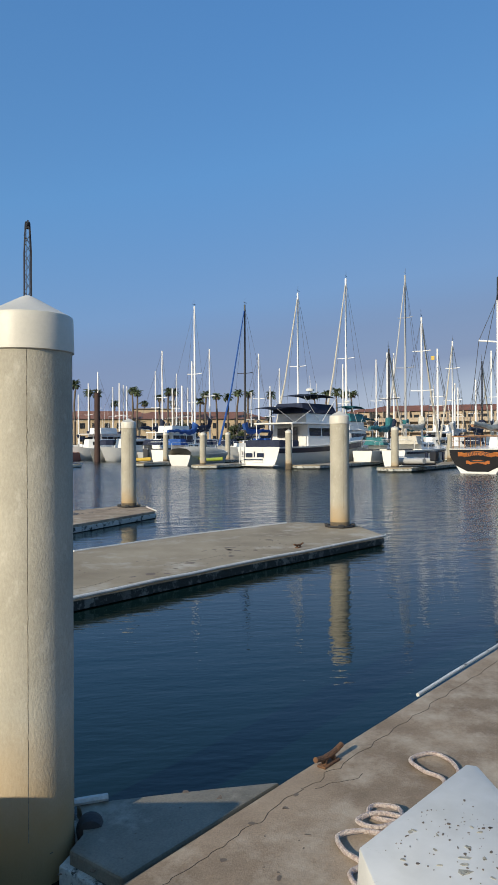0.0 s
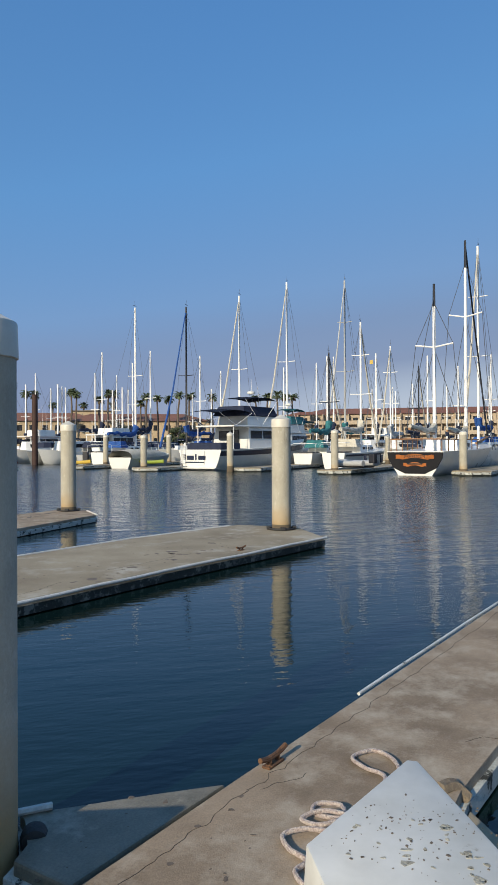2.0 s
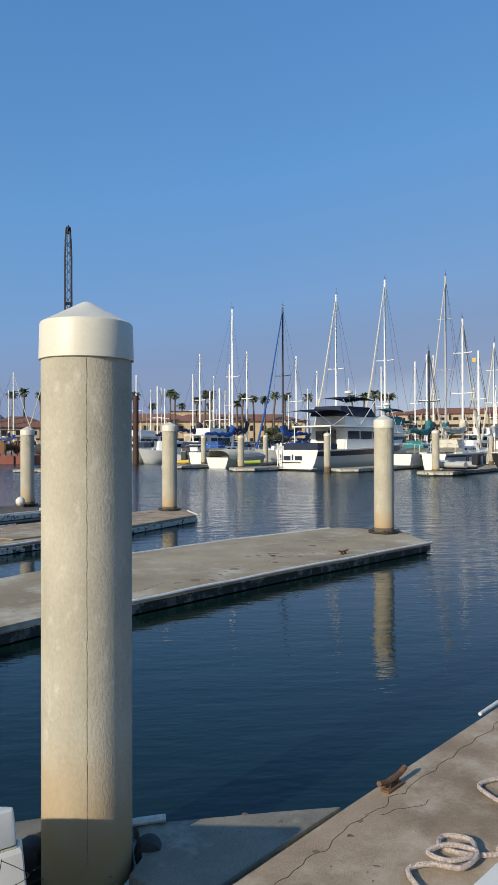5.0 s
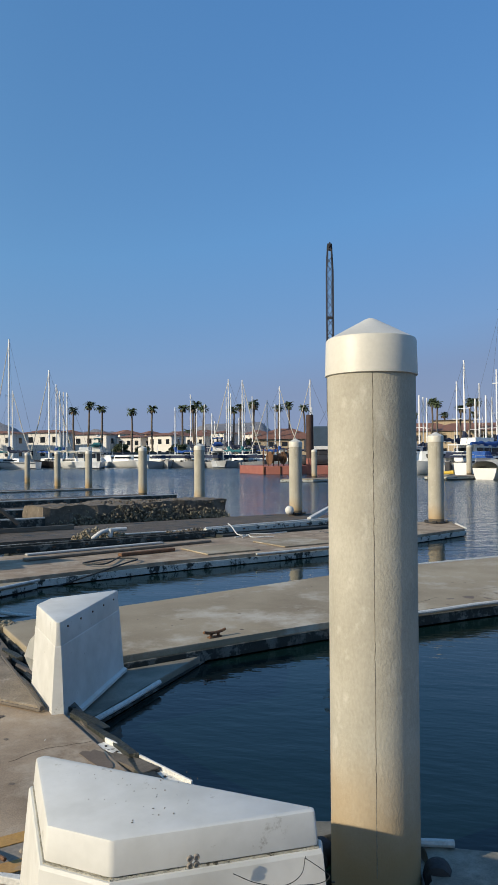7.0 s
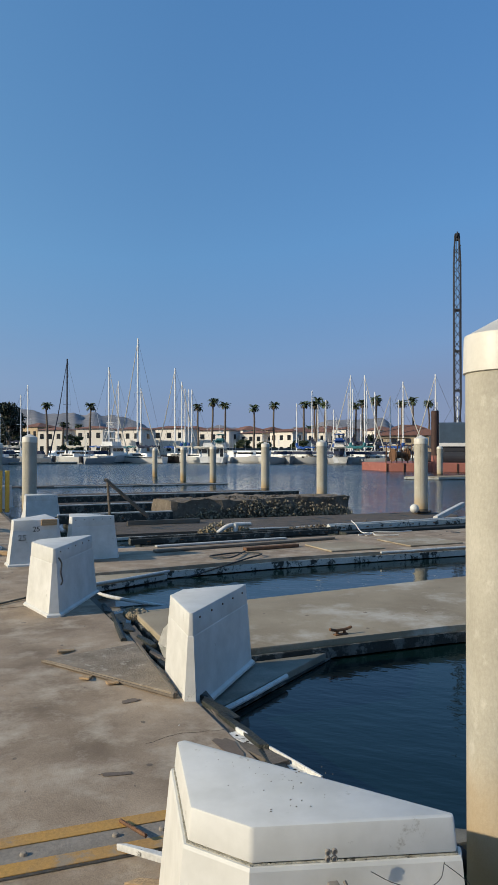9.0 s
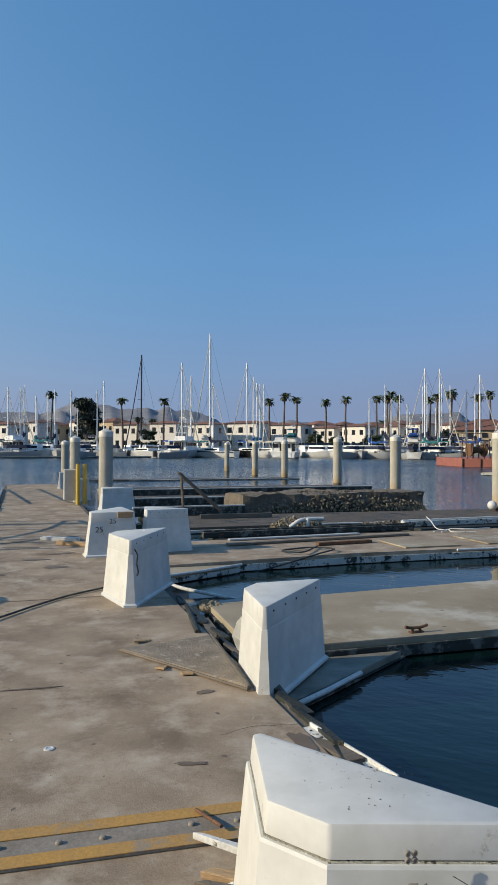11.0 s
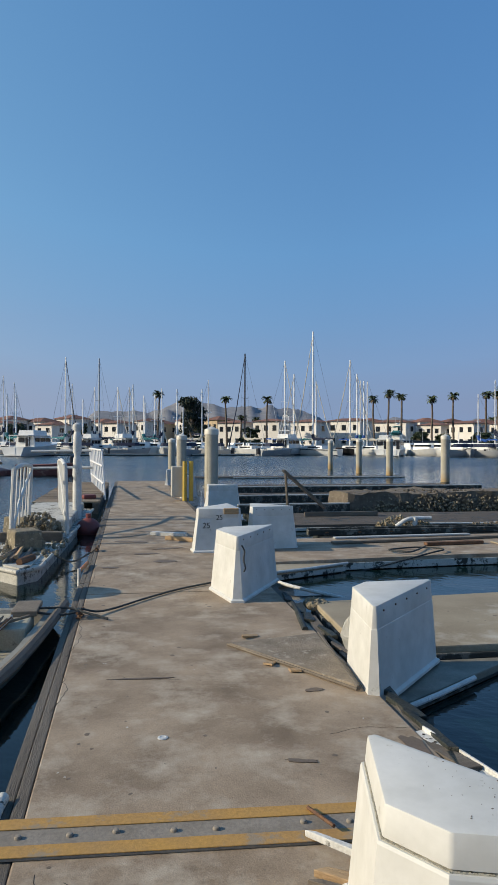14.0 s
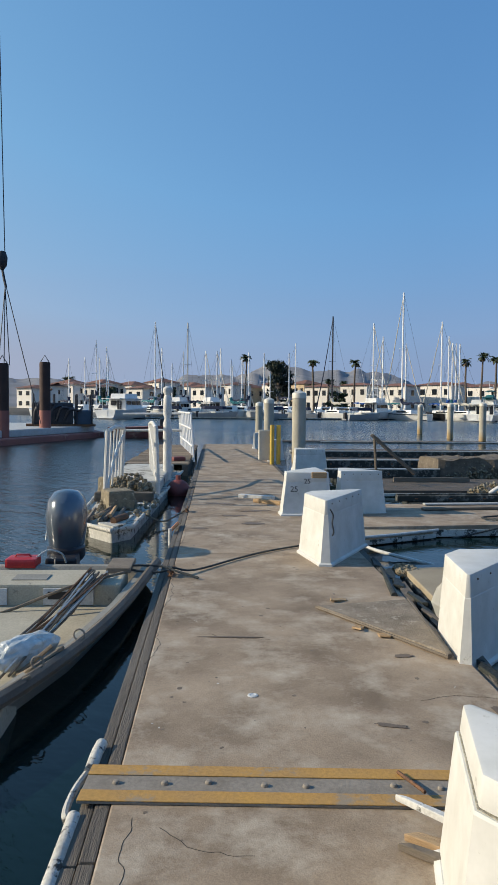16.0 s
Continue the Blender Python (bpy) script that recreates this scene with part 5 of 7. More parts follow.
redboat = empty("red_workboat", "low dark red workboat by the wooden dock", "boat", at=(-6.1, 41, WATER_Z), turn=6)
bm = bmesh.new()
hull(bm, 3.4, 1.4, 0.58, 0.3, 0.85, 0.2)
part("hull", bm, BARGE, redboat, "", True)
block("outboard", (2.9, -0.22, 0.4, 3.35, 0.22, 1.1), MASTBLK, redboat, 0.1)

# ------------------------------------------------------------ shore
bm = bmesh.new()
shore = [(-2400, 150), (-60, 150), (70, 150), (100, 150), (128, 120), (150, 60), (165, 0), (170, -300), (170, -2400), (2400, -2400), (2400, 2400), (-2400, 2400)]
bm.faces.new([bm.verts.new((x, y, 1.6)) for x, y in shore])
land = thing("ground", bm, LAND, "flat built-up shore with paving and planting", "ground", kind="structure")
bm = bmesh.new()
prev = None
for a, b in zip(shore[1:8], shore[2:9]):
    n = 14
    for k in range(n):
        q = Vector(a).lerp(Vector(b), k / n)
        o = Vector((-(Vector(b) - Vector(a)).y, (Vector(b) - Vector(a)).x)).normalized()
        j = noise.noise((q.x * 0.3, q.y * 0.3, 0))
        cur = [bm.verts.new((q.x - o.x * (3.2 + j), q.y - o.y * (3.2 + j), -0.3)), bm.verts.new((q.x - o.x * (1.5 + j), q.y - o.y * (1.5 + j), 0.8 + 0.3 * j)), bm.verts.new((q.x, q.y, 1.62))]
        if prev:
            for i in range(2):
                bm.faces.new((prev[i], cur[i], cur[i + 1], prev[i + 1]))
        prev = cur
thing("riprap_bank", bm, ROCK, "dark stone bank along the shore", "bank", kind="structure")

# hills, their pale grey-blue carrying the haze of distance as colour
bm = bmesh.new()
prev = None
for i in range(420):
    b = -40 + 100 * i / 419
    h = 70 + 34 * noise.noise((b * 0.07, 3.1, 0)) + 22 * noise.noise((b * 0.21, 7.7, 0)) + 10 * noise.noise((b * 0.7, 1.3, 0)) + 5 * noise.noise((b * 1.9, 4.3, 0))
    h += 34 * math.exp(-((b - 6.5) / 7.5) ** 2) + 30 * math.exp(-((b - 33) / 4.0) ** 2) - 25 * math.exp(-((b + 6) / 3.0) ** 2)
    h *= 1 if b < 34 else max(0.10, 1 - (b - 34) / 9)
    cur = []
    for k, (d, f) in enumerate(((1150, 0.0), (1350, 0.30), (1550, 0.62), (1750, 0.86), (1900, 1.0), (2150, 0.7))):
        w = (noise.noise((b * 0.25, k * 1.7, 5.0)) * 0.22 + noise.noise((b * 1.1 + k * 0.6, k * 0.5, 2.0)) * 0.26) * (f * (1.4 - f))
        cur.append(bm.verts.new(bearing(b, d, 1.0 + h * max(0, f + w))))
    if prev:
        for k in range(5):
            bm.faces.new((prev[k], cur[k], cur[k + 1], prev[k + 1]))
    prev = cur
thing("hills", bm, HILL, "dry hills behind the town, distance haze painted into their grey colour", "hills", kind="structure", smooth=True)


# ------------------------------------------------------------ buildings
def building(b, d, width, depth, eave, storeys, label, wall=None, roof=None, bays=8, ridge=1.6, arcs=False, balcony=False, turn=0.0):
    e = empty("building", label, "building", "shore buildings", at=tuple(bearing(b, d, 1.6)), turn=-b + turn)
    w, h = width / 2, eave - 1.6
    bm = bmesh.new()
    box(bm, -w, 0, 0, w, depth, h)
    part("wall", bm, wall or STUCCO, e)
    bm = bmesh.new()
    o = 0.5
    prism(bm, [(-w - o, -o), (w + o, -o), (w + o, depth + o), (-w - o, depth + o)], h, h + ridge, 0, [(-w + depth * 0.4, depth * 0.48), (w - depth * 0.4, depth * 0.48), (w - depth * 0.4, depth * 0.52), (-w + depth * 0.4, depth * 0.52)])
    part("roof", bm, roof or ROOF, e)
    sh = h / storeys
    bw = width / bays
    bm = bmesh.new()
    box(bm, -0.5 * min(1.2, bw * 0.42), -0.06, 0, 0.5 * min(1.2, bw * 0.42), 0.12, sh * 0.42)
    win = part("window", bm, GLASS, e)
    win.matrix_basis = pose(-w + bw / 2, 0, sh * 0.26)
    for s in range(storeys):
        for k in range(max(1, int(depth / 3.5))):
            again("window", win, e, Matrix.Translation((w, depth * (k + 0.5) / max(1, int(depth / 3.5)), sh * s + sh * 0.26)) @ pose(0, 0, 0, 0, 0, 90))
        for k in range(bays):
            if s or k:
                again("window", win, e, pose(-w + bw * (k + 0.5), 0, sh * s + sh * 0.26))
        if balcony:
            bm = bmesh.new()
            box(bm, -w, -1.3, sh * s + 0.05, w, 0.0, sh * s + 0.25)
            box(bm, -w, -1.3, sh * s + 0.25, w, -1.2, sh * s + 1.0)
            part("balcony", bm, wall or STUCCO, e)
            for k in range(0, bays + 1):
                bm = bmesh.new()
                box(bm, -w + bw * k - 0.12, -1.28, sh * s + 0.2, -w + bw * k + 0.12, 0.0, sh * (s + 1))
                part("divider", bm, wall or STUCCO, e)
    return e


TANB = mat("balcony_stucco", (0.47, 0.385, 0.285), (0.40, 0.32, 0.235), 0.4, 0.9, bump=0.1)
building(75.32, 175, 62, 14, 9.29, 3, "long three-storey tan apartment block with a brown tiled roof and balconies", TANB, ROOFB, 20, 1.7, balcony=True)
building(85.35, 180, 34, 14, 9.50, 3, "three-storey tan apartment block with a brown tiled roof", TANB, ROOFB, 11, 1.7, balcony=True)
building(66.35, 182, 16, 12, 9.01, 3, "tan apartment block end with a tiled roof", TANB, ROOFB, 5, 1.5, balcony=True)
building(52.50, 172, 34, 14, 7.68, 2, "long low red-roofed waterfront building", TAN, ROOF, 12, 2.0)
building(45.42, 176, 26, 14, 7.81, 2, "low red-roofed waterfront building", TAN, ROOF, 9, 2.2)
building(48.93, 196, 10, 10, 11.25, 3, "tan stucco building rising behind the roofs", TAN, TAN, 3, 0.4)
building(35.91, 160, 15, 14, 5.86, 2, "restaurant with a broad red hipped roof", TAN, ROOF, 5, 2.6)
building(34.09, 168, 8, 9, 5.79, 1, "small tan building with a low roof", TAN, ROOF, 3, 1.0)
for x0, x1, yt, st in ((342, 412, 765, 2), (418, 470, 770, 2), (472, 524, 767, 2), (538, 580, 768, 2), (584, 616, 763, 2), (262, 336, 762, 2), (196, 256, 764, 2), (128, 188, 763, 2), (60, 118, 766, 2)):
    b0 = 23.44 + math.degrees(math.atan((x0 - 441) / 1270))
    b1 = 23.44 + math.degrees(math.atan((x1 - 441) / 1270))
    d = 168 + (x0 % 7) * 2
    building((b0 + b1) / 2, d, radians(b1 - b0) * d * 0.94, 6, 2.0 + (805 - yt) * d / 1270, st, "white stucco waterfront house with a red tiled roof", STUCCO, ROOF, max(3, int(radians(b1 - b0) * d / 2.6)), 0.7, turn=-30 - x0 % 9)
for x0, x1, yt, st in ((20, 66, 692, 2), (70, 92, 688, 2), (94, 138, 685, 2), (140, 176, 688, 2), (214, 262, 690, 2), (330, 372, 686, 2), (384, 420, 682, 2)):
    b0 = 2.64 + math.degrees(math.atan((x0 - 441) / 1270))
    b1 = 2.64 + math.degrees(math.atan((x1 - 441) / 1270))
    d = 170 + (x0 % 5) * 3
    building((b0 + b1) / 2, d, radians(b1 - b0) * d * 0.92, 6, 2.0 + (723 - yt) * d / 1270, st, "white stucco waterfront house with a tiled roof", STUCCO, ROOF, max(2, int(radians(b1 - b0) * d / 2.6)), 0.8, turn=-46 - x0 % 7)


rh = random.Random(8)
for b in np.concatenate([np.arange(-12.0, 13.0, 2.3), np.arange(14.0, 35.0, 2.1)]):
    wall_, storeys = rh.choice((STUCCO, STUCCO, TAN)), rh.choice((1, 2, 2))
    building(float(b), 196 + rh.random() * 14, 5.5 + rh.random() * 3.5, 7, 1.6 + 3.1 * storeys + rh.random() * 1.2, storeys, "stucco town house with a tiled roof behind the waterfront", wall_, ROOF, 3, 1.2, turn=-48 - rh.random() * 20)


# ------------------------------------------------------------ palms and trees
def palm_meshes(seed):
    r = random.Random(seed)
    bm = bmesh.new()
    tube(bm, spline([(0, 0, -1), (0.05, 0.1, 4), (0.2 * r.uniform(-1, 1), 0.1, 8), (0.35 * r.uniform(-1, 1), 0, 12)], 4), 0.30, 8, 0.20)
    tip = Vector((0, 0, 12))
    cr, dry = bmesh.new(), bmesh.new()
    for k in range(46):
        a, up = r.uniform(0, 2 * math.pi), r.uniform(-0.5, 1.25)
        tgt, ln = (cr, r.uniform(1.4, 1.95)) if up > -0.2 else (dry, r.uniform(1.0, 1.4))
        d = Vector((math.cos(a), math.sin(a), 0))
        side = Vector((-d.y, d.x, 0))
        p, ang = tip.copy(), up
        pts = []
        for i in range(6):
            pts.append(p.copy())
            p += (d * math.cos(ang) + Vector((0, 0, 1)) * math.sin(ang)) * ln / 5
            ang -= 0.16 + 0.10 * i
        for i in range(5):
            wa, wb = (0.05, 0.22, 0.36, 0.38, 0.26, 0.02)[i:i + 2]
            for s in (-1, 1):
                droop = Vector((0, 0, -0.10))
                tgt.faces.new([tgt.verts.new(v) for v in (pts[i], pts[i + 1], pts[i + 1] + side * s * wb * r.uniform(0.5, 1.1) + droop, pts[i] + side * s * wa * r.uniform(0.4, 1.1) + droop)])
    return bm, cr, dry


palms = []
for s in (1, 2, 3):
    e = empty("palm_tree", "tall fan palm with a bare trunk along the shore", "palm tree", "shore palms", at=(0, 0, -50))
    t_, c_, d_ = palm_meshes(s)
    part("trunk", t_, TRUNK, e, "", True)
    part("crown", c_, FROND, e)
    part("skirt", d_, FRONDOLD, e, "dry hanging fronds")
    palms.append(e)
spots = [(42.97, 15.50), (44.04, 14.20), (44.55, 13.94), (47.30, 14.46), (47.61, 13.94), (49.51, 13.16), (50.18, 14.46), (50.76, 14.20),
         (52.82, 12.12), (53.18, 13.42), (54.08, 13.55), (54.93, 13.16), (55.61, 13.94), (56.55, 13.68), (58.45, 13.81), (61.95, 13.42),
         (62.62, 13.68), (63.56, 13.94), (64.00, 13.29), (64.89, 13.81)]
spots += [(19.41, 13.23), (20.48, 14.24), (21.47, 13.48), (23.83, 13.23), (25.46, 13.73), (27.78, 13.86), (28.72, 13.61), (29.53, 13.48),
          (31.82, 13.58), (32.50, 13.97), (33.45, 14.36), (35.48, 13.58), (36.38, 14.62), (37.45, 13.84),
          (7.78, 13.18), (10.96, 12.93), (8.91, 8.89), (2.25, 14.34), (4.34, 12.94), (28.85, 14.47), (33.62, 14.60)]
rp = random.Random(11)
for i, (b, top) in enumerate(spots):
    s = max(0.4, (top - 1.6 - 0.8) / 12)
    copy_thing(palms[i % 3], Matrix.Translation(bearing(b, 160 + (i * 7) % 9, 1.6)) @ pose(0, 0, 0, rp.uniform(-2, 2), rp.uniform(-2, 2), rp.uniform(0, 360)) @ Matrix.Diagonal((0.9, 0.9, s, 1)))
for i in range(70):
    b = rp.uniform(-14, 72)
    s = rp.uniform(0.55, 0.8)
    copy_thing(palms[i % 3], Matrix.Translation(bearing(b, rp.uniform(230, 330), 1.6)) @ pose(0, 0, 0, 0, 0, rp.uniform(0, 360)) @ Matrix.Diagonal((1.15, 1.15, s, 1)))
for e in palms:
    e.matrix_basis = Matrix.Translation(bearing(46 + 2.3 * palms.index(e), 215, 1.6))


def leafy(bm, centre, radius, n, size, r):
    for _ in range(n):
        u = Vector((r.gauss(0, 1), r.gauss(0, 1), r.gauss(0, 1))).normalized() * (r.random() ** 0.4)
        p = Vector(centre) + Vector((u.x * radius[0], u.y * radius[1], u.z * radius[2]))
        q = Euler((r.uniform(0, 3), r.uniform(0, 3), r.uniform(0, 3))).to_matrix()
        s = size * r.uniform(0.5, 1.3)
        bm.faces.new([bm.verts.new(p + q @ Vector(c) * s) for c in ((-1, 0, 0), (0, -0.5, 0.1), (1, 0, 0), (0, 0.5, -0.1))])


def tree(b, d, height, spread, label, seed, material=FOLIAGE):
    r = random.Random(seed)
    e = empty("tree", label, "tree", "shore trees", at=tuple(bearing(b, d, 1.6)))
    bm = bmesh.new()
    tube(bm, [(0, 0, -0.3), (0.1, 0, height * 0.4), (0, 0.1, height * 0.8)], 0.4, 8, 0.12)
    part("trunk", bm, TRUNK, e, "", True)
    cr = bmesh.new()
    for k in range(22):
        a, h = r.uniform(0, 6.28), r.uniform(0.16, 0.95)
        rad = spread * (0.65 + 0.4 * math.sin(h * 2.8)) * (1.05 - 0.55 * h) * r.uniform(0.3, 1.0)
        c = (rad * math.cos(a), rad * math.sin(a), height * h)
        rod("limb", [(0, 0, c[2] * 0.75), (c[0] * 0.6, c[1] * 0.6, c[2] * 0.92), c], 0.10, TRUNK, e, 5, 0.03)
        leafy(cr, c, (spread * 0.34, spread * 0.34, height * 0.09), 150, 0.34, r)
    part("crown", cr, material, e)
    return e


tree(4.96, 146, 11.42 - 1.6, 3.6, "large dark cypress with a ragged crown", 4)
for i, (b, h, s) in enumerate(((5.10, 6.0, 3.0), (9.68, 4.0, 2.6), (22.94, 3.2, 2.4), (27.44, 3.0, 2.6), (33.00, 4.0, 2.4), (51.60, 4.2, 2.8), (55.65, 4.0, 2.8), (-8.54, 4.5, 2.5), (-3.69, 4.2, 2.6), (24.75, 2.8, 2.6))):
    tree(b, 156, h, s, "round dark shrub tree by the shore road", 20 + i, BUSH)
car = empty("parked_car", "parked car on the shore road", "car", "parked cars", at=tuple(bearing(22.49, 154, 1.6)), turn=-20)
cabin(car, [(-2.1, -0.85), (2.1, -0.85), (2.1, 0.85), (-2.1, 0.85)], 0.35, 0.95, 0.06, GELCOAT, "body")
cabin(car, [(-1.5, -0.78), (0.9, -0.78), (0.9, 0.78), (-1.5, 0.78)], 0.95, 1.45, 0.25, GLASS, "cab")
for sx in (-1.3, 1.3):
    for sy in (-0.8, 0.8):
        rod("wheel", [(sx, sy - 0.1, 0.32), (sx, sy + 0.1, 0.32)], 0.32, BLACK, car, 12)
for b in np.linspace(21.81, 27.00, 8):
    copy_thing(car, Matrix.Translation(bearing(b, 153.5 + rp.random(), 1.6)) @ pose(0, 0, 0, 0, 0, -b + rp.uniform(-10, 10)))


# ------------------------------------------------------------ boats along the walkway
# open skiff, stern away from the camera
skiff = empty("skiff", "weathered grey-tan open skiff tied beside the walkway", "skiff")
outer = [(-0.60, 7.0), (-2.45, 7.0), (-2.75, 5.2), (-2.75, 3.9), (-2.4, 2.9), (-1.95, 2.55), (-1.45, 3.05), (-1.12, 3.75), (-0.88, 4.6), (-0.72, 5.6)]
inner = offset_poly(outer, -0.09)
lower = offset_poly(outer, -0.22)
bm = bmesh.new()
n = len(outer)
rings = [[bm.verts.new((x, y, z)) for x, y in pts] for pts, z in ((lower, 0.05), (outer, 0.40), (outer, 0.47), (inner, 0.47), (offset_poly(outer, -0.2), 0.315))]
for a, b in zip(rings, rings[1:]):
    for i in range(n):
        bm.faces.new((a[i], a[(i + 1) % n], b[(i + 1) % n], b[i]))
bm.faces.new(rings[0])
part("hull", bm, SKIFFHULL, skiff, "scuffed grey hull")
bm = bmesh.new()
prism(bm, offset_poly(outer, -0.19), 0.305, 0.325)
part("floor", bm, SKIFFPAINT, skiff, "dirty tan floor")
op = offset_poly(outer, 0.03)
bm = bmesh.new()
tube(bm, spline([(x, y, 0.485) for x, y in op[5:] + op[:1]], 6), 0.045, 8)
part("gunwale", bm, TIMBER, skiff, "grey wooden gunwale", True)
bm = bmesh.new()
tube(bm, spline([(x, y, 0.485) for x, y in op[1:6]], 6), 0.045, 8)
part("gunwale", bm, TIMBER, skiff, "", True)
block("stern_bench", (-2.5, 6.05, 0.20, -0.80, 6.62, 0.505), SKIFFPAINT, skiff, 0.02, "tan stern bench")
block("corner_block", (-0.98, 6.45, 0.505, -0.76, 6.9, 0.555), WOOD, skiff, 0.01)
block("bow_bench", (-2.35, 3.55, 0.20, -1.1, 4.0, 0.42), SKIFFPAINT, skiff, 0.02)
for x0, x1 in ((-1.44, -1.02), (-2.05, -1.74)):
    block("number_plate", (x0, 6.030, 0.335, x1, 6.046, 0.475), PLATE, skiff, 0.003, "pale plate with a dark bar")
block("plate_bar", (-1.40, 6.024, 0.385, -1.13, 6.030, 0.450), INK, skiff, 0.001)
block("plate_bar", (-2.0, 6.024, 0.395, -1.85, 6.030, 0.445), INK, skiff, 0.001)
block("bench_hatch", (-1.75, 6.2, 0.505, -1.45, 6.4, 0.513), SKIFFHULL, skiff, 0.003)
for x, y in ((-0.86, 4.55), (-1.0, 4.05)):
    bm = bmesh.new()
    tube(bm, [(x + 0.035 * math.cos(a), y, 0.555 + 0.035 * math.sin(a)) for a in np.linspace(0, 2 * math.pi, 13)], 0.006, 6)
    part("eye_bolt", bm, STEEL, skiff, "", True)

motor = empty("outboard_motor", "large blue-grey outboard motor with a glossy cowl", "outboard motor", at=(-1.60, 7.75, 0), turn=4)
bm = bmesh.new()
lathe(bm, [(0.10, 0.48), (0.19, 0.52), (0.215, 0.66), (0.225, 0.84), (0.20, 1.0), (0.13, 1.09), (0.03, 1.115)], 24)
for v in bm.verts:
    v.co.y = v.co.y * (1.45 + 0.25 * (v.co.z - 0.5)) + 0.05
    v.co.x *= 0.98
part("cowl", bm, ENGINE, motor, "glossy blue-grey cowl", True)
bm = bmesh.new()
lathe(bm, [(0.17, 0.36), (0.20, 0.40), (0.20, 0.50), (0.16, 0.53)], 20)
for v in bm.verts:
    v.co.y *= 1.3
part("lower_pan", bm, MASTBLK, motor, "black lower pan", True)
block("midsection", (-0.09, -0.12, -0.35, 0.09, 0.22, 0.38), MASTBLK, motor, 0.03)
block("clamp_bracket", (-0.16, -0.42, 0.1, 0.16, -0.12, 0.46), MASTBLK, motor, 0.03)
rod("stripe", [(-0.224, 0.05, 0.56), (-0.222, 0.2, 0.8)], 0.006, PLATE, motor, 4)
bm = bmesh.new()
for k in range(7):
    a = 0.0 if k % 2 else math.pi / 2
    zz = 0.42 - k * 0.055
    tube(bm, [(-0.05 + 0.02 * math.cos(t) * math.cos(a), -0.46 + 0.02 * math.cos(t) * math.sin(a), zz + 0.035 * math.sin(t)) for t in np.linspace(0, 6.28, 9)], 0.007, 5)
part("chain", bm, STEEL, motor)

tank = empty("fuel_tank", "red plastic fuel tank on the skiff's stern", "fuel tank", at=(-1.86, 7.0, -0.02))
block("body", (-0.15, -0.12, 0.47, 0.15, 0.12, 0.565), PLASTICRED, tank, 0.03)
rod("handle", [(-0.08, 0, 0.56), (-0.06, 0, 0.585), (0.06, 0, 0.585), (0.08, 0, 0.56)], 0.010, PLASTICRED, tank)
rod("hose", spline([(0.12, 0, 0.55), (0.22, 0.08, 0.61), (0.33, 0.18, 0.56), (0.36, 0.26, 0.45)], 6), 0.010, FIBRE_G, tank)

poles = empty("pole_bundle", "bundle of thin poles lying along the skiff's side", "poles")
rs = random.Random(3)
for k in range(18):
    x0, x1 = -0.92 - rs.random() * 0.2, -1.18 - rs.random() * 0.22
    rod("pole", [(x0, 6.05 + rs.random() * 0.35, 0.53 + rs.random() * 0.05), ((x0 + x1) / 2, 5.2, 0.44 + rs.random() * 0.06), (x1, 4.2 + rs.random() * 0.7, 0.36 + rs.random() * 0.08)], 0.0085, (TIMBER, FIBRE_G, WOOD, RUST)[k % 4], poles, 5)
bm = bmesh.new()
bmesh.ops.create_icosphere(bm, subdivisions=4, radius=0.14)
for v in bm.verts:
    v.co = Vector((v.co.x * 0.8, v.co.y * 1.9, v.co.z * 0.65)) * (1 + 0.22 * noise.noise(v.co * 9) + 0.12 * noise.noise(v.co * 22))
bagp = thing("plastic_wrap", bm, PLASTICBAG, "crumpled clear plastic wrap in the skiff", "plastic wrap")
bagp.matrix_basis = pose(-1.22, 4.62, 0.43, 0, 14, -28)
for k, pts in enumerate(([(-0.8, 6.3, 0.55), (-1.2, 6.0, 0.5), (-1.6, 5.9, 0.36), (-2.0, 5.7, 0.24), (-1.5, 5.4, 0.24), (-1.2, 5.7, 0.3), (-1.05, 6.0, 0.5)],
                         [(-1.0, 3.9, 0.53), (-1.25, 3.75, 0.45), (-1.5, 3.6, 0.44), (-1.75, 3.5, 0.44)], [(-0.92, 4.35, 0.54), (-1.05, 4.1, 0.5), (-1.2, 4.4, 0.36), (-1.02, 4.5, 0.5)])):
    bm = bmesh.new()
    tube(bm, spline(pts, 8), 0.013, 6)
    thing("boat_line", bm, ROPE_T, "tan mooring line strewn inside the skiff", "rope", "skiff lines", smooth=True)

# derelict white work boat
wreck = empty("derelict_boat", "derelict white flat boat heaped with debris", "boat")
pts = [(-1.08, 9.3), (-0.95, 12.8), (-0.82, 17.5), (-1.95, 17.5), (-2.15, 14.0), (-1.95, 11.0), (-1.66, 9.45), (-1.30, 9.0)]
bm = bmesh.new()
prism(bm, offset_poly(pts, -0.06), -0.2, 0.45, 0.03, pts)
part("hull", bm, WRECKPAINT, wreck, "stained, peeling white hull")
bm = bmesh.new()
prism(bm, offset_poly(pts, -0.12), 0.452, 0.475)
part("deck", bm, WRECKPAINT, wreck, "littered grey deck")
bm = bmesh.new()
tube(bm, [(x, y, 0.46) for x, y in offset_poly(pts, 0.02) + [offset_poly(pts, 0.02)[0]]], 0.028, 8)
part("rub_rail", bm, WRECKPAINT, wreck, "", True)
block("hatch_coaming", (-1.95, 11.6, 0.475, -1.0, 11.75, 0.63), WOOD, wreck, 0.02)
block("raised_deck", (-2.1, 13.0, 0.475, -1.0, 17.2, 0.66), WRECKPAINT, wreck, 0.03, "weathered raised deck")
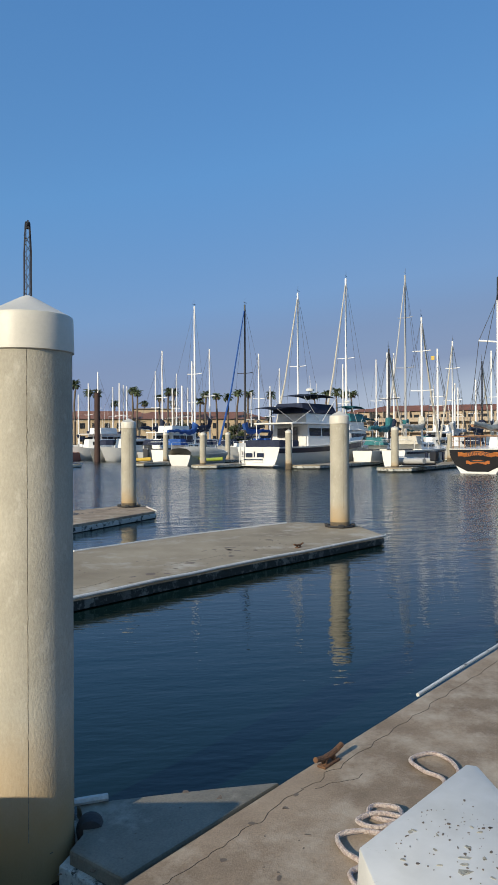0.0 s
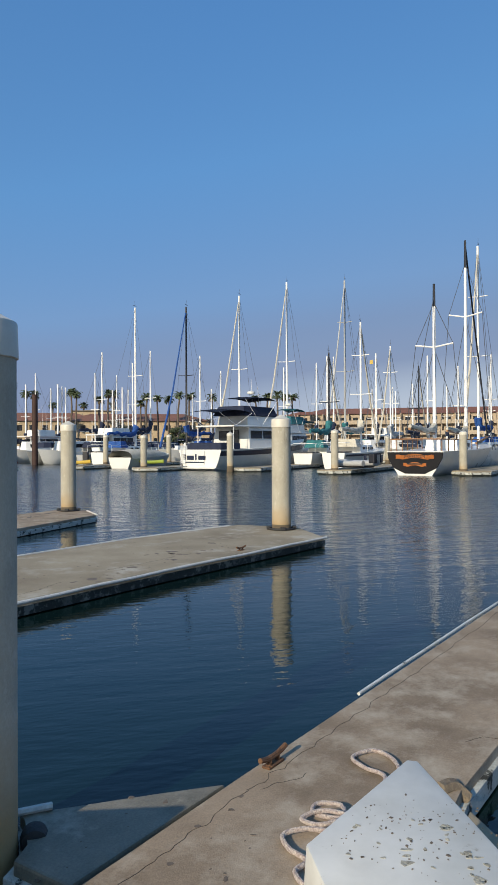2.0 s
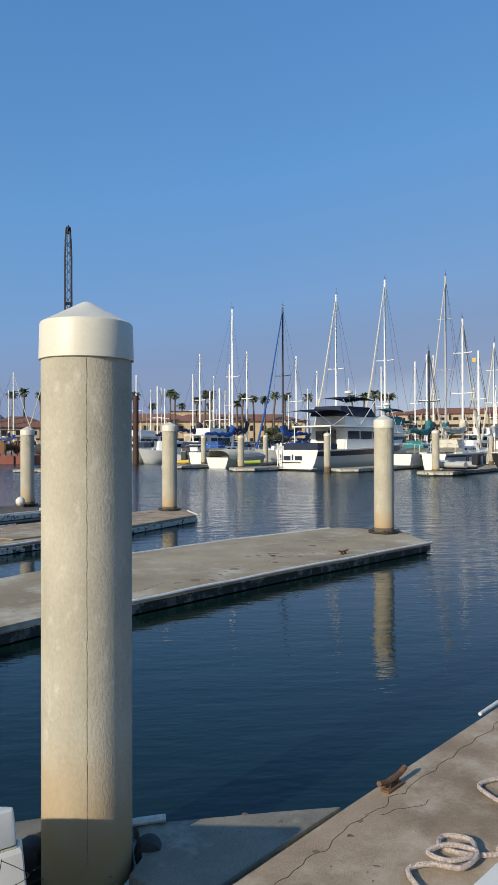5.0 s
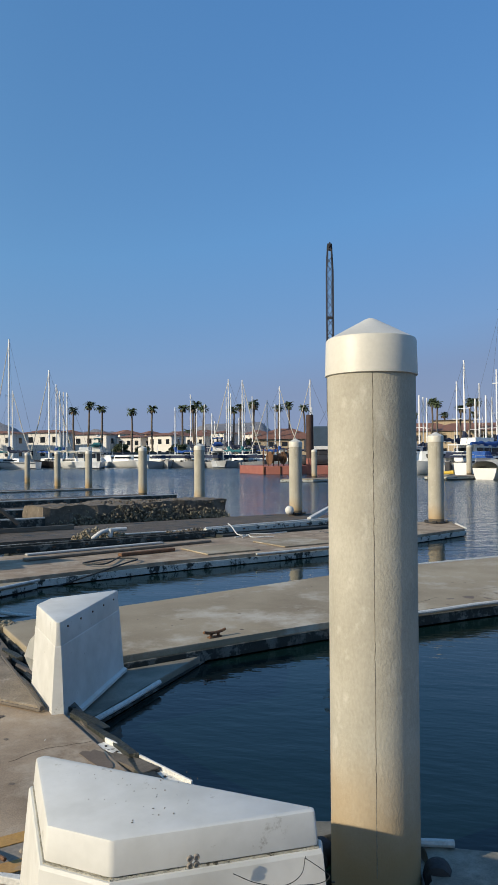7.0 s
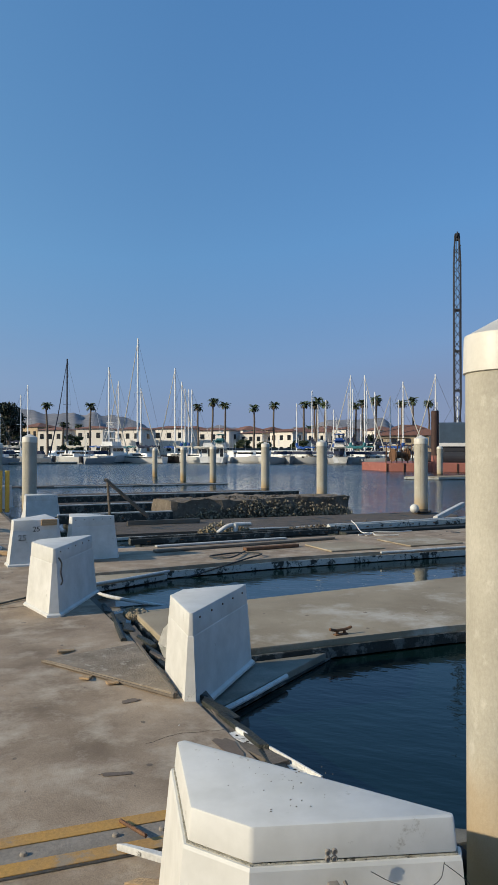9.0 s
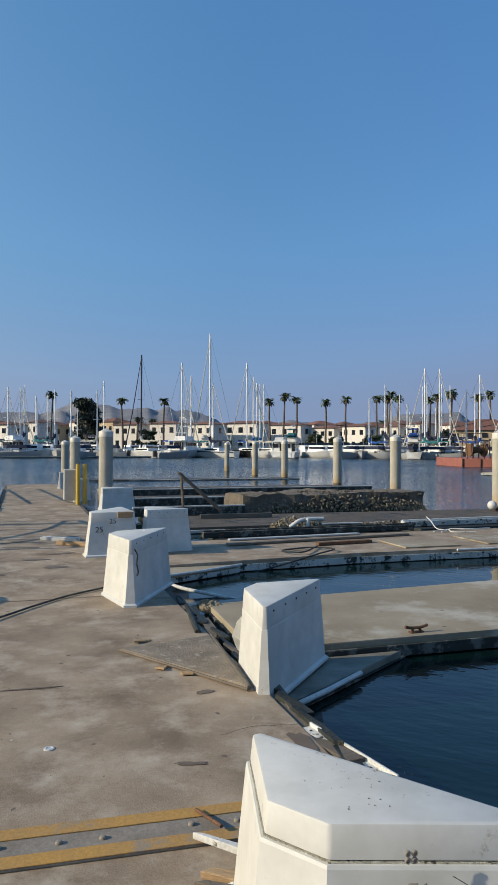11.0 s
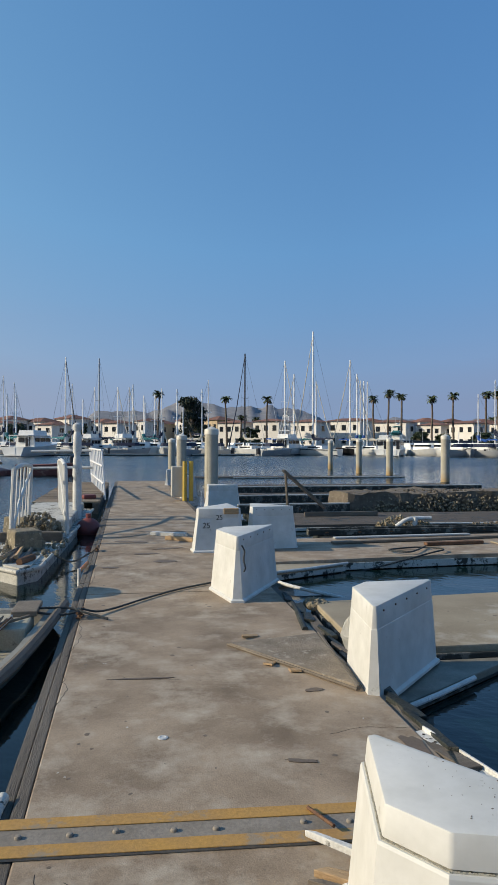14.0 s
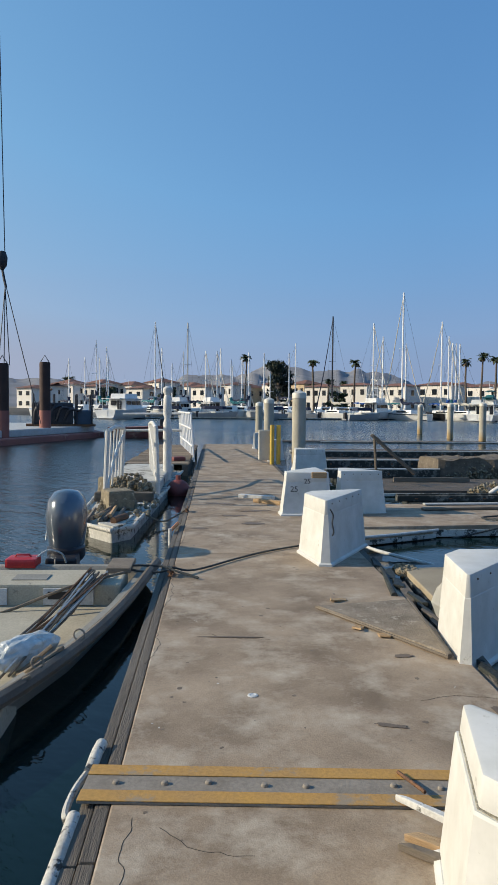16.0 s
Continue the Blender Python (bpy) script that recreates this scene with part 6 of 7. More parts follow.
for k in range(7):
    a = rs.uniform(-0.5, 0.5)
    rod("broken_board", [(-1.70 + 0.06 * k, 9.5 + rs.random() * 0.2, 0.49 + 0.03 * (k % 3)), (-1.66 + 0.06 * k + a * 0.2, 10.2 + rs.random() * 0.5, 0.51 + 0.03 * (k % 2))], 0.03, (WOOD, TIMBER, RAWWOOD)[k % 3], wreck, 5)
rod("loose_pipe", [(-1.34, 9.45, 0.51), (-1.22, 9.85, 0.51)], 0.045, RUST, wreck, 10)


def rail_panel(x0, y0, x1, y1, z0, z1, parent, bars=6, lean=0.0):
    a, b = Vector((x0, y0, z0)), Vector((x1, y1, z0))
    up = Vector((lean, 0, z1 - z0))
    for p in (a, b):
        rod("post", [p, p + up], 0.038, VINYL, parent, 8)
    rod("top_rail", spline([a + up, (a + b) / 2 + up * 1.04, b + up], 5), 0.035, VINYL, parent, 8)
    rod("mid_rail", spline([a + up * 0.12, (a + b) / 2 + up * 0.62, b + up * 0.9], 5), 0.03, VINYL, parent, 8)
    for k in range(1, bars):
        p = a.lerp(b, k / bars)
        rod("bar", [p + up * 0.1, p + up], 0.018, VINYL, parent, 6)


rail_panel(-1.78, 11.6, -1.72, 13.1, 0.47, 1.62, wreck, 5, 0.05)
rail_panel(-0.98, 12.3, -1.40, 15.8, 0.47, 1.66, wreck, 9, -0.04)
bm = bmesh.new()
lathe(bm, [(0.09, 0.47), (0.09, 1.2), (0.075, 1.28), (0.095, 1.36), (0.085, 1.7), (0.06, 1.78), (0.09, 1.86), (0.085, 2.2), (0.06, 2.27), (0.10, 2.34), (0.09, 2.42), (0.03, 2.46)], 16, -1.02, 15.2)
part("turned_post", bm, VINYL, wreck, "white turned wooden post", True)


def rubble(name, x, y, z, rx, ry, rz, count, label, material, seed):
    r = random.Random(seed)
    bm = bmesh.new()
    for _ in range(count):
        u, v = r.uniform(-1, 1), r.uniform(-1, 1)
        h = rz * max(0.0, 1 - (u * u + v * v) * 0.6) * r.random()
        s = r.uniform(0.014, 0.042)
        res = bmesh.ops.create_icosphere(bm, subdivisions=1, radius=s, matrix=pose(x + u * rx, y + v * ry, z + h, r.uniform(0, 90), r.uniform(0, 90), 0) @ Matrix.Diagonal((1, r.uniform(0.5, 1.6), r.uniform(0.4, 1), 1)))
    o = thing(name, bm, material, label, "debris", kind="stuff")
    return o


SHELLS = mat("shell_rubble", (0.30, 0.25, 0.16), (0.16, 0.13, 0.09), 14, 0.85, bump=0.6, spots=(0.50, 0.45, 0.34), spot_scale=18, spot_size=0.58)
rubble("shell_heap", -1.45, 12.35, 0.49, 0.36, 0.42, 0.40, 620, "heap of shells and crusted debris on the derelict boat", SHELLS, 1)
rubble("shell_heap", -1.48, 10.95, 0.49, 0.26, 0.34, 0.28, 380, "heap of crusted debris on the derelict boat", SHELLS, 2)
rubble("litter", -1.4, 11.0, 0.475, 0.5, 0.9, 0.05, 120, "scattered chips and litter on the boat's deck", SHELLS, 3)
crate = thing("crusted_block", box(bmesh.new(), -0.2, -0.2, 0, 0.2, 0.25, 0.3, 0.04), SHELLS, "crusted block lying on the derelict boat's deck", "block")
crate.matrix_basis = pose(-1.45, 10.75, 0.475, 0, 0, 24)
crate = copy_thing(crate, pose(-1.75, 12.6, 0.475, 0, 6, 60))

buoy = empty("mooring_buoy", "faded red ball buoy between boat and walkway", "buoy", at=(-0.73, 14.1, 0.36))
bm = bmesh.new()
bmesh.ops.create_uvsphere(bm, u_segments=24, v_segments=14, radius=0.24)
part("ball", bm, BUOYRED, buoy, "", True)
rod("eye", [(0, 0, 0.22), (0, 0, 0.32)], 0.05, BUOYRED, buoy, 8)

# wooden dock and gangway beyond
wd = empty("wooden_dock", "low wooden dock of worn brown planks", "dock", kind="structure")
pl = None
for k in range(46):
    y = 18.2 + 0.2 * k
    if pl is None:
        pl = part("plank", box(bmesh.new(), -0.8, -0.09, -0.02, 0.8, 0.09, 0.02, 0.006), PLANK, wd)
        pl.matrix_basis = pose(-1.48, y, 0.58)
    else:
        again("plank", pl, wd, pose(-1.48 + rs.uniform(-0.04, 0.04), y, 0.58 + rs.uniform(-0.006, 0.006), 0, 0, rs.uniform(-0.6, 0.6)))
for x in (-2.1, -0.85):
    part("beam", box(bmesh.new(), x, 18.1, 0.2, x + 0.15, 27.4, 0.555, 0.01), TIMBER, wd)
part("float", box(bmesh.new(), -2.2, 18.1, -0.4, -0.75, 27.4, 0.22, 0.02), FOUL, wd)
gang = empty("gangway_rail", "grey metal gangway railing at the wooden dock", "railing")
for k in range(9):
    px, py = -0.62 - 0.085 * k, 20.6 + 0.85 * k
    rod("post", [(px, py, 0.45), (px - 0.10, py + 0.1, 1.85)], 0.028, ALU, gang, 8)
for z0 in (0.9, 1.4, 1.85):
    rod("rail", [(-0.62 - 0.1 * (z0 - 0.45) / 1.4, 20.6, z0), (-1.32 - 0.1 * (z0 - 0.45) / 1.4, 27.6, z0)], 0.028, ALU, gang, 8)
for z0 in (1.15, 1.75):
    rod("cross_rail", [(-3.4, 26.5, z0), (-0.86, 26.2, z0 + 0.04)], 0.05, VINYL, gang, 8)
# plain bevelled block standing in for a small reddish pile of rope
bm = bmesh.new()
box(bm, -0.17, -0.12, 0, 0.17, 0.12, 0.11, 0.04)
red_pile = thing("rope_pile", bm, BUOYRED, "small reddish rope pile at the wooden dock's edge, as a plain block", "bundle")
red_pile.matrix_basis = pose(-0.98, 19.0, 0.60, 0, 0, 20)

# ------------------------------------------------------------ derelict fingers
mus = empty("sunken_float", "overturned float crusted with dried mussels", "float")
bm = bmesh.new()
prism(bm, [(5.4, 17.2), (10.8, 17.5), (10.9, 18.9), (8.4, 19.0), (5.4, 18.7)], -0.2, 0.80)
bmesh.ops.subdivide_edges(bm, edges=bm.edges[:], cuts=14, use_grid_fill=True)
bmesh.ops.triangulate(bm, faces=bm.faces[:])
for _ in range(2):
    bmesh.ops.subdivide_edges(bm, edges=[e for e in bm.edges if e.calc_length() > 0.2], cuts=1, use_grid_fill=False)
    bmesh.ops.triangulate(bm, faces=bm.faces[:])
for v in bm.verts:
    v.co += Vector((noise.noise(v.co * 2.3), noise.noise(v.co * 2.3 + Vector((9, 0, 0))), 0.9 * noise.noise(v.co * 1.3 + Vector((0, 9, 0))))) * 0.09 + Vector((0, 0, 1)) * (0.05 * noise.noise(v.co * 6) + 0.03 * noise.noise(v.co * 14))
part("body", bm, MUSSEL, mus, "mussel-crusted body")
rubble("mussel_crust", 8.2, 18.0, 0.74, 2.5, 0.6, 0.10, 700, "loose clumps of dried mussels", MUSSEL, 7)
rubble("mussel_crust", 8.1, 17.28, 0.32, 2.65, 0.10, 0.46, 1100, "dried mussels caked on the overturned float's side", SHELLS, 8)
rubble("weed_clump", 5.2, 12.9, 0.44, 0.5, 0.4, 0.26, 380, "clump of dried weed and dirt", SHELLS, 9)
rubble("mussel_crust", 9.6, 13.6, 0.40, 2.6, 0.25, 0.10, 600, "dirt and mussels along the dock edge", MUSSEL, 10)

# pale walers and pipes lying along the broken fingers
for (x0, y0, x1, y1, z, h, lab) in ((7.4, 12.75, 12.2, 13.05, 0.47, 0.11, "long pale painted waler lying loose on the docks"), (3.1, 12.1, 7.3, 12.25, 0.47, 0.10, "long grey waler beam on the dock"),
                                    (2.6, 16.9, 5.4, 17.0, 0.45, 0.2, "dark waler beam of the broken finger"), (3.0, 20.6, 12.0, 21.0, 0.40, 0.2, "low pale waler awash"), (2.9, 24.9, 13.2, 25.3, 0.40, 0.2, "low dark waler awash")):
    e = empty("waler_beam", lab, "beam", "loose walers")
    d = Vector((x1 - x0, y1 - y0, 0))
    L_ = d.length
    bm = bmesh.new()
    box(bm, 0, -0.07, 0, L_, 0.07, h, 0.012)
    part("beam", bm, FLOAT if 12.5 < y0 < 13 else FLOAT_D, e)
    for k in range(int(L_ / 0.6)):
        bm = bmesh.new()
        box(bm, 0.3 + 0.6 * k, -0.08, h * 0.4, 0.36 + 0.6 * k, -0.068, h * 0.6, 0.004)
        part("bolt", bm, RUST, e)
    bm = bmesh.new()
    tube(bm, [(0, 0, h + 0.012), (L_ / 2, 0.01, h + 0.016), (L_, 0, h + 0.012)], 0.018, 8)
    part("edge_strip", bm, VINYL if y0 > 12.5 else FLOAT_D, e, "", True)
    e.matrix_basis = pose(x0, y0, z - h * 0.5 + 0.02, 0, 0, math.degrees(math.atan2(d.y, d.x)))
    for zz in (0,):
        box_ = bmesh.new()
        box(box_, 0.2, -0.35, -0.75, L_ - 0.2, 0.35, -0.01, 0.02)
        part("float", box_, FOUL, e, "dark float below")

ramp = empty("white_plank", "long white plank leaning against the pile's dock", "plank")
part("plank", box(bmesh.new(), 0, -0.05, 0, 2.9, 0.05, 0.11, 0.01), VINYL, ramp)
ramp.matrix_basis = pose(10.6, 13.4, 0.46, 0, -3, 38)
ball = thing("white_float_ball", bmesh.new(), VINYL, "white float ball beside the pile", "buoy")
bm = bmesh.new()
bmesh.ops.create_uvsphere(bm, u_segments=16, v_segments=10, radius=0.12)
bm.to_mesh(ball.data)
bm.free()
ball.matrix_basis = pose(11.45, 15.35, 0.58)

# leaning boards
lean = empty("leaning_boards", "two long weathered boards leaning on a stake", "boards")
rod("stake", [(3.55, 15.6, 0.4), (3.48, 15.6, 1.42)], 0.03, WOOD, lean, 6)
for k, dy in enumerate((0.0, 0.16)):
    part("board", box(bmesh.new(), -0.03, -0.02, 0, 0.03, 0.02, 1.30, 0.006), WOOD, lean).matrix_basis = Matrix.Translation((3.42, 15.5 + dy, 1.45)) @ pose(0, 0, 0, 0, 131, 4)
part("sill", box(bmesh.new(), 3.9, 15.5, 0.42, 5.6, 15.58, 0.52, 0.01), WOOD, lean)

# boards and pipes on the second finger
for x0, y0, x1, y1, z, m_, lab, hh in ((3.2, 10.9, 6.7, 11.35, 0.455, WOOD, "long weathered timber lying on the finger dock", 0.04), (3.4, 11.5, 5.9, 11.7, 0.455, FIBRE_G, "grey plastic channel lying on the finger dock", 0.03),
                                       (4.6, 10.55, 5.6, 10.65, 0.455, RUST, "rusted angle iron on the dock", 0.05)):
    d = Vector((x1 - x0, y1 - y0, 0))
    bm = bmesh.new()
    box(bm, 0, -0.06, 0, d.length, 0.06, hh, 0.012)
    o = thing("loose_timber", bm, m_, lab, "timber", "loose timbers")
    o.matrix_basis = pose(x0, y0, z, 0, 0, math.degrees(math.atan2(d.y, d.x)))
for cx, cy, w_, l_ in ((6.3, 10.3, 1.0, 0.9), (7.9, 10.4, 1.1, 1.0)):
    bm = bmesh.new()
    box(bm, cx - w_ / 2, cy - l_ / 2, 0.454, cx + w_ / 2, cy + l_ / 2, 0.475, 0.005)
    thing("access_hatch", bm, DECK_B, "flat grey access panel lying on the finger dock", "panel")
white_box = empty("white_fitting", "white plastic fitting lying on the broken dock", "fitting", at=(5.15, 12.55, 0.50))
rod("pipe", spline([(-0.25, 0, 0.02), (-0.05, 0, 0.14), (0.2, 0.05, 0.16), (0.45, 0.05, 0.16)], 5), 0.04, VINYL, white_box, 10)
rod("elbow", [(0.1, 0, 0.0), (0.12, 0, 0.18)], 0.045, VINYL, white_box, 10)
for seed, pts in enumerate(([(7.5, 11.5, 0.47), (7.75, 11.7, 0.48), (7.72, 12.0, 0.47), (7.9, 12.5, 0.56), (7.95, 12.75, 0.62)], [(7.4, 11.6, 0.47), (7.8, 11.75, 0.48), (7.7, 11.45, 0.47), (8.1, 11.3, 0.47)], [(7.9, 11.85, 0.48), (8.3, 11.7, 0.48), (8.8, 11.85, 0.47)])):
    bm = bmesh.new()
    tube(bm, spline(pts, 8), 0.011, 8)
    thing("white_line", bm, VINYL, "frayed white line tied over the finger dock", "rope", "white lines", smooth=True)
bm = bmesh.new()
tube(bm, spline([(2.6, 9.3, 0.2), (3.3, 9.45, 0.30), (4.2, 9.6, 0.47), (4.6, 9.9, 0.49), (4.3, 10.2, 0.48), (3.8, 10.0, 0.48), (4.0, 9.7, 0.49), (4.5, 10.3, 0.48)], 8), 0.012, 8)
thing("dark_hose", bm, ROPE_D, "dark hose tangled over the finger dock's edge", "hose", smooth=True)

# ------------------------------------------------------------ things on the walkway
tri = empty("loose_plate", "loose triangular deck plate with a splintered wooden lip", "plate")
bm = bmesh.new()
prism(bm, [(0.80, 5.48), (1.47, 4.38), (1.55, 5.66)], 0.454, 0.478, 0.004)
part("plate", bm, ROUGHPLATE, tri, "grey fibre-cement plate")
rod("lip", [(0.79, 5.50, 0.462), (1.1, 4.96, 0.466), (1.46, 4.34, 0.464)], 0.010, WOOD, tri, 6)
rod("lip", [(1.47, 4.34, 0.475), (1.57, 5.68, 0.47)], 0.016, TIMBER, tri, 6)
for i, (x, y, a, s) in enumerate(((1.0, 5.72, 30, 0.10), (1.02, 4.98, 70, 0.07), (1.16, 4.80, 100, 0.06))):
    bm = bmesh.new()
    prism(bm, [(-s, -0.03), (s * 0.6, -0.045), (s, 0.02), (-s * 0.5, 0.04)], 0, 0.014, 0.003)
    o = thing("wood_chip", bm, RAWWOOD, "splintered chip of pale wood on the deck", "wood chip", "wood chips")
    o.matrix_basis = pose(x, y, 0.452, 0, 8, a)
for i, (x0, y0, x1, y1, w_, m_) in enumerate(((0.70, 2.50, 0.98, 2.28, 0.045, RAWWOOD), (0.72, 2.72, 0.92, 2.48, 0.02, VINYL), (0.66, 2.44, 0.95, 2.20, 0.03, WOOD))):
    bm = bmesh.new()
    d = Vector((x1 - x0, y1 - y0, 0))
    prism(bm, [(0, -w_ * 0.4), (d.length, -w_), (d.length, w_), (0.04, w_ * 0.5)], 0, 0.028, 0.004)
    o = thing("broken_board", bm, m_, "broken splintered board by the dock box", "board", "broken boards")
    o.matrix_basis = pose(x0, y0, 0.472 if y0 > 2.6 else 0.452, 0, -2, math.degrees(math.atan2(d.y, d.x)))
bm = bmesh.new()
tube(bm, [(0.78, 2.93, 0.475), (0.84, 2.74, 0.49)], 0.008, 6)
thing("iron_rod", bm, RUST, "short dark iron rod on the hinge plate", "rod")
for x0, y0, x1, y1, m_, lab in ((0.42, 12.45, 1.0, 12.15, VINYL, "grey board lying across the walkway"), (0.66, 11.85, 1.08, 11.5, RAWWOOD, "pale wooden board lying across the walkway")):
    d = Vector((x1 - x0, y1 - y0, 0))
    bm = bmesh.new()
    box(bm, 0, -0.06, 0, d.length, 0.06, 0.06, 0.006)
    o = thing("deck_board", bm, m_, lab, "board")
    o.matrix_basis = pose(x0, y0, 0.452, 0, 0, math.degrees(math.atan2(d.y, d.x)))
# round survey mark and stains
bm = bmesh.new()
lathe(bm, [(0.028, 0), (0.028, 0.006), (0.018, 0.008), (0.016, 0.005), (0.002, 0.005)], 16)
o = thing("deck_mark", bm, PLATE, "small round metal mark set in the deck", "marker", smooth=True)
o.matrix_basis = pose(0.21, 3.81, 0.448)
STAIN = mat("dark_damp_stain", (0.14, 0.105, 0.075), (0.17, 0.13, 0.095), 8, 0.7, bump=0.1)


def blot(x, y, rx, ry, seed, z=0.4535, turn=0.0, material=STAIN):
    """An irregular stain lying on the deck."""
    bm = bmesh.new()
    ring = []
    for k in range(26):
        a = 2 * math.pi * k / 26
        r = 1 + 0.5 * noise.noise((math.cos(a) * 1.6, math.sin(a) * 1.6, seed * 3.7)) + 0.25 * noise.noise((math.cos(a) * 5, math.sin(a) * 5, seed))
        ring.append(bm.verts.new((rx * r * math.cos(a), ry * r * math.sin(a), 0)))
    f = bm.faces.new(ring)
    r = bmesh.ops.extrude_face_region(bm, geom=[f])
    bmesh.ops.translate(bm, verts=[v for v in r["geom"] if isinstance(v, bmesh.types.BMVert)], vec=(0, 0, 0.002))
    ob = thing("deck_stain", bm, material, "dark dried stain on the concrete deck", "stain", "deck stains", kind="structure")
    ob.matrix_basis = pose(x, y, z - 0.001, 0, 0, turn)
    return ob


for i, (x, y, rx, ry, tn) in enumerate(((1.19, 4.41, 0.06, 0.035, 0), (0.88, 3.42, 0.075, 0.022, -15), (1.5, 3.5, 0.05, 0.16, 5), (0.12, 4.80, 0.20, 0.010, -3), (0.5, 9.6, 0.16, 0.08, 10), (0.25, 10.3, 0.2, 0.06, 0), (0.65, 10.8, 0.22, 0.07, 20),
                                         (0.1, 11.6, 0.25, 0.08, -10), (-0.2, 9.2, 0.1, 0.06, 0), (0.78, 2.47, 0.03, 0.015, 0))):
    blot(x, y, rx, ry, i + 1, turn=tn)
CRACK = mat("crack_shadow", (0.03, 0.025, 0.02), (0.05, 0.04, 0.03), 20, 0.9, bump=0.3)


def crack(pts, seed, r=0.0019, z=0.4495):
    bm = bmesh.new()
    path = []
    for q in spline([(x, y, 0) for x, y in pts], 9):
        path.append((q.x + 0.030 * noise.noise((q.x * 13, q.y * 13, seed)), q.y + 0.030 * noise.noise((q.x * 13, q.y * 13, seed + 9)), z))
    tube(bm, path, r, 5)
    return thing("deck_crack", bm, CRACK, "thin dark crack in the concrete deck", "crack", "deck cracks", kind="structure")


for i, pts in enumerate(([(-0.30, 2.66), (-0.32, 2.45), (-0.29, 2.25), (-0.34, 1.9)], [(-0.20, 2.60), (-0.05, 2.45), (0.15, 2.42)], [(-0.42, 4.3), (-0.36, 4.6), (-0.41, 5.0)], [(-0.42, 5.4), (-0.36, 5.9), (-0.40, 6.6)], [(-0.02, 4.86), (0.15, 4.78), (0.38, 4.76)],
                         [(1.10, 3.72), (1.30, 3.78), (1.56, 3.74)], [(1.9, 1.34), (2.27, 1.30), (2.50, 1.28), (2.74, 1.27), (2.91, 1.25)], [(2.91, 1.25), (3.28, 1.21), (3.82, 1.16), (4.59, 1.08), (5.6, 0.98), (7.0, 0.86)], [(2.95, 1.22), (3.1, 1.12), (3.2, 1.10)], [(3.9, 0.52), (4.0, 0.42), (4.1, 0.25)],
                         [(-0.42, 7.9), (-0.36, 8.6), (-0.40, 9.4)], [(5.0, 5.45), (5.6, 5.35), (6.2, 5.45)], [(7.0, 5.5), (7.6, 5.4), (8.3, 5.35)])):
    crack(pts, i)

# bumper and old line at the hinge
bump_ = empty("vinyl_bumper", "worn white vinyl bumper on the walkway's edge", "bumper")
rod("bumper", spline([(-0.545, 1.7, 0.41), (-0.545, 2.1, 0.415), (-0.540, 2.4, 0.42), (-0.535, 2.72, 0.425)], 6), 0.028, BUMPER, bump_, 10)
rod("bumper", spline([(-0.530, 3.06, 0.435), (-0.525, 3.18, 0.445), (-0.515, 3.27, 0.45)], 5), 0.028, BUMPER, bump_, 10)
rod("strap", spline([(-0.545, 2.70, 0.40), (-0.585, 2.80, 0.39), (-0.580, 2.95, 0.40), (-0.535, 3.10, 0.425)], 6), 0.016, BUMPER, bump_, 8)


# cleats
def cleat(x, y, z, turn, label):
    e = empty("cleat", label, "cleat", "dock cleats", at=(x, y, z), turn=turn)
    e.scale = (0.66, 0.66, 0.66)
    bm = bmesh.new()
    tube(bm, spline([(-0.17, 0, 0.085), (-0.08, 0, 0.065), (0, 0, 0.062), (0.08, 0, 0.065), (0.17, 0, 0.085)], 4), 0.020, 8)
    part("horn", bm, RUST, e, "", True)
    for sx in (-0.05, 0.05):
        rod("leg", [(sx * 1.3, 0, 0), (sx, 0, 0.06)], 0.02, RUST, e, 8)
    block("foot", (-0.10, -0.035, 0, 0.10, 0.035, 0.018), RUST, e, 0.006)
    return e


rubble("broken_concrete", 1.90, 6.95, 0.40, 0.10, 0.16, 0.06, 160, "crumbled concrete at the finger dock's broken corner", SHELLS, 21)
cleat(3.20, 1.27, 0.45, -6, "rusty iron cleat at the finger dock's edge")
cleat(3.28, 5.33, 0.45, 4, "rusty iron cleat on the wide finger dock")
cleat(-0.40, 6.62, 0.45, 80, "dark cleat wound with blue and black line")
cleat(9.2, 4.82, 0.45, -5, "rusty iron cleat near the finger dock's tip")
cleat(-0.42, 10.7, 0.45, 85, "rusty cleat on the walkway's edge")
hanger = empty("fender_bracket", "orange bracket with a short white pipe on the walkway's edge", "bracket", at=(-0.54, 8.9, 0))
rod("pipe", [(-0.02, 0, 0.24), (-0.02, 0, 0.50)], 0.022, VINYL, hanger, 8)
rod("bracket", [(-0.02, 0, 0.47), (0.02, 0.25, 0.48), (0.05, 0.55, 0.48)], 0.022, ORANGE, hanger, 8, None, "orange painted bracket")

# lines
def line(pts, r, material, label, name="rope"):
    bm = bmesh.new()
    tube(bm, spline(pts, 9), r, 7)
    return thing(name, bm, material, label, "rope", "dock lines", smooth=True)


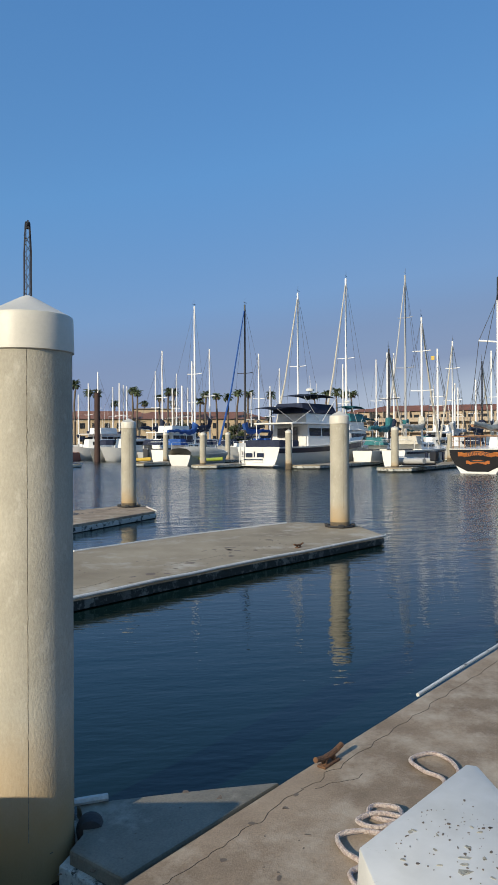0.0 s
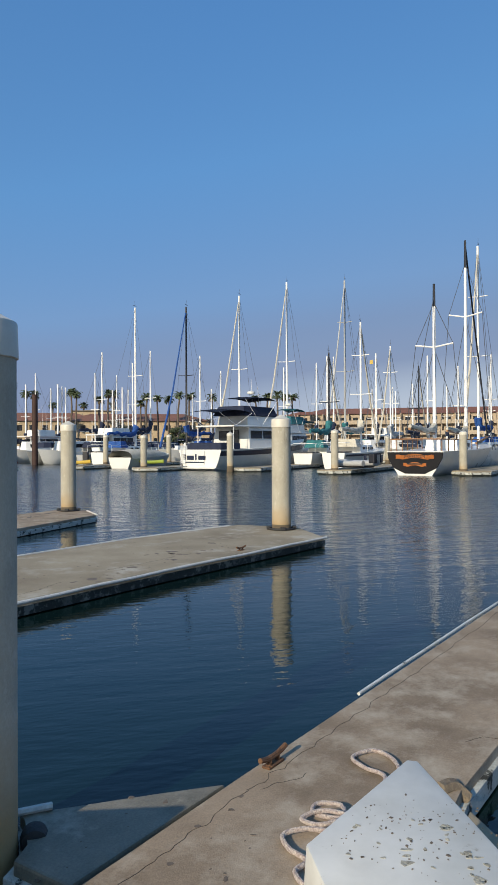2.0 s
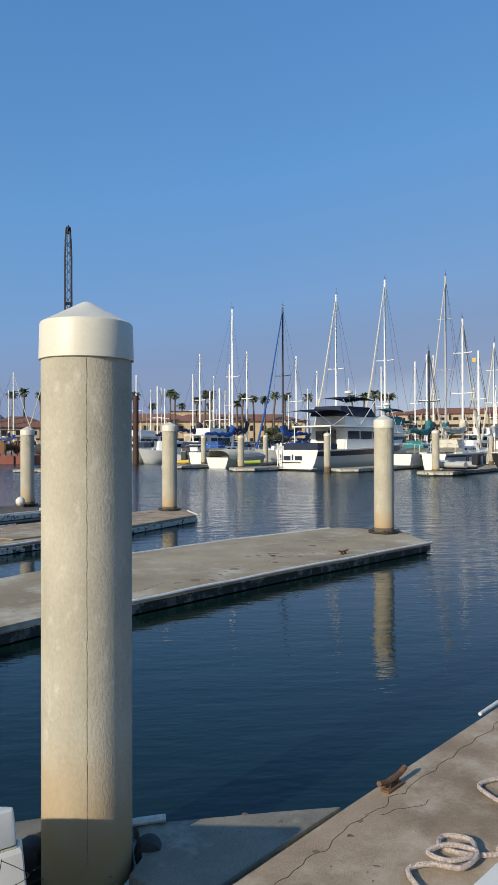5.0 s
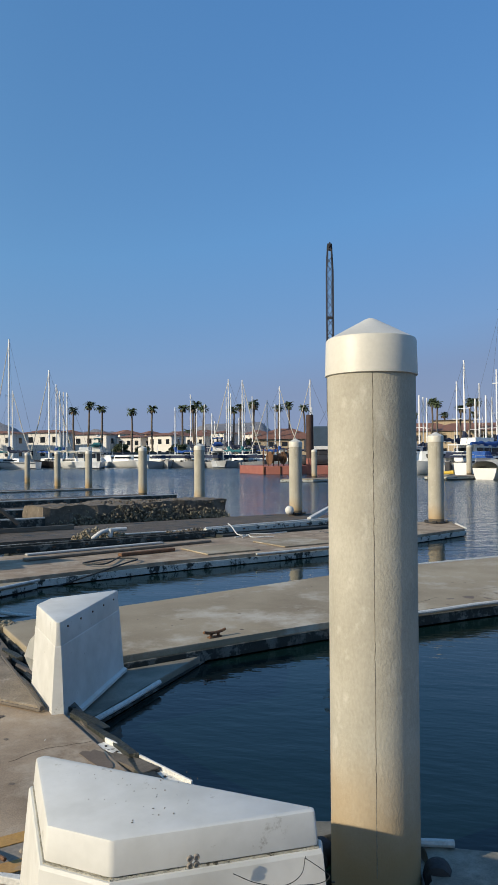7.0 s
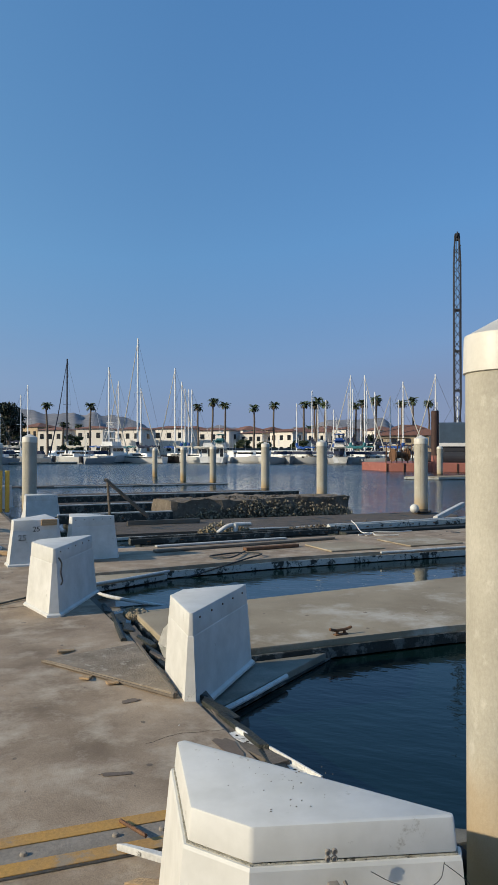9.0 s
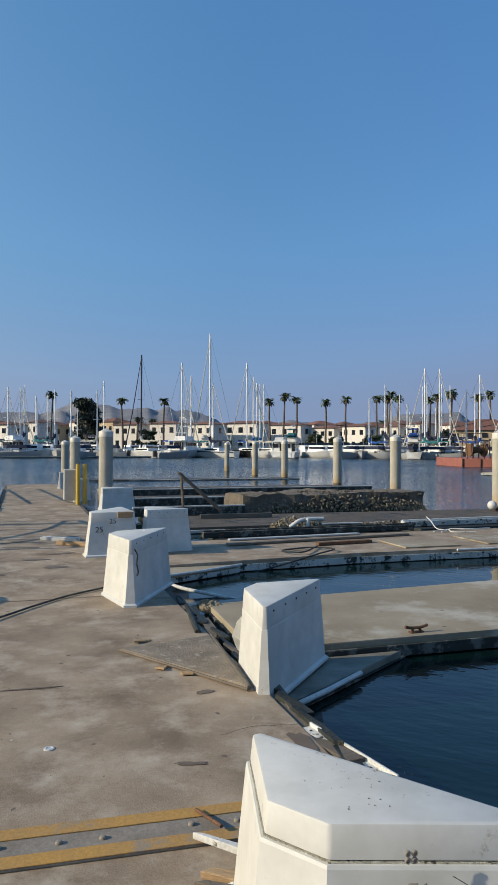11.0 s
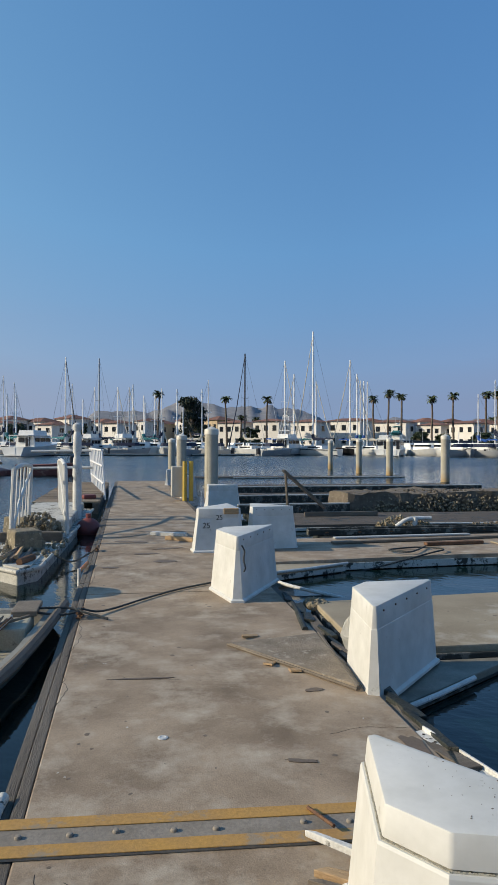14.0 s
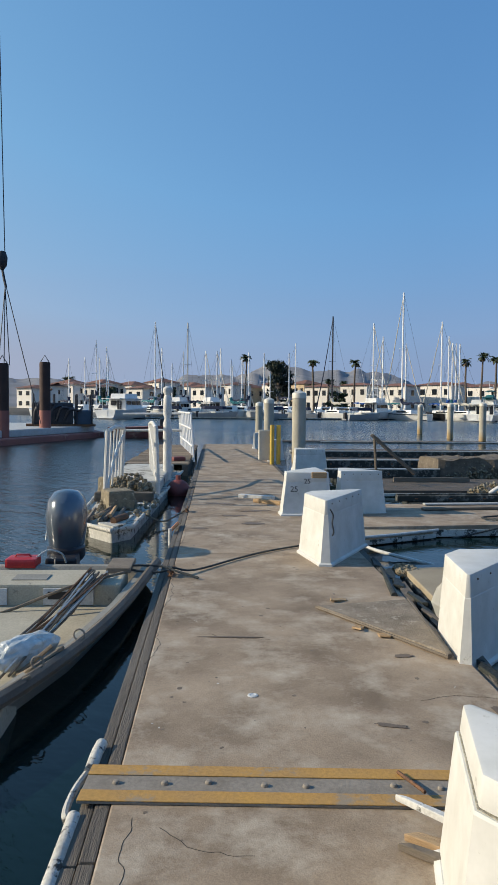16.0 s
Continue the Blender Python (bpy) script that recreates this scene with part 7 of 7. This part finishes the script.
line([(-0.40, 6.60, 0.53), (-0.2, 6.72, 0.475), (0.2, 7.25, 0.466), (0.55, 7.65, 0.466), (0.98, 8.0, 0.466)], 0.010, ROPE_D, "dark dock line stretched across the walkway")
line([(-0.40, 6.55, 0.52), (-0.55, 6.52, 0.50), (-0.75, 6.50, 0.53), (-0.78, 6.62, 0.54), (-0.5, 6.68, 0.52), (-0.36, 6.58, 0.50), (-0.15, 6.45, 0.466)], 0.011, ROPE_D, "dark line wound round the cleat")
line([(-0.42, 10.7, 0.50), (-0.55, 10.6, 0.42), (-0.75, 10.35, 0.36), (-0.95, 10.3, 0.44), (-1.15, 10.6, 0.50), (-1.3, 11.2, 0.50)], 0.012, ROPE_T, "tan line sagging from the derelict boat")
line([(2.95, 0.72, 0.466), (3.28, 0.74, 0.466), (3.34, 0.86, 0.466), (3.42, 0.95, 0.466), (3.54, 0.89, 0.466), (3.50, 0.78, 0.466), (3.36, 0.70, 0.466), (3.0, 0.62, 0.466)], 0.010, ROPE_W, "pale braided rope looped on the finger dock")
line([(3.0, 0.62, 0.466), (2.86, 0.78, 0.468), (2.84, 0.90, 0.468), (2.92, 0.92, 0.468), (2.94, 0.82, 0.475), (2.84, 0.78, 0.478), (2.75, 0.84, 0.478), (2.76, 0.92, 0.478), (2.84, 0.87, 0.486), (2.86, 0.77, 0.482), (2.74, 0.78, 0.478), (2.70, 0.88, 0.476), (2.63, 0.94, 0.47),
      (2.56, 0.88, 0.466), (2.52, 0.79, 0.466), (2.44, 0.80, 0.466), (2.38, 0.72, 0.466), (2.42, 0.62, 0.466)], 0.010, ROPE_W, "pale braided rope coiled beside the dock box")
line([(3.3, 0.50, 0.46), (3.38, 0.46, 0.45), (3.40, 0.40, 0.40)], 0.035, ROPE_T, "frayed rope end at the dock's corner")
bm = bmesh.new()
tube(bm, spline([(1.64, 9.0, 0.42), (1.72, 8.5, 0.40), (1.9, 8.2, 0.36), (2.3, 7.9, 0.30), (2.7, 7.78, 0.22)], 6), 0.022, 8)
thing("white_hose", bm, VINYL, "white vinyl hose bent round the dock corner", "hose", smooth=True)
# fallen edge strip by the near box
strip = empty("edge_strip", "white perforated edge strip hanging off the walkway", "edge strip", at=(1.60, 3.70, 0.425), turn=-79)
part("strip", box(bmesh.new(), 0, -0.032, 0, 0.75, 0.032, 0.022, 0.004), VINYL, strip)
part("lip", box(bmesh.new(), 0, 0.024, 0.020, 0.75, 0.036, 0.045, 0.003), VINYL, strip)
hole = None
for k in range(7):
    if hole is None:
        hole = part("bolt_hole", lathe(bmesh.new(), [(0.008, 0), (0.008, 0.0035), (0.004, 0.0045)], 10), CRACK, strip)
        hole.matrix_basis = pose(0.06, -0.006, 0.022)
    else:
        again("bolt_hole", hole, strip, pose(0.06 + 0.105 * k, -0.006, 0.022))
rb = random.Random(17)
for k in range(15):
    y = 3.15 + 0.29 * k + rb.uniform(-0.05, 0.05)
    ln, wd = rb.uniform(0.14, 0.34), rb.uniform(0.02, 0.05)
    bm = bmesh.new()
    prism(bm, [(-ln, -wd), (-ln * 0.2, -wd * 1.2), (ln, -wd * 0.4), (ln * 0.8, wd), (0.1 * ln, wd * 0.8), (-ln * 0.9, wd * 1.1)], 0, 0.035, 0.005)
    o = thing("broken_timber", bm, (FOUL, TIMBER, FOUL)[k % 3], "dark splintered edge timber in the gap beside the walkway", "timber", "broken edge timbers")
    o.matrix_basis = pose(1.64 + rb.uniform(-0.03, 0.03), y, 0.405 + rb.uniform(0, 0.03), rb.uniform(-8, 8), rb.uniform(-5, 5), 90 + rb.uniform(-14, 14))
bm = bmesh.new()
tube(bm, spline([(1.50, 5.85, 0.455), (1.56, 6.3, 0.45), (1.64, 6.9, 0.43), (1.66, 7.4, 0.43)], 5), 0.028, 8)
thing("edge_timber_loose", bm, FOUL, "dark broken edge timber over the gap", "timber")

# guide rollers at the foot of the near pile
guide = empty("pile_guide", "black rubber guide rollers round the pile's foot", "pile guide", "pile guides", at=(2.067, 2.02, 0.43))
for a in (-0.80, 0.5, 2.1):
    bm = bmesh.new()
    lathe(bm, [(0.03, -0.05), (0.052, -0.04), (0.058, 0), (0.052, 0.04), (0.03, 0.05)], 16)
    o = part("roller", bm, BLACK, guide, "", True)
    o.matrix_basis = pose(0.235 * math.cos(a), 0.235 * math.sin(a), -0.02, 90, 0, math.degrees(a))

# ------------------------------------------------------------ fittings of the dock boxes
latch = empty("latch")
latch.parent = box_near
latch.matrix_basis = pose(1.02, 1.585, 0, 0, 0, -11)
for sx in (-0.009, 0.009):
    for zz in (0.962, 0.980):
        bm = bmesh.new()
        lathe(bm, [(0.0085, 0), (0.0085, 0.004), (0.006, 0.006), (0.004, 0.003)], 12)
        o = part("rivet", bm, STEEL, latch, "", True)
        o.matrix_basis = pose(sx, -0.012, zz, 90, 0, 0)
block("hasp", (-0.014, -0.045, 0.83, 0.014, -0.022, 0.91), STEEL, latch, 0.003)
rod("staple", [(0.03, -0.03, 0.91), (0.045, -0.055, 0.88), (0.05, -0.03, 0.85)], 0.005, STEEL, latch, 6)
for pts in ([(0.104, -0.030, 0.925), (0.17, -0.034, 0.888), (0.25, -0.036, 0.865), (0.30, -0.034, 0.882), (0.315, -0.030, 0.925)], [(0.315, -0.030, 0.92), (0.36, -0.036, 0.885), (0.385, -0.038, 0.858), (0.35, -0.038, 0.848), (0.28, -0.036, 0.858)]):
    rod("wire", spline(pts, 8), 0.0011, INK, latch, 5)
writing("number", "25", 0.115, INK, box_25, Matrix.Translation((1.14, 10.285, 0.84)) @ pose(0, 0, 0, 90, 0, 3))
writing("number", "25", 0.10, INK, box_25, Matrix.Translation((1.33, 10.29, 0.955)) @ pose(0, 0, 0, 90, 0, 3))
block("lid_patch", (1.40, 10.325, 1.0, 1.62, 10.41, 1.083), RAWWOOD, box_25, 0.01, "tan patch on the lid")
bm = bmesh.new()
tube(bm, spline([(1.13, 6.965, 1.02), (1.16, 6.965, 0.96), (1.15, 6.95, 0.88), (1.165, 6.945, 0.80), (1.15, 6.94, 0.76)], 4), 0.008, 6)
part("split_seam", bm, INK, box_split, "black split in the corner seam")
bm = bmesh.new()
torn = [(4.74, 0.50, 0.010), (4.80, 0.60, -0.030), (4.86, 0.68, -0.055), (4.93, 0.80, -0.035), (5.00, 0.74, -0.060), (5.06, 0.62, -0.085), (5.04, 0.52, -0.045)]
fl = [bm.verts.new((1.64 + dx * 0.9, y, z)) for y, z, dx in torn]
mid_ = bm.verts.new((1.59, 4.90, 0.62))
for i in range(len(fl)):
    bm.faces.new((fl[i], fl[(i + 1) % len(fl)], mid_))
bmesh.ops.solidify(bm, geom=bm.faces[:], thickness=0.004)
part("torn_flap", bm, FIBRE, box_torn, "torn curling fibreglass skin")
post = empty("power_post", "yellow power post beside the walkway", "post", at=(1.66, 19.9, 0.45))
for dx in (-0.09, 0.09):
    rod("post", [(dx, 0, 0), (dx, 0, 1.1)], 0.06, PLASTICYEL, post, 12)
block("cream_panel", (-0.45, 0.12, 0.1, -0.12, 0.4, 0.95), CREAM, post, 0.03)

# pile guides
for x, y in ((11.80, 5.44), (12.87, 11.53), (11.85, 15.6)):
    g = empty("pile_guide", "dark iron pile guide ring on the dock", "pile guide", "pile guides", at=(x, y, 0.45))
    bm = bmesh.new()
    tube(bm, [(0.225 * math.cos(a), 0.225 * math.sin(a), 0.02) for a in np.linspace(0, 2 * math.pi, 21)], 0.022, 8)
    part("ring", bm, BLACK, g, "", True)
    for a in (0.5, 2.1, 3.7, 5.3):
        o = block("roller", (-0.035, -0.05, 0.0, 0.035, 0.05, 0.065), BLACK, g, 0.015)
        o.matrix_basis = pose(0.235 * math.cos(a), 0.235 * math.sin(a), 0, 0, 0, math.degrees(a))

line([(2.27, 2.02, 0.452), (2.34, 1.965, 0.453), (2.40, 1.92, 0.452)], 0.016, VINYL, "short white vinyl strip lying on the corner float", "vinyl_strip")


# specks, chips and droppings strewn over the walkway and fingers
def strewn(name, areas, count, s0, s1, material, label, seed):
    """Many thin irregular flecks lying flat on the decks."""
    r = random.Random(seed)
    bm = bmesh.new()
    for _ in range(count):
        x0, y0, x1, y1, z = r.choices(areas, [abs((a[2] - a[0]) * (a[3] - a[1])) for a in areas])[0]
        x, y, s = r.uniform(x0, x1), r.uniform(y0, y1), s0 + (s1 - s0) * r.random() ** 3
        a0, k = r.uniform(0, 6.28), r.uniform(0.35, 1.0)
        top, low = [], []
        for i in range(6):
            a = i * math.pi / 3
            q = s * r.uniform(0.55, 1.15)
            u, v = q * math.cos(a), q * k * math.sin(a)
            px, py = x + u * math.cos(a0) - v * math.sin(a0), y + u * math.sin(a0) + v * math.cos(a0)
            top.append(bm.verts.new((px, py, z + 0.0012)))
            low.append(bm.verts.new((px, py, z - 0.002)))
        bm.faces.new(top)
        for i in range(6):
            bm.faces.new((low[i], low[(i + 1) % 6], top[(i + 1) % 6], top[i]))
    return thing(name, bm, material, label, "litter", kind="stuff")


DROPPING = mat("dried_dropping", (0.60, 0.58, 0.53), (0.42, 0.39, 0.34), 20, 0.9, bump=0.1)
decks = [(-0.38, 0.5, 1.5, 12.0, 0.45), (-0.38, 3.2, 0.1, 9.0, 0.45), (3.6, 0.0, 8.5, 0.75, 0.45), (2.6, 5.4, 10.5, 6.8, 0.45), (4.5, 5.15, 9.8, 5.5, 0.45), (2.8, 9.9, 11.5, 11.4, 0.45), (0.0, 8.5, 1.0, 13.0, 0.45)]
strewn("dark_fleck", decks, 420, 0.003, 0.024, STAIN, "dark flecks and chips strewn over the docks", 31)
strewn("dropping", decks, 120, 0.003, 0.013, DROPPING, "pale dried droppings on the docks", 32)
strewn("edge_dirt", [(5.0, 5.05, 9.8, 5.35, 0.45), (8.0, 5.2, 9.8, 5.8, 0.45)], 60, 0.015, 0.085, STAIN, "dark dirt patches along the finger dock's edge", 33)
strewn("lid_speck", [(0.98, 1.72, 1.25, 1.95, 1.02), (0.86, 1.75, 1.1, 2.15, 1.02)], 40, 0.0012, 0.0045, STAIN, "dark specks of dirt on the near box's lid", 34)
strewn("lid_speck", [(1.70, 0.0, 2.0, 0.38, 1.02), (1.8, 0.08, 2.1, 0.3, 1.02)], 150, 0.0012, 0.008, STAIN, "dark specks of dirt on the corner box's lid", 35)
strewn("dock_dirt", [(3.4, 14.1, 11.4, 16.0, 0.42), (3.2, 22.8, 12.4, 23.8, 0.38), (3.2, 27.4, 13.0, 28.5, 0.40), (9.0, 11.2, 12.4, 11.8, 0.45)], 520, 0.03, 0.20, FOUL, "dark crusted dirt over the derelict docks", 36)
strewn("dock_dirt", [(1.70, 1.6, 2.2, 2.3, 0.41), (2.1, 1.5, 2.7, 1.7, 0.435), (2.0, 1.0, 2.9, 1.3, 0.45)], 40, 0.004, 0.022, STAIN, "dark wet marks on the corner float", 37)
strewn("lid_grime", [(1.68, 0.05, 1.95, 0.36, 1.02), (1.74, 0.02, 1.88, 0.22, 1.02)], 26, 0.008, 0.026, GRIME, "grey-brown grime patches on the corner box's lid", 38)
